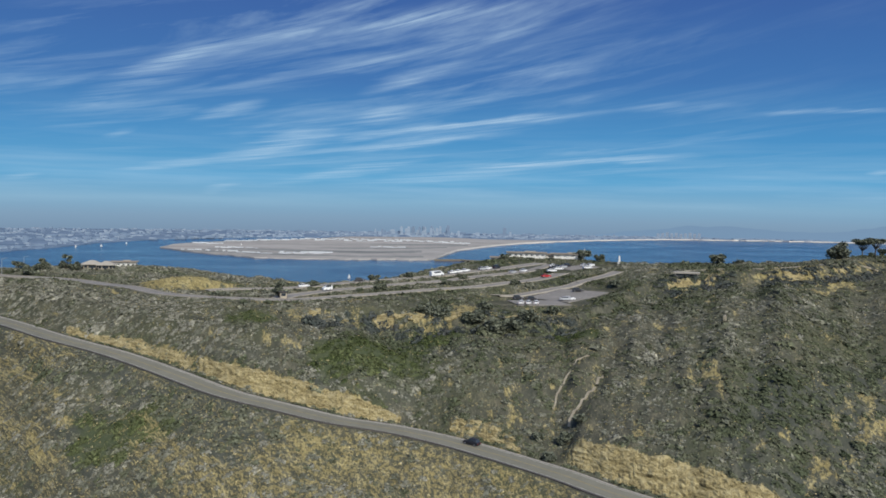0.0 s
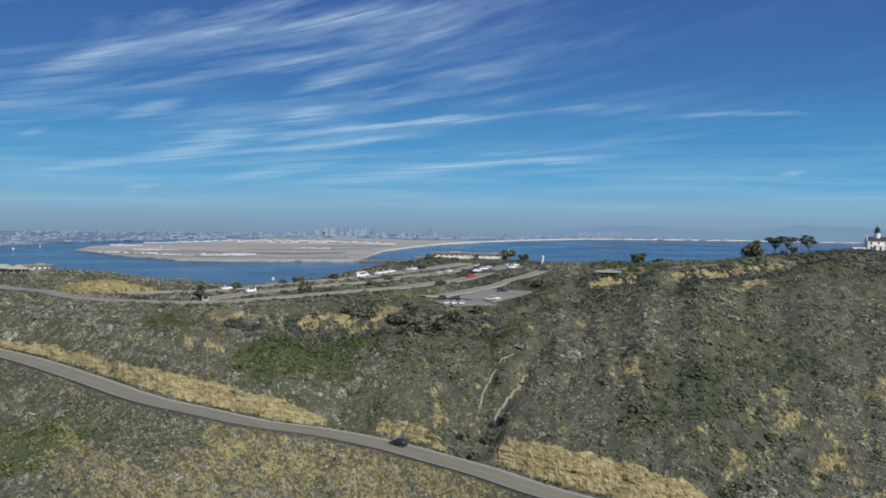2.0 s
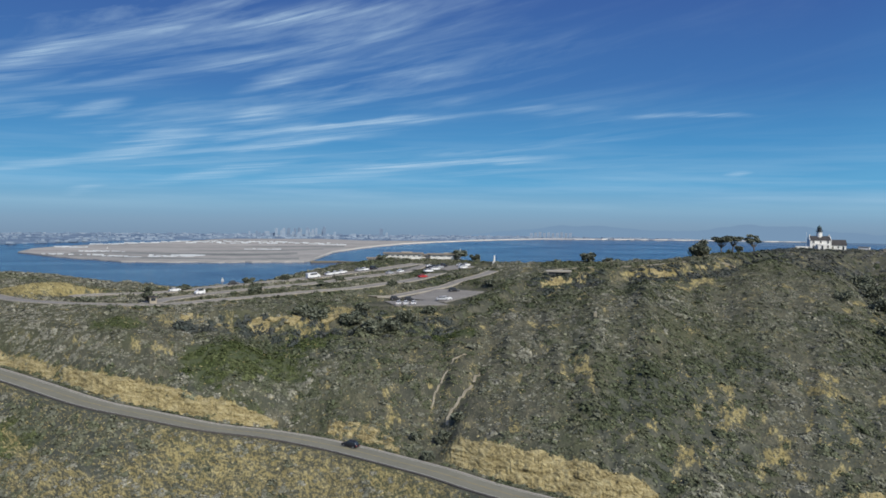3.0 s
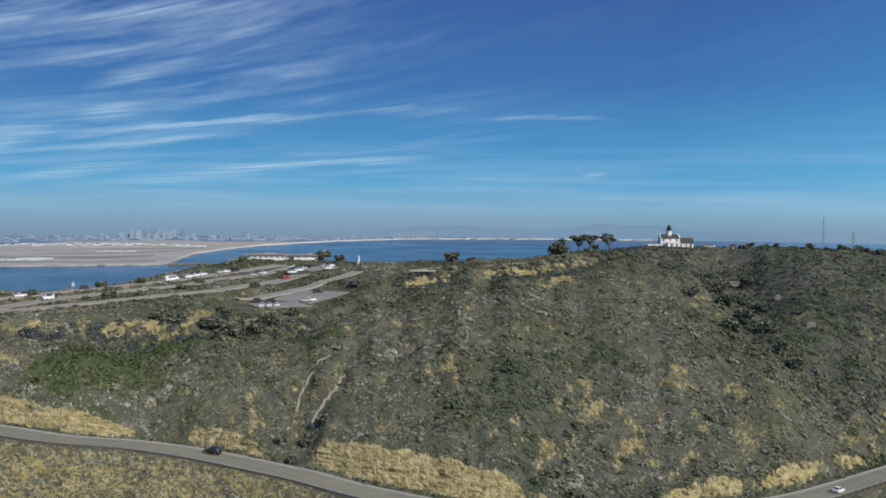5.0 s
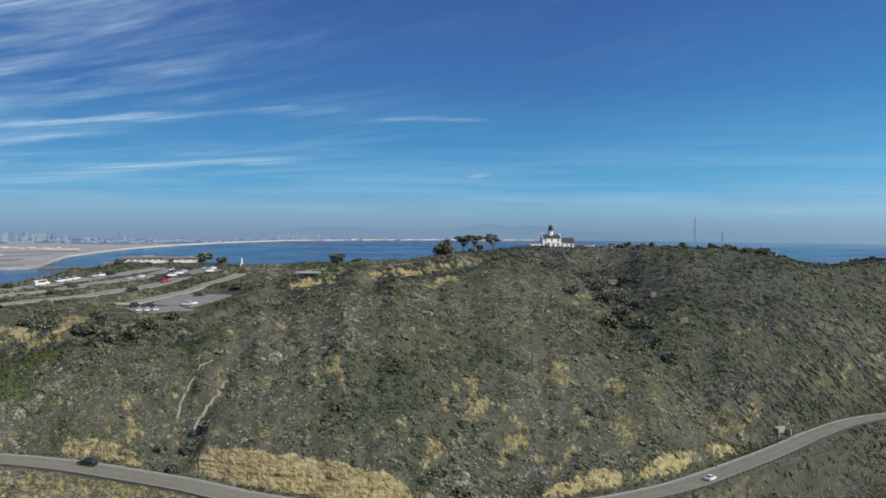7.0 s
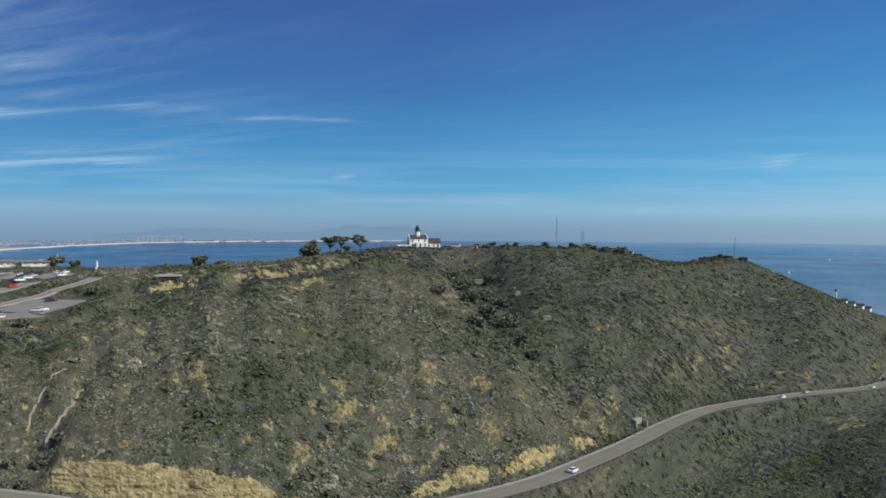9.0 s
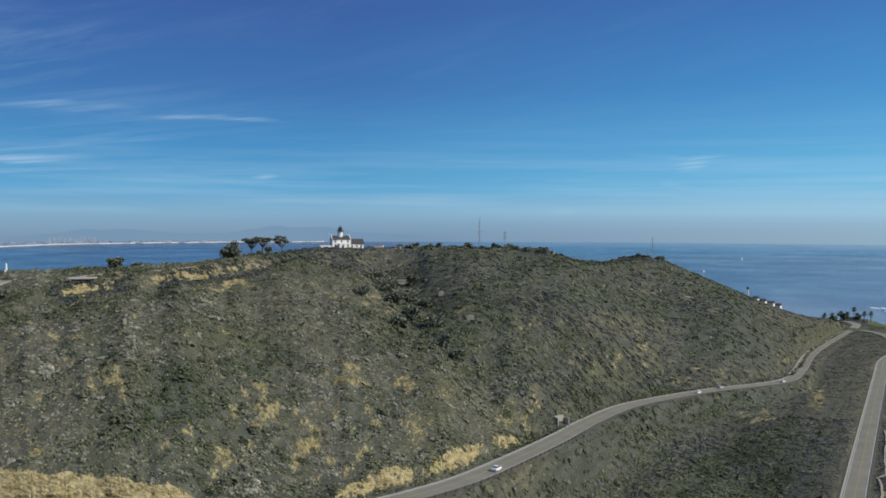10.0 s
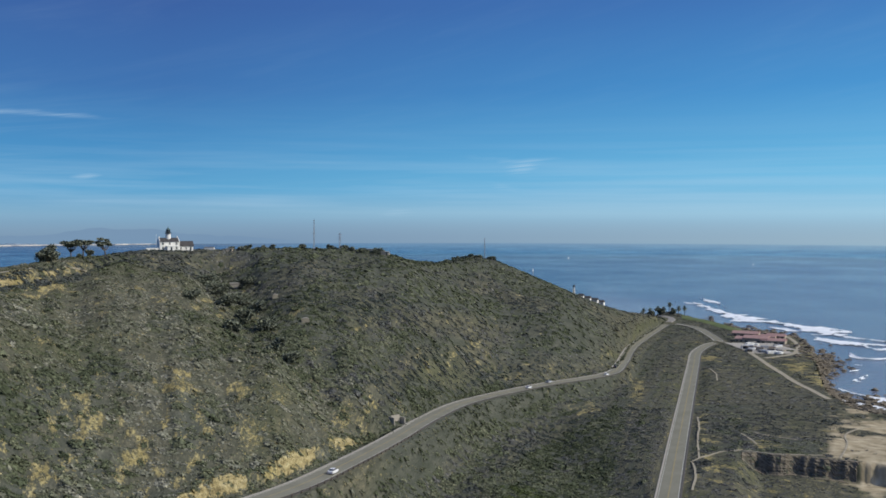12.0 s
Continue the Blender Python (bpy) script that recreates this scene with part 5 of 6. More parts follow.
def bar_building(name, turn, d, w, dp, h, label, spin=0.0, bays=9, lift=-0.2):
    t = thing(name, put(turn, d, lift + 0.3, spin), label, "building")
    part("wall", box(0, 0, -2, w, dp, h + 2, 0.06), M_WHITE, t)
    part("roof", box(0, 0, h, w + 1.8, dp + 1.8, 0.5, 0.08), M_ROOFTAN, t, "flat tan roof with deep eaves")
    part("parapet", box(w * 0.1, 0.5, h + 0.5, w * 0.3, dp * 0.5, 0.4, 0.06), M_TAN, t)
    for i in range(bays):
        x = -w / 2 + w * (i + 0.5) / bays
        part("window", box(x, -dp / 2 - 0.03, 0.9, w / bays * 0.42, 0.12, h - 1.7), M_GLASS, t)
    for i in range(bays + 1):
        x = -w / 2 + w * i / bays
        part("pillar", box(x, -dp / 2 - 0.35, -1, 0.22, 0.2, h + 1), M_WHITE, t)
    return t


def hip_house(turn, d, w, dp, h, label, m_roof, spin=0.0):
    t = thing("pavilion", put(turn, d, -0.3, spin), label, "building")
    part("wall", box(0, 0, -2, w, dp, h + 2, 0.05), M_TAN, t)
    bm = bmesh.new()
    x, y, r = w / 2 + 1, dp / 2 + 1, w / 2 - dp / 2
    v = [bm.verts.new(c) for c in ((-x, -y, h), (x, -y, h), (x, y, h), (-x, y, h), (-r, 0, h + 1.7), (r, 0, h + 1.7), (-x, -y, h - .25), (x, -y, h - .25), (x, y, h - .25), (-x, y, h - .25))]
    for f in ((0, 1, 5, 4), (1, 2, 5), (2, 3, 4, 5), (3, 0, 4), (6, 7, 1, 0), (7, 8, 2, 1), (8, 9, 3, 2), (9, 6, 0, 3), (9, 8, 7, 6)):
        bm.faces.new([v[i] for i in f])
    part("roof", bm, m_roof, t, "low hipped roof")
    for i in range(4):
        part("window", box(-w / 2 + w * (i + 0.5) / 4, -dp / 2 - 0.03, 0.6, w / 6, 0.1, 1.3), M_GLASS, t)
    part("door", box(0, -dp / 2 - 0.04, -0.2, 1.0, 0.1, 2.05), M_GLASS, t)


lighthouse()
bunker()
bar_building("visitor_centre", 5.3, 466, 19, 8, 2.2, "long low white visitor centre with flat roof", 0, 7)
bar_building("office_wing", 3.65, 466, 9, 7, 1.9, "low office wing with dark shaded front", 0, 4)
bar_building("exhibit_hall", 7.95, 469, 15, 8, 1.9, "low white exhibit hall with flat roof", 0, 4)
bar_building("link_hall", 6.85, 474, 9, 5, 1.9, "low tan link building behind trees", 0, 4)
hip_house(-21.1, 456, 7.6, 5.5, 2.4, "low pavilion with pale grey hipped roof", M_KERB)
hip_house(-20.3, 452, 6.4, 5, 2.3, "small tan pavilion with pale hipped roof", M_KERB, 12)
bar_building("long_hall", -19.3, 462, 11, 6, 2.2, "long low dark-roofed hall at the hill's edge", 8, 5)


def lamp_post(turn, d, h):
    p = thing("lamp_post", put(turn, d, -0.3), "tall grey lamp post beside the hilltop lane", "lamp post", "lamp posts by the lane")
    part("pole", tube((0, 0, 0), (0, 0, h), 0.12, 0.08, 8), M_STEEL, p)
    part("arm", tube((0, 0, h - 0.1), (1.5, 0, h + 0.25), 0.06, 0.05, 6), M_STEEL, p)
    part("lamp_head", box(1.7, 0, h + 0.15, 0.7, 0.3, 0.18, 0.04), M_STEEL, p)


lamp_post(-24.75, 446, 7.5)
lamp_post(-25.9, 446, 7.0)


def booth():
    b = thing("gate_booth", put(-9.9, 336, 0), "small dark entrance booth under a tree", "booth")
    part("wall", box(0, 0, -0.3, 2.4, 2.0, 2.7, 0.04), M_TAN, b)
    part("roof", box(0, 0, 2.4, 3.4, 3.0, 0.25, 0.05), M_ROOF, b)
    part("window", box(0, -1.02, 1.0, 1.5, 0.08, 1.0), M_GLASS, b)


booth()
mon = thing("monument", put(11.05, 440, 0.2), "white stone monument column on the bluff", "monument")
bmm = bmesh.new()
bm_box(bmm, 0, 0, -1, 1.5, 1.5, 1.6, 0.08)
bm_tube(bmm, (0, 0, 0.6), (0, 0, 3.4), 0.5, 0.35, 10)
part("column", bmm, M_WHITE, mon)


# ---------------------------------------------------------------- masts
def mast(turn, d, h, wide, label, arms=0):
    t = thing("radio_mast", put(turn, d, -0.3), label, "radio mast", "masts on the ridge")
    legs = [(wide * math.cos(a), wide * math.sin(a)) for a in (0.3, 2.4, 4.5)]
    for x, y in legs:
        part("leg", tube((x, y, 0), (x * 0.5, y * 0.5, h), 0.09, 0.07, 6), M_STEEL, t)
    n = int(h / 1.6)
    bm = bmesh.new()
    for i in range(n):
        f0, f1 = 1 - 0.5 * i / n, 1 - 0.5 * (i + 1) / n
        for k in range(3):
            a, b = legs[k], legs[(k + 1) % 3]
            bm_tube(bm, (a[0] * f0, a[1] * f0, h * i / n), (b[0] * f1, b[1] * f1, h * (i + 1) / n), 0.045, 0.045, 4)
    part("bracing", bm, M_STEEL, t)
    part("antenna", tube((0, 0, h), (0, 0, h + h * 0.08), 0.06, 0.03, 6), M_STEEL, t)
    for k in range(arms):
        z = h * (0.55 + 0.17 * k)
        part("aerial", tube((-1.3, 0, z), (1.3, 0, z + 0.1), 0.12, 0.12, 6), M_STEEL, t)
    part("equipment_box", box(wide + 0.5, 0, -0.3, 1.2, 0.8, 1.8, 0.04), M_STEEL, t)


mast(39.05, 588, 19.3, 0.55, "tall slim grey lattice radio mast", 1)
mast(40.65, 590, 10.5, 0.7, "short grey lattice mast with aerials", 3)
mast(49.75, 742, 17.5, 0.6, "slim grey lattice mast on the far knoll", 1)
for tr, dd, w in ((42.6, 592, 9.0), (43.5, 580, 5.0), (33.9, 575, 4.0)):
    s = thing("equipment_shed", put(tr, dd, -0.2, 8), "low pale equipment shed on the ridge", "shed", "sheds on the ridge")
    part("wall", box(0, 0, -1, w, 3.2, 2.9, 0.05), M_TAN, s)
    part("roof", box(0, 0, 1.9, w + 0.5, 3.7, 0.22, 0.05), M_KERB, s)
    part("door", box(w * 0.2, -1.62, -0.2, 0.9, 0.08, 1.9), M_GLASS, s)


# ---------------------------------------------------------------- trees
def leaf_cloud(bm, centre, radius, flat, count, rng, size):
    for _ in range(count):
        v = Vector((rng.gauss(0, 1), rng.gauss(0, 1), rng.gauss(0, 1))).normalized() * rng.uniform(0.45, 1.05)
        p = Vector(centre) + Vector((v.x * radius, v.y * radius, v.z * radius * flat))
        s = size * rng.uniform(0.6, 1.3)
        q = Euler((rng.uniform(-0.9, 0.9), rng.uniform(-0.9, 0.9), rng.uniform(0, 6.28))).to_matrix()
        vs = [bm.verts.new(p + q @ Vector(c) * s) for c in ((-0.6, -0.35, 0), (0.55, -0.4, 0.12), (0.7, 0.35, -0.1), (-0.5, 0.45, 0.1))]
        bm.faces.new((vs[0], vs[1], vs[2])), bm.faces.new((vs[0], vs[2], vs[3]))


def tree(turn, d, h, spread, flat, label, seed, lean=0.0, bare=0.55, clumps=9, size=0.75, puff=1.0, leaves=95):
    rng = random.Random(seed)
    t = thing("tree", put(turn, d, -0.3), label, "tree", "trees on the ridge")
    trunk = bmesh.new()
    fork = Vector((lean * h * 0.3, 0, h * bare * 0.6))
    bm_tube(trunk, (0, 0, 0), fork, h * 0.035, h * 0.026, 8)
    crown = bmesh.new()
    for i in range(clumps):
        a = 6.283 * i / clumps + rng.uniform(-0.4, 0.4)
        r = spread * rng.uniform(0.15, 0.75)
        tip = Vector((lean * h + r * math.cos(a), 0.7 * r * math.sin(a), h * rng.uniform(bare + 0.1, 0.9)))
        mid = fork.lerp(tip, 0.5) + Vector((0, 0, -0.06 * h))
        bm_tube(trunk, fork, mid, h * 0.020, h * 0.014, 6)
        bm_tube(trunk, mid, tip, h * 0.014, h * 0.005, 5)
        leaf_cloud(crown, tip, puff * spread * rng.uniform(0.26, 0.40), flat, leaves, rng, size)
    part("trunk", trunk, M_BARK, t)
    part("crown", crown, M_TREE, t)


tree(24.85, 474, 9.4, 6.0, 0.30, "windswept cypress with wide flat crown and bare forked trunk", 1, -0.05, 0.58, 16, 0.7, 0.95)
tree(25.5, 478, 9.8, 5.8, 0.30, "windswept cypress with flat-topped crown and bare trunk", 9, 0.04, 0.62, 16, 0.7, 0.95)
tree(26.75, 504, 10.4, 5.4, 0.42, "windswept cypress with leaning crown", 2, -0.16, 0.42, 13, 0.7, 0.95)
tree(23.65, 453, 7.6, 5.6, 0.75, "dense dark cypress with low crown", 3, 0.0, 0.08, 16, 0.8, 1.2)
tree(25.9, 486, 4.6, 2.8, 0.6, "small dark cypress under taller trees", 4, 0.0, 0.15, 7)
tree(16.9, 429, 4.6, 4.2, 0.6, "low rounded dark tree on the plateau edge", 5, -0.08, 0.1, 10)
tree(8.75, 466, 5.4, 5.4, 0.6, "rounded dark tree beside the exhibit hall", 6, 0, 0.2, 10)
tree(9.9, 452, 3.4, 3.6, 0.6, "low dark tree at the plateau rim", 7, 0, 0.1, 8)
tree(-10.2, 339, 7.0, 3.4, 0.8, "slender green tree by the entrance booth", 8, 0.02, 0.2, 9, 0.6)
for k, (tr, dd, hh) in enumerate(((-26.6, 448, 6.0), (-25.0, 447, 5.2), (-23.7, 452, 6.4), (-22.6, 455, 6.8), (-24.4, 440, 4.5), (-27.6, 440, 5.5), (-22.0, 449, 4.4))):
    tree(tr, dd, hh, 3.6, 0.7, "rounded dark tree near the hilltop buildings", 20 + k, 0, 0.12, 9)
for k, (tr, dd, hh) in enumerate(((-8.1, 378, 2.3), (-4.3, 385, 2.4), (-2.0, 391, 2.8), (0.2, 368, 2.6), (-3.9, 360, 2.2), (1.4, 384, 2.3), (4.6, 372, 2.0), (5.5, 455, 2.2), (3.9, 452, 2.4), (10.9, 377, 3.0), (18.1, 434, 1.8), (-13.7, 345, 1.8))):
    tree(tr, dd, hh, 3.4, 0.6, "low rounded dark shrub tree beside the lanes", 40 + k, 0, 0.05, 7, 0.6)
for k, (tr, dd, hh, sp) in enumerate(((32.5, 474, 6.0, 5.8), (33.2, 462, 6.2, 6.0), (34.9, 490, 6.2, 5.4), (34.8, 405, 6.0, 5.4), (36.1, 390, 5.6, 5.6), (36.8, 364, 5.4, 5.0), (34.1, 382, 4.6, 4.6),
                                      (31.6, 413, 4.0, 4.4), (33.7, 434, 5.8, 5.6), (35.6, 428, 5.4, 4.6), (34.6, 452, 5.6, 5.0), (33.0, 500, 4.6, 5.0), (37.6, 352, 4.0, 4.0),
                                      (1.9, 303, 3.8, 4.2), (3.3, 294, 4.0, 4.6), (4.5, 301, 4.2, 4.6), (5.5, 306, 3.8, 3.8), (0.1, 307, 3.2, 3.4), (-0.9, 309, 3.0, 3.2), (2.7, 309, 3.0, 2.8), (7.0, 318, 2.6, 2.6),
                                      (8.0, 228, 2.4, 2.2), (7.0, 219, 1.9, 1.7), (6.2, 229, 1.8, 1.7), (8.9, 233, 1.9, 1.9))):
    tree(tr, dd, hh, sp, 0.7, "dark rounded evergreen shrub on the slope", 60 + k, 0, 0.02, 12, 0.66, 1.35, 110)
rs = random.Random(5)
for k in range(20):
    hh = rs.uniform(1.4, 3.4)
    tree(rs.uniform(33.4, 43.6), rs.uniform(578, 598), hh, hh * rs.uniform(0.9, 1.5), 0.6, "dark shrub on the skyline of the ridge", 90 + k, 0, 0.03, 7, 0.6, 1.2)
for k, (tr, dd, hh) in enumerate(((47.9, 726, 4.2), (48.3, 730, 3.6), (48.8, 735, 4.4), (49.3, 738, 3.0), (50.2, 738, 2.4), (47.4, 715, 3.0))):
    tree(tr, dd, hh, 5.0, 0.6, "dark shrub on the far knoll", 130 + k, 0, 0.03, 9, 0.8, 1.2)


def palm(turn, d, h, seed):
    rng = random.Random(seed)
    t = thing("palm_tree", put(turn, d, -0.2), "tall fan palm with slim bare trunk near the shore", "palm tree", "palms by the shore")
    part("trunk", tube((0, 0, 0), (0.3, 0, h), 0.4, 0.28, 8), M_BARK, t)
    bm = bmesh.new()
    for i in range(70):
        a, e = rng.uniform(0, 6.28), rng.uniform(-1.0, 1.3)
        L = rng.uniform(3.0, 4.4)
        p = [Vector((0.3, 0, h))]
        for s in (0.5, 1.0):
            p.append(Vector((0.3 + L * s * math.cos(a) * math.cos(e), L * s * math.sin(a) * math.cos(e), h + L * s * math.sin(e) - 0.9 * s * s)))
        side = Vector((-math.sin(a), math.cos(a), 0)) * 0.45
        v = [bm.verts.new(c) for c in (p[0], p[1] + side, p[2], p[1] - side)]
        bm.faces.new(v)
    part("crown", bm, M_TREE, t)


for k, (tr, dd, hh) in enumerate(((58.0, 1060, 13), (59.6, 1060, 13), (60.0, 1050, 11), (60.45, 1065, 12), (60.8, 1050, 10), (61.15, 1060, 15.5), (61.7, 1050, 13), (62.05, 1055, 14))):
    palm(tr, dd, 0.72 * hh, k)
for k, (tr, dd) in enumerate(((58.8, 1065), (58.2, 1060), (60.0, 1055), (61.4, 1062), (57.7, 1050), (59.4, 1062), (60.6, 1068))):
    tree(tr, dd, 7.5, 6.0, 0.7, "dark rounded tree by the shore houses", 120 + k, 0, 0.1, 8, 1.2)


# ---------------------------------------------------------------- buildings by the southern shore
def shore_station():
    t = thing("light_tower", put(55.35, 738, 1.0), "white skeleton light tower at the southern point", "light tower")
    z0 = -8
    part("tower", tube((0, 0, z0), (0, 0, 5), 0.8, 0.6, 10), M_WHITE, t)
    for a in (0.8, 2.4, 3.9, 5.5):
        part("leg", tube((2.0 * math.cos(a), 2.0 * math.sin(a), z0), (0.8 * math.cos(a), 0.8 * math.sin(a), 5), 0.16, 0.12, 6), M_WHITE, t)
    part("lantern", tube((0, 0, 5), (0, 0, 6.2), 0.9, 0.9, 10), M_GLASS, t)
    part("dome", tube((0, 0, 6.2), (0, 0, 7), 1.0, 0.2, 10), M_IRON, t)
    for tr, dd, w in ((56.6, 765, 6.5), (56.2, 756, 5), (57.0, 775, 6), (55.8, 748, 4)):
        h = thing("shore_house", put(tr, dd, -0.5, 15), "white two-storey house with dark gable roof", "house", "houses at the point")
        part("wall", box(0, 0, -4, w, 4.5, 7, 0.05), M_WHITE, h)
        part("roof", gable(w, 4.5, 3, 1.6, 0.3), M_ROOF, h)
        for x in (-w / 4, w / 4):
            window(h, x, -2.25, 1.2, 0.8, 1.1, M_WHITE)
    for tr, dd, w, dp, h in ((65.65, 852, 22, 15, 4), (66.25, 806, 19, 17, 5), (67.2, 800, 19, 13, 4), (66.9, 826, 12, 9, 4), (65.55, 806, 13, 14, 4), (67.35, 838, 15, 11, 3.5), (66.4, 830, 10, 8, 3)):
        p = thing("plant_building", put(tr, dd, -0.3, 8), "low building with faded pink tile roof", "building", "plant by the shore")
        part("wall", box(0, 0, -1, w, dp, h, 0.05), M_TAN, p)
        part("roof", gable(w, dp, h - 1, 1.6, 0.4), M_PINK, p)
        for i in range(4):
            part("window", box(-w / 2 + w * (i + 0.5) / 4, -dp / 2 - 0.03, 0.6, w / 8, 0.1, 1.2), M_GLASS, p)
    yard = plateau_line(((65.2, 752), (66.2, 757), (67.2, 762), (68.1, 768)))
    tagged(ribbon("pavement_yard", yard, 30, M_KERB, 0.3, 0, None, 1.2), "pale concrete yard of the plant", "yard", kind="structure")
    rng = random.Random(12)
    for i in range(34):
        tr, dd = rng.uniform(65.4, 67.9), rng.choice((732, 745, 758, 775)) + rng.uniform(-3, 3)
        if i % 3 == 0:
            k = thing("settling_tank", put(tr, dd, 0.2), "round pale concrete settling tank", "tank", "plant by the shore")
            r = rng.uniform(1.6, 4.2)
            part("wall", tube((0, 0, -0.6), (0, 0, 1.6), r, r, 20), M_WHITE if i % 2 else M_KERB, k)
            part("walkway", box(0, 0, 1.6, 2 * r, 0.7, 0.3, 0.03), M_STEEL, k)
        else:
            k = thing("storage_container", put(tr, dd, 0.2, rng.uniform(-40, 40)), "weathered steel storage container in the plant yard", "container", "plant by the shore")
            w, h = rng.uniform(3, 9), rng.uniform(1.6, 3.0)
            part("body", box(0, 0, -0.4, w, 2.4, h, 0.05), rng.choice((M_WHITE, M_WHITE, M_ROOFTAN, M_STEEL, M_ROOF)), k)
            part("door", box(w / 2 + 0.02, 0, 0.1, 0.06, 2.0, h - 0.8), M_STEEL, k)


shore_station()


# ---------------------------------------------------------------- vehicles
PAINTS = {}


def paint(name, c):
    if name not in PAINTS:
        PAINTS[name] = plain(name + "_car_paint", tuple(v * 0.85 for v in c), c, 0.7, 0.35, 0.5)
    return PAINTS[name]


def loft(sections):
    """A closed shell through rectangles (x, half width, z0, z1) with narrowed tops."""
    bm = bmesh.new()
    rings = []
    for x, hw, z0, z1, top in sections:
        rings.append([bm.verts.new(c) for c in ((x, -hw, z0), (x, hw, z0), (x, hw, z0 + 0.6 * (z1 - z0)), (x, hw * top, z1), (x, -hw * top, z1), (x, -hw, z0 + 0.6 * (z1 - z0)))])
    for a, b in zip(rings, rings[1:]):
        for i in range(6):
            j = (i + 1) % 6
            bm.faces.new((a[i], b[i], b[j], a[j]))
    bm.faces.new(rings[0]), bm.faces.new(rings[-1][::-1])
    bmesh.ops.recalc_face_normals(bm, faces=bm.faces)
    return bm


def wheels(t, xs, hw, r=0.33):
    for x in xs:
        for s in (-1, 1):
            w = part("wheel", tube((x, s * hw, r), (x, s * (hw - 0.22), r), r, r, 14), M_RUBBER, t)
            part("rim", tube((x, s * (hw + 0.01), r), (x, s * (hw - 0.05), r), r * 0.6, r * 0.6, 10), M_STEEL, w)


def car(name, colour, label, suv=False):
    h = 1.75 if suv else 1.45
    t = thing(name, Matrix(), label, "car")
    m = paint(*colour)
    part("body", loft([(-2.25, 0.75, 0.35, 0.75, 0.9), (-2.15, 0.86, 0.25, 0.95, 0.92), (-0.9, 0.9, 0.22, 1.0, 0.94), (0.9, 0.9, 0.22, 1.0, 0.94), (1.8, 0.87, 0.25, 0.88, 0.9), (2.25, 0.75, 0.35, 0.7, 0.9)]), m, t)
    back = -2.0 if suv else -1.7
    part("glasshouse", loft([(back, 0.72, 0.9, 1.0, 0.95), (back + 0.45, 0.74, 0.9, h - 0.08, 0.8), (0.25, 0.74, 0.9, h - 0.08, 0.8), (1.05, 0.72, 0.9, 0.98, 0.95)]), M_GLASS, t, "dark tinted windows")
    part("roof", loft([(back + 0.4, 0.6, h - 0.1, h - 0.02, 0.9), (-0.6, 0.62, h - 0.1, h, 0.9), (0.3, 0.6, h - 0.1, h - 0.02, 0.9)]), m, t)
    wheels(t, (-1.35, 1.4), 0.88)
    for s in (-1, 1):
        part("headlight", box(2.2, s * 0.6, 0.55, 0.12, 0.3, 0.14), M_WHITE, t)
        part("tail_light", box(-2.22, s * 0.62, 0.6, 0.08, 0.25, 0.16), paint("red", (0.45, 0.03, 0.03)), t)
    return t


def van(label, L=6.0, h=2.6):
    t = thing("van", Matrix(), label, "van")
    m = paint("white", (0.80, 0.80, 0.79))
    a, b = -L / 2, L / 2
    part("body", loft([(a, 0.95, 0.4, h - 0.1, 0.9), (a + 0.2, 1.0, 0.35, h, 0.9), (b - 1.6, 1.0, 0.35, h, 0.9), (b - 0.8, 0.98, 0.35, 1.5, 0.95), (b, 0.9, 0.4, 1.1, 0.9)]), m, t)
    part("windscreen", loft([(b - 1.62, 0.86, 1.5, h - 0.25, 0.92), (b - 0.95, 0.86, 1.45, 1.62, 0.95)]), M_GLASS, t)
    for s in (-1, 1):
        part("side_window", box(-0.2, s * 0.985, 1.45, L * 0.55, 0.06, 0.65), M_GLASS, t)
    wheels(t, (a + 1.1, b - 1.1), 1.0, 0.36)
    return t


def on_line(line, turn, off, reverse=False, lift=0.12):
    """The pose of a vehicle on a line near a compass turn, moved sideways by off."""
    a = np.degrees(np.arctan2(line[:, 0], line[:, 1]))
    i = int(np.clip(np.abs(a - turn).argmin(), 1, len(line) - 2))
    d = line[i + 1] - line[i - 1]
    d = d / np.linalg.norm(d)
    if reverse:
        d = -d
    p = line[i] + np.array((d[1], -d[0], 0)) * off
    return Matrix.Translation((p[0], p[1], p[2] + lift)) @ Matrix.Rotation(math.atan2(d[1], d[0]), 4, "Z") @ Matrix.Rotation(-math.asin(d[2]), 4, "Y")


white_c = car("car", ("white", (0.80, 0.80, 0.79)), "white saloon car with dark windows")
black_c = car("car", ("black", (0.02, 0.02, 0.024)), "shiny black car with dark windows", True)
silver_c = car("car", ("silver", (0.45, 0.46, 0.47)), "silver grey car with dark windows")
red_c = car("car", ("red", (0.45, 0.03, 0.03)), "bright red car with dark windows")
main_line, shore_line = LINES[0][0], LINES[1][0]
black_c.matrix_basis = on_line(main_line, 2.0, 1.9, True)
white_c.matrix_basis = on_line(main_line, 39.8, 1.9)
copy_thing(white_c, on_line(main_line, 52.3, 1.9))
copy_thing(white_c, on_line(main_line, 57.2, 1.9))
copy_thing(black_c, on_line(main_line, 58.1, -1.9))
copy_thing(silver_c, on_line(main_line, 54.0, -1.9))


def parked(src, turn, d, spin):
    x, y, z = at(turn, d)
    return copy_thing(src, Matrix.Translation((x, y, z + 0.24)) @ Matrix.Rotation(radians(spin - turn), 4, "Z"))


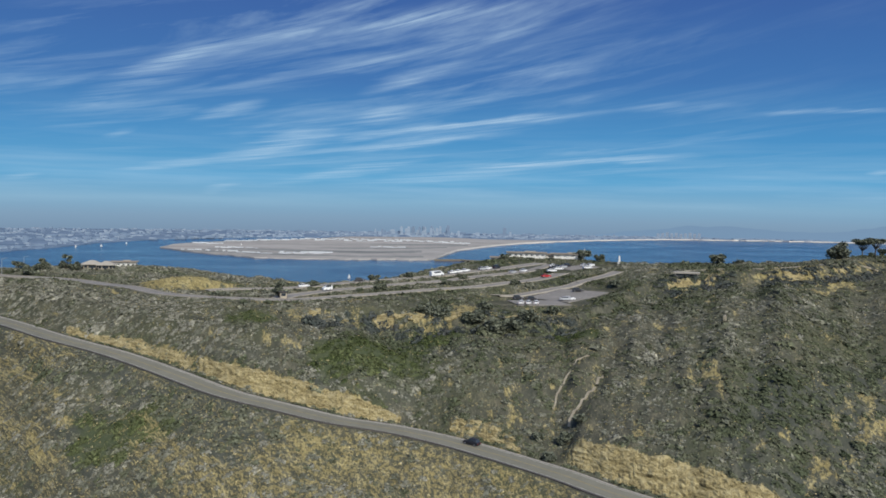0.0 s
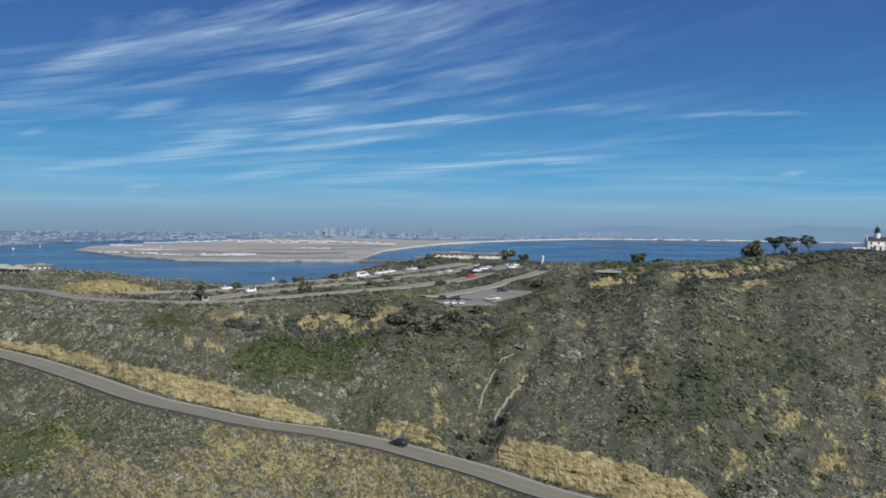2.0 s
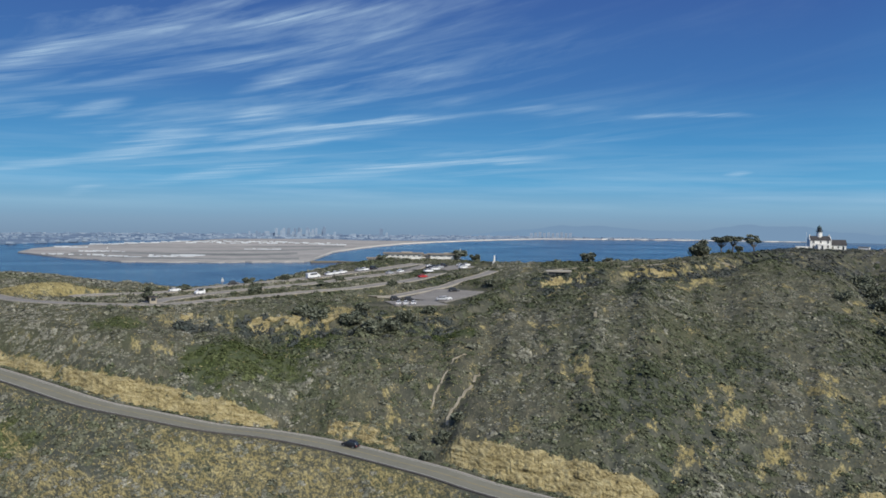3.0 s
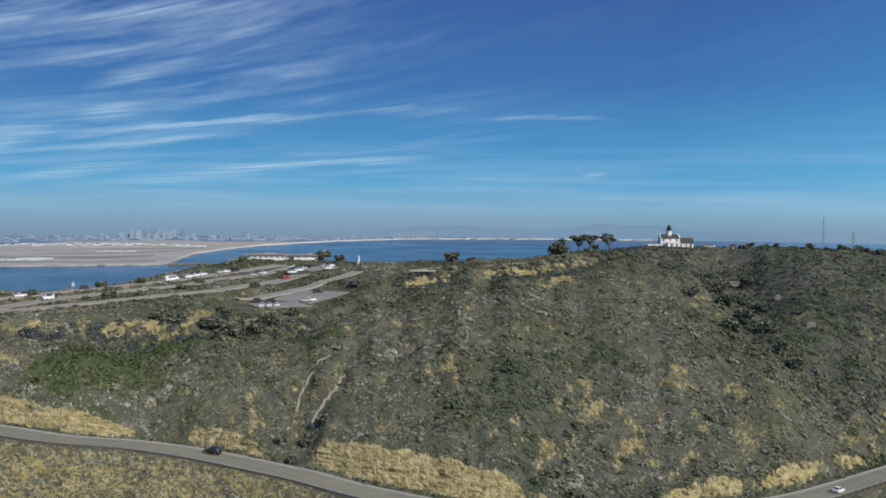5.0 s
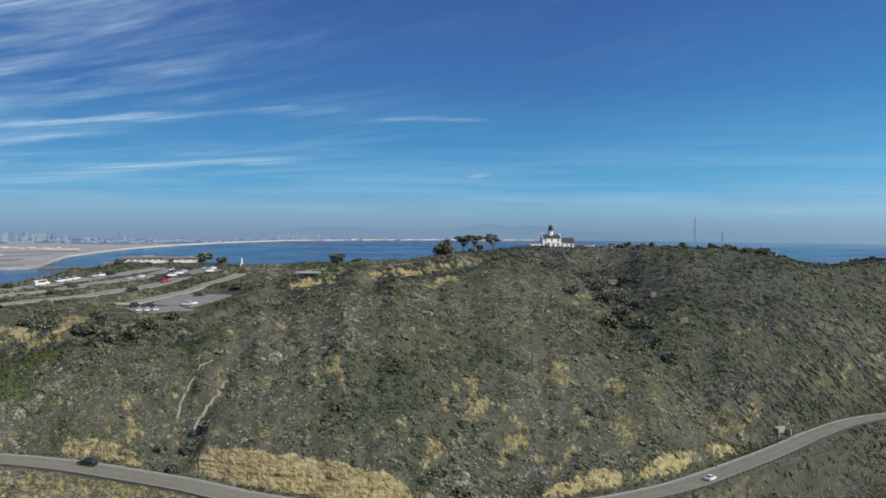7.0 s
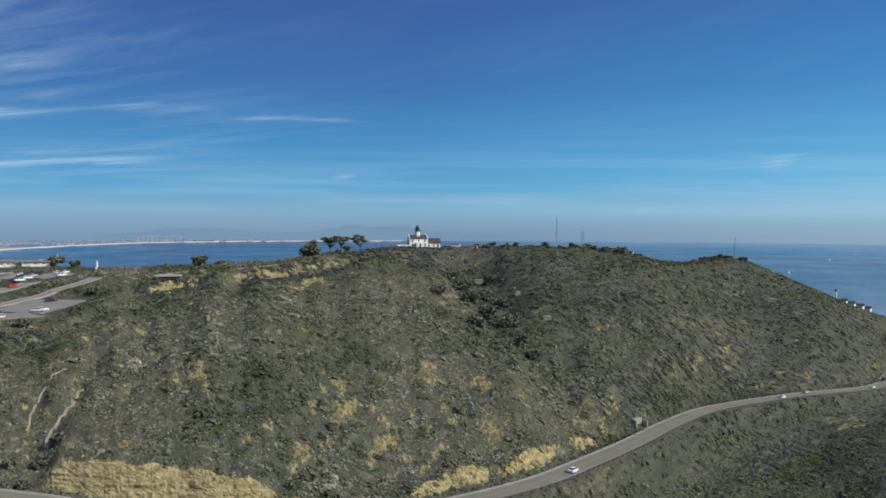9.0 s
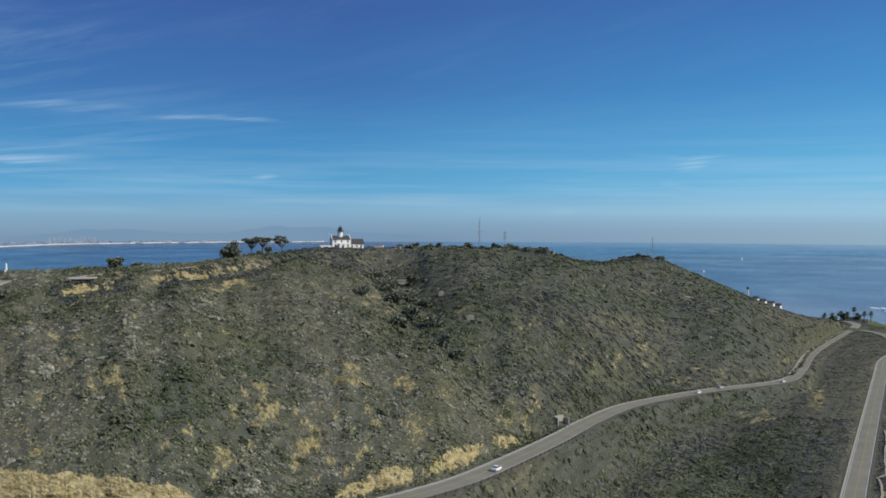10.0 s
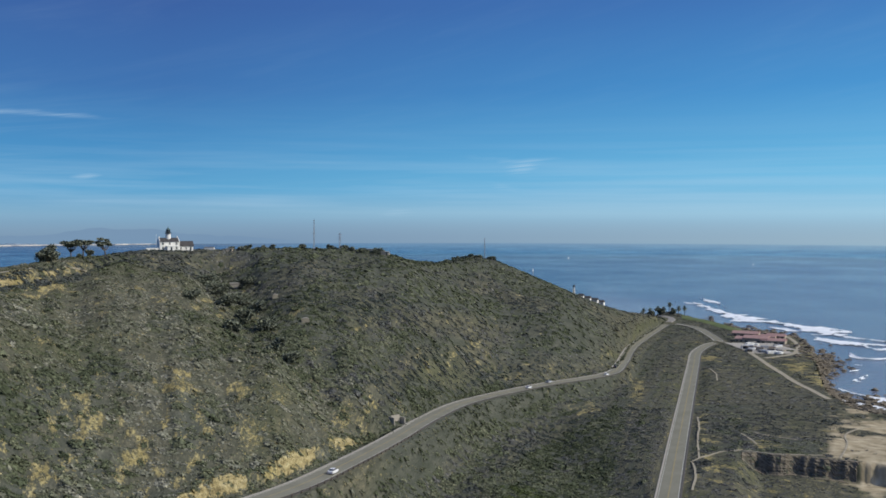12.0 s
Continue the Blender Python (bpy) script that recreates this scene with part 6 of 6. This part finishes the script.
silver_c.matrix_basis = Matrix.Translation(at(7.8, 345, 0.24)) @ Matrix.Rotation(radians(-4), 4, "Z")
red_c.matrix_basis = Matrix.Translation(at(6.55, 402, 0.24)) @ Matrix.Rotation(radians(25), 4, "Z")
for src, tr, dd, sp in ((black_c, 4.85, 347, 4), (black_c, 5.75, 344, 4), (white_c, 5.03, 330, 84), (white_c, 5.5, 330, 88), (white_c, 5.98, 330.5, 86), (black_c, 8.55, 366, 6), (white_c, 8.05, 347, 4),
                        (white_c, 6.9, 415, 25), (white_c, 7.32, 419, 25), (black_c, 7.1, 424, 25), (white_c, 7.03, 437, 20), (black_c, 7.86, 435, 50), (silver_c, 7.6, 429, 50), (white_c, 8.92, 437, 50),
                        (silver_c, 9.1, 430, 50), (white_c, 9.3, 433, 50), (white_c, 9.1, 424, 30), (black_c, 7.3, 430, 40)):
    parked(src, tr, dd, sp)
bus = van("white passenger van parked on the upper lane", 6.4, 2.3)
bus.matrix_basis = on_line(LANE_TOP, -0.3, 1.2)
camper = van("small white camper van on the middle lane", 3.9, 1.9)
camper.matrix_basis = on_line(LANE_MID, -7.3, 1.2, True)
for src, line, tr, off in ((white_c, LANE_TOP, 0.8, -1.6), (white_c, LANE_TOP, 1.35, -1.6), (white_c, LANE_TOP, 1.75, -1.6), (silver_c, LANE_TOP, 2.85, -1.6), (white_c, LANE_TOP, 3.15, -1.6), (black_c, LANE_TOP, 3.5, -1.6),
                           (black_c, LANE_TOP, -5.2, -1.0), (white_c, LANE_TOP, -8.6, 1.0), (white_c, LANE_MID, 5.1, 1.0), (silver_c, LANE_MID, 4.4, 1.0)):
    copy_thing(src, on_line(line, tr, off))


# ---------------------------------------------------------------- guard rail
def guard_rail(t0, t1, off):
    g = thing("guard_rail", Matrix(), "steel guard rail on short posts along the road", "guard rail")
    a = np.degrees(np.arctan2(main_line[:, 0], main_line[:, 1]))
    seg = main_line[(a > t0) & (a < t1)]
    d = np.gradient(seg[:, :2], axis=0)
    d /= np.linalg.norm(d, axis=1)[:, None]
    p = seg.copy()
    p[:, :2] += np.stack([d[:, 1], -d[:, 0]], 1) * off
    bm = bmesh.new()
    for u, v in zip(p[:-1], p[1:]):
        bm_tube(bm, u + (0, 0, 0.65), v + (0, 0, 0.65), 0.1, 0.1, 4)
    part("rail", bm, M_BARK, g)
    for u in p[::2]:
        part("post", box(u[0], u[1], u[2] - 0.6, 0.2, 0.2, 1.4), M_BARK, g)


guard_rail(33, 45, 4.9)


# ---------------------------------------------------------------- shore: surf, rocks
def build_surf():
    rng = np.random.default_rng(9)

    def foam(name, stations, w0, w1, label, dense=0.0):
        """Ragged lace of foam along a line, w0 to w1 wide."""
        line = path_points([(a, b, 0.3) for a, b in stations], 2.5)
        n, m = len(line), 20
        s = np.arange(n) * 2.5
        d = np.gradient(line[:, :2], axis=0)
        d /= np.linalg.norm(d, axis=1)[:, None]
        side = np.stack([d[:, 1], -d[:, 0]], 1)
        taper = np.clip(np.minimum(s, s[-1] - s) / 50, 0.05, 1)
        w = np.linspace(w0, w1, n) * taper * np.clip(0.9 + 0.9 * fbm(s * 0.018, s * 0, int(w0), 3), 0.25, 1.6)
        u = np.linspace(-0.8, 1.2, m)
        x = line[:, None, 0] + side[:, None, 0] * w[:, None] * u
        y = line[:, None, 1] + side[:, None, 1] * w[:, None] * u
        z = 0.3 + 0.7 * np.exp(-(u / 0.3) ** 2) + 0 * x
        lace = 1.0 - np.abs(u)[None] + 0.95 * fbm(x * 0.06, y * 0.06, 12, 4) + dense
        keep = lace > 0.42
        keep = keep[:-1, :-1] & keep[1:, 1:]
        i, j = np.nonzero(keep)
        a = i * m + j
        tagged(arrays(name, np.stack([x, y, z], 2).reshape(-1, 3), np.stack([a, a + 1, a + m + 1, a + m], 1), M_FOAM, True), label, "surf", kind="stuff")

    foam("surf", ((62.6, 1345), (64.0, 1225), (65.0, 1168), (66.6, 1112), (68.2, 1078), (69.7, 1044), (71.2, 993), (73.2, 968), (76, 930)), 15.0, 30.0, "line of white breaking surf", 0.1)
    foam("surf", ((61.5, 1350), (62.4, 1330), (63.2, 1310)), 9.0, 9.0, "short streak of surf off the point")
    foam("surf", ((69.4, 980), (70.4, 952), (71.4, 935), (72.4, 925), (74.5, 900)), 14.0, 30.0, "second line of white surf nearer the rocks", -0.05)
    foam("surf", ((71.3, 872), (71.7, 846), (72.4, 838), (73.0, 846), (74.0, 850)), 26.0, 20.0, "patch of white foam over a reef", 0.15)
    foam("surf", ((70.8, 700), (71.3, 708), (71.8, 728), (72.3, 748)), 13.0, 9.0, "small foam patch between rocks", -0.1)
    foam("surf", ((71.0, 752), (71.7, 770), (72.2, 775)), 8.0, 8.0, "broken foam between rocks", -0.2)
    foam("surf", ((70.0, 652), (71.4, 630), (73.3, 616), (76, 575)), 12.0, 16.0, "low wash of foam at the beach", -0.1)
    foam("surf", ((62.9, 1430), (63.9, 1352), (64.5, 1275)), 6.0, 5.0, "outer streak of foam", -0.1)
    foam("surf", ((66.8, 1060), (67.8, 1040), (68.8, 1025)), 9.0, 9.0, "inner streak of foam before the rocks", -0.1)
    foam("surf", ((70.3, 690), (71.3, 668), (72.4, 655), (74.0, 640), (76.0, 600)), 26.0, 34.0, "thin wash of foam over the shallows", -0.22)
    foam("surf", ((71.6, 800), (72.6, 792), (74.0, 780), (76.0, 760)), 22.0, 30.0, "thin wash of foam behind the reef", -0.25)
    # broken rock along the waterline
    temps = clump_templates(6, rng, [(0.5, 0.8, 5), (1.0, 0.4, 5), (1.0, -1, 5)])
    n = 2200
    t = 76 - 13 * rng.uniform(0, 1, n) ** 1.8
    d = soft(t, SHORE_T, SHORE_D, 0.4) + rng.normal(4, 22, n)
    x, y = polar(t, d)
    z = np.maximum(land(x, y)[0], -0.4)
    reef_t, reef_d = rng.normal(69.9, 0.55, 300), rng.normal(795, 42, 300)
    x, y = np.concatenate([x, polar(reef_t, reef_d)[0]]), np.concatenate([y, polar(reef_t, reef_d)[1]])
    n += 300
    z = np.maximum(land(x, y)[0], -0.4)
    scatter("shore_rocks", temps, np.stack([x, y, z], 1), rng.uniform(0.6, 3.2, n) ** 1.1, rng.uniform(0.5, 1.1, n), M_ROCK, "broken brown sandstone rocks at the waterline", "rocks", rng, None, False, False)


build_surf()


# ---------------------------------------------------------------- far shore across the bay
def far_land_material(name, stops, scale):
    m, t, b = mat(name, 1.0, 0.0)
    co = t.nodes.new("ShaderNodeTexCoord").outputs["Object"]
    mp = node(t, "ShaderNodeMapping", Scale=(0.45, 1.6, 1.0))
    t.links.new(co, mp.inputs[0])
    f = math_node(t, "ADD", math_node(t, "MULTIPLY", noise_out(t, scale, 5, 0.6, mp.outputs[0]), 0.6), math_node(t, "MULTIPLY", noise_out(t, scale * 7, 3, 0.6, co), 0.4))
    t.links.new(ramp(t, f, stops), b.inputs["Base Color"])
    return m


M_FIELD = far_land_material("airfield_dry_ground", [(0.36, (0.25, 0.245, 0.225)), (0.46, (0.33, 0.315, 0.285)), (0.54, (0.37, 0.35, 0.315)), (0.64, (0.42, 0.40, 0.36))], 0.003)
M_SCRUB = far_land_material("airfield_scrub", [(0.36, (0.16, 0.17, 0.16)), (0.5, (0.23, 0.235, 0.22)), (0.64, (0.32, 0.31, 0.285))], 0.006)
# suburb ground with blue distance haze mixed into its base colour
M_TOWN = far_land_material("haze_tinted_suburb", [(0.35, (0.10, 0.15, 0.21)), (0.5, (0.15, 0.21, 0.28)), (0.65, (0.22, 0.28, 0.35))], 0.004)
M_BEACH = plain("pale_beach_sand", (0.48, 0.44, 0.38), (0.62, 0.58, 0.50), 0.01, 0.95)
# building and tower colours, tinted bluish to carry the distance haze
M_FAR = plain("haze_tinted_concrete", (0.20, 0.27, 0.35), (0.38, 0.44, 0.50), 0.01, 0.95)
M_SHED = plain("haze_tinted_metal", (0.46, 0.49, 0.51), (0.66, 0.68, 0.68), 0.01, 0.95)
M_FARGREY = plain("haze_tinted_grey", (0.15, 0.21, 0.29), (0.23, 0.30, 0.38), 0.01, 0.95)


def sheet(name, near, far, z, material, label, step=0.4):
    """Flat land between two shorelines given as turn and distance."""
    t0, t1 = near[0][0], near[-1][0]
    ts = np.arange(t0, t1 + 1e-6, step)
    a = np.interp(ts, *zip(*near)) * (1 + 0.006 * fbm(ts * 2.2, ts * 0, 7, 3))
    b = np.maximum(np.interp(ts, *zip(*far)), a + 5)
    rows = [np.c_[polar(ts, a - 4)[0], polar(ts, a - 4)[1], 0 * ts - 1]]
    for f in np.linspace(0, 1, 5):
        x, y = polar(ts, a + (b - a) * f)
        rows.append(np.c_[x, y, 0 * ts + z])
    v = np.concatenate(rows)
    n = len(ts)
    i, j = np.meshgrid(np.arange(len(rows) - 1), np.arange(n - 1), indexing="ij")
    q = (i * n + j).ravel()
    ob = arrays(name, v, np.stack([q, q + 1, q + n + 1, q + n], 1)[:, ::-1], material)
    return tagged(ob, label, "far shore", kind="structure")


sheet("backdrop_airfield", ((-17.3, 2690), (-15.2, 2420), (-11.7, 2180), (-6.5, 2137), (-0.6, 2170), (0.2, 2400), (0.8, 2700), (2.7, 3080), (5, 3500), (7.6, 3860)),
      ((-17.3, 2700), (-16.5, 2950), (-15, 3120), (-12, 3350), (-8, 3650), (-5.8, 4000), (0, 4100), (2.7, 3900), (5, 3900), (7.6, 3900)), 2.5, M_FIELD, "flat dry airfield peninsula across the bay")
sheet("backdrop_beach", ((-0.3, 2270), (0.3, 2450), (0.9, 2700), (2.7, 3060), (5, 3480), (7.6, 3840), (11, 4250), (14, 4560), (20, 4760), (24, 4840), (30, 4900)),
      ((-0.3, 2275), (0.3, 2500), (0.9, 2760), (2.7, 3110), (5, 3540), (7.6, 3890), (11, 4290), (14, 4590), (20, 4780), (24, 4855), (30, 4915)), 3.0, M_BEACH, "pale sand beach along the strand")
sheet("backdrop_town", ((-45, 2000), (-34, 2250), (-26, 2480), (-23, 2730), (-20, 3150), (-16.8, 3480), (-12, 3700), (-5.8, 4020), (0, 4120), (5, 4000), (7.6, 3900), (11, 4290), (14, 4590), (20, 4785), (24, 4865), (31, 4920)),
      ((-45, 4940), (31, 4940)), 2.0, M_TOWN, "low suburbs along the far shore, haze painted into the ground colour")
for near, far in ((((-16.0, 2500), (-13, 2370), (-9, 2265), (-5, 2210), (-1.2, 2240)), ((-16.0, 2520), (-13, 2440), (-9, 2330), (-5, 2290), (-1.2, 2330))),
                  (((-14.5, 2600), (-11, 2520), (-8, 2470), (-4.5, 2420), (-1.0, 2520)), ((-14.5, 2660), (-11, 2640), (-8, 2580), (-4.5, 2560), (-1.0, 2650))),
                  (((-8.5, 2720), (-5, 2700), (-1.5, 2760), (0.6, 2900)), ((-8.5, 2725), (-5, 2790), (-1.5, 2860), (0.6, 2960))),
                  (((-6.0, 3080), (-2.5, 3060), (1.6, 3080)), ((-6.0, 3085), (-2.5, 3160), (1.6, 3200)))):
    sheet("backdrop_scrub", near, far, 2.9, M_SCRUB, "dark scrub strips on the airfield")
jet = thing("breakwater", Matrix(), "thin dark stone breakwater in the bay", "breakwater")
bmj = bmesh.new()
pts = [polar(a, d) for a, d in ((-9, 2160), (-0.5, 2150), (1.2, 2160), (2.2, 2130), (3.4, 2140))]
for (x0, y0), (x1, y1) in zip(pts[1:], pts[2:]):
    bm_tube(bmj, (x0, y0, 0), (x1, y1, 0), 4.0, 4.0, 6)
part("stones", bmj, M_ROCK, jet)


def far_town():
    rng = np.random.default_rng(12)
    v8 = np.array([(-.5, -.5, 0), (.5, -.5, 0), (.5, .5, 0), (-.5, .5, 0), (-.5, -.5, 1), (.5, -.5, 1), (.5, .5, 1), (-.5, .5, 1)])
    f8 = np.array([(4, 5, 6, 7), (0, 1, 5, 4), (1, 2, 6, 5), (2, 3, 7, 6), (3, 0, 4, 7)])

    def blocks(name, t, d, w, dp, h, material, label):
        x, y = polar(t, d)
        c = np.stack([x, y, 0 * x + 2], 1)
        s = np.stack([w, dp, h], 1)
        vs = (v8[None] * s[:, None, :] + c[:, None, :]).reshape(-1, 3)
        fs = (f8[None] + 8 * np.arange(len(t))[:, None, None]).reshape(-1, 4)
        tagged(arrays(name, vs, fs, material), label, "buildings", kind="stuff")

    n = 3200
    t = rng.uniform(-30, 24, n)
    d0 = np.interp(t, (-34, -26, -20, -12, -5.8, 0, 7.6, 14, 24), (2270, 2520, 3180, 3720, 4050, 4150, 3950, 4620, 4880))
    d = d0 + (4930 - d0) * rng.uniform(0, 1, n) ** 1.2
    keep = (fbm(t * 1.2, d * 0.004, 5, 3) > -0.25)
    t, d = t[keep], d[keep]
    n = len(t)
    pale = rng.uniform(0, 1, n) > 0.45
    w, h = rng.uniform(5, 22, n), rng.uniform(2, 6.5, n)
    blocks("far_pale_buildings", t[pale], d[pale], w[pale], w[pale] * 0.8, h[pale], M_FAR, "pale low buildings of the far suburbs with a painted haze tint")
    blocks("far_grey_buildings", t[~pale], d[~pale], w[~pale] * 1.3, w[~pale], h[~pale] * 1.1, M_FARGREY, "grey low buildings of the far suburbs with a painted haze tint")
    # hangars and sheds on the airfield, in rows
    rows = ((-13.5, 3240, -8.5, 3560, 34, 60), (-8.5, 3540, -2.0, 3540, 62, 150), (-2.0, 3520, 1.6, 3330, 26, 90), (-15.3, 3060, -13.7, 3000, 16, 50), (-13.9, 2710, -11.6, 2700, 9, 30), (-12.6, 2405, -10.8, 2372, 9, 16),
            (-10.0, 2380, -7.2, 2400, 18, 26), (-10.0, 2440, -7.2, 2450, 8, 10), (-4.3, 2860, -2.6, 2850, 6, 20), (-16.0, 2560, -13.0, 2470, 7, 14))
    t = np.concatenate([np.linspace(a, c, n) + rng.normal(0, 0.05, n) for a, b, c, e, n, w in rows])
    d = np.concatenate([np.linspace(b, e, n) + rng.uniform(-w, w, n) for a, b, c, e, n, w in rows])
    blocks("airfield_sheds", t, d, rng.uniform(5, 26, len(t)), rng.uniform(5, 12, len(t)), rng.uniform(1.2, 3.6, len(t)), M_SHED, "white hangars and sheds on the airfield")


def tower(turn, d, w, h, m, crown):
    t = thing("tower_block", Matrix.Translation((*polar(turn, d), 2)) @ face_to(turn), "high-rise tower of the far city, tinted blue by painted haze", "tower block", "towers of the far city")
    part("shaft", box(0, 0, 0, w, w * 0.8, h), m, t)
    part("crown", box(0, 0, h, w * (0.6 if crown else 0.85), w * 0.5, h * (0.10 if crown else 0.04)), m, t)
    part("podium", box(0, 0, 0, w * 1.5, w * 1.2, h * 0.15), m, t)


far_town()
rt = random.Random(77)
for k in range(34):
    u = rt.uniform(0, 1)
    tr = -4.2 + 4.6 * u + rt.uniform(-0.1, 0.1)
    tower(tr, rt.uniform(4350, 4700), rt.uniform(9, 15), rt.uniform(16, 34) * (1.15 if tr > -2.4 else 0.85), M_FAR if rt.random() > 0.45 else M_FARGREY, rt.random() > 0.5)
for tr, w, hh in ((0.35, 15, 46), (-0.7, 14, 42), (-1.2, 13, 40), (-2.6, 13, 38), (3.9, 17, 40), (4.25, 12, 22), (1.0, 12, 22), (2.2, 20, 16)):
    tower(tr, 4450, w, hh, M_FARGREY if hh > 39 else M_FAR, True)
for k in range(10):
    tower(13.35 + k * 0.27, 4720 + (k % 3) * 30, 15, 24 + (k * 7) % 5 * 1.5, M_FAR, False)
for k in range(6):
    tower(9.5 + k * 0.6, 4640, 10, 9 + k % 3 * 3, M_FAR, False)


def build_boats():
    for tr, dd, s in ((-5.85, 1560, 1.0), (-12.5, 2900, 1.2), (8.9, 2900, 1.3), (-19.2, 3000, 1.0), (52.8, 2150, 0.8), (55.0, 2900, 0.8), (-20.6, 2800, 1.1), (-22, 2750, 1.0), (66, 2600, 0.6)):
        b = thing("sailboat", Matrix.Translation((*polar(tr, dd), 0)) @ face_to(tr + 20 - (70 if tr > 40 else 0)), "small sailboat with white sails", "sailboat", "sailboats")
        b.scale = (0.62 * s, 0.62 * s, 0.62 * s)
        part("hull", loft([(-4, 0.9, -0.3, 0.9, 1.1), (0, 1.4, -0.4, 1.0, 1.1), (3, 0.9, -0.3, 1.1, 1.1), (4.6, 0.1, 0.2, 1.2, 1.1)]), M_WHITE, b)
        part("mast", tube((0.5, 0, 0.8), (0.5, 0, 12), 0.1, 0.07, 6), M_STEEL, b)
        for x0, x1, z1 in ((0.3, -3.6, 11.5), (0.8, 4.2, 10)):
            bm = bmesh.new()
            v = [bm.verts.new(c) for c in ((x0, 0.05, 1.6), (x1, 0.4, 1.6), (x0, 0.05, z1), (x0, -0.05, 1.6), (x1, 0.3, 1.6), (x0, -0.05, z1))]
            bm.faces.new(v[:3]), bm.faces.new(v[:2:-1])
            part("sail", bm, M_WHITE, b)


build_boats()


# ---------------------------------------------------------------- mountains at the horizon, haze put into their glow
def mountains():
    # aerial haze is painted in: blue emission over a black base
    m, t, b = mat("painted_haze_glow", 1.0, 0.0)
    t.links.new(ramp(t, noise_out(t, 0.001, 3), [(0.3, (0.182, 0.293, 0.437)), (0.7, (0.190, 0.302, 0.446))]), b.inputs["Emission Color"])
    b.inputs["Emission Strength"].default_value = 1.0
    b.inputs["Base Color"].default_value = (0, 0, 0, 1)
    ts = np.arange(8, 40, 0.25)
    h = 40 + 42 * np.exp(-((ts - 27.5) / 3.6) ** 2) + 30 * np.exp(-((ts - 17) / 3) ** 2) + 6 * fbm(ts * 0.8, ts * 0, 3, 4)
    h = h * smooth01((ts - 8) / 5) * smooth01((40 - ts) / 6)
    x, y = polar(ts, 4960)
    n = len(ts)
    v = np.concatenate([np.c_[x, y, 0 * h - 5], np.c_[x, y, h]])
    i = np.arange(n - 1)
    tagged(arrays("backdrop_mountains", v, np.stack([i, i + 1, n + i + 1, n + i], 1)[:, ::-1], m), "faint mountain backdrop on the horizon, glowing in painted haze blue", "mountains", kind="structure")


mountains()


def sea_haze_sheet():
    """Added see-through glowing sheet that stands in for bright haze along the ocean horizon."""
    m = bpy.data.materials.new("sea_haze_sheet")
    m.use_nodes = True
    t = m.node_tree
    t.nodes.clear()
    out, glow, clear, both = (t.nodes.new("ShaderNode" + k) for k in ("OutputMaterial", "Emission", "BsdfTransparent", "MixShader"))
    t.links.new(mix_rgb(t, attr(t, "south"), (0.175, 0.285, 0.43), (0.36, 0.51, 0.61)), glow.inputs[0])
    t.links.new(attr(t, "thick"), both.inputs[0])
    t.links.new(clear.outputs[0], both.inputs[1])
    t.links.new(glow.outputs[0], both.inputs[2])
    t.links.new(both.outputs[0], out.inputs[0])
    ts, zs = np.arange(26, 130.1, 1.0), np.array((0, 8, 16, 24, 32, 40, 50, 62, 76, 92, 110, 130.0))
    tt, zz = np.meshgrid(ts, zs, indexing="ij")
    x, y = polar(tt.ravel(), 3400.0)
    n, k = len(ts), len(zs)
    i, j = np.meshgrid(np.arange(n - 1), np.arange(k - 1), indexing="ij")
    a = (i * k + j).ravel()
    ob = arrays("backdrop_haze_sheet", np.stack([x, y, zz.ravel()], 1), np.stack([a, a + 1, a + k + 1, a + k], 1), m, True)
    # opacity by height fades the painted haze in and out
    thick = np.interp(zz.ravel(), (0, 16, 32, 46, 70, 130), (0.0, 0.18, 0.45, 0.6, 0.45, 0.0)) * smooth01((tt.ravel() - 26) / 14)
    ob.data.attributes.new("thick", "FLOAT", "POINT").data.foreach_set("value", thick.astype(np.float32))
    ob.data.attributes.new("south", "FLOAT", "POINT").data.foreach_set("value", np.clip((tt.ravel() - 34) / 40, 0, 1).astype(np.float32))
    tagged(ob, "glowing see-through sheet that imitates haze at the sea horizon", "haze", kind="structure")


sea_haze_sheet()
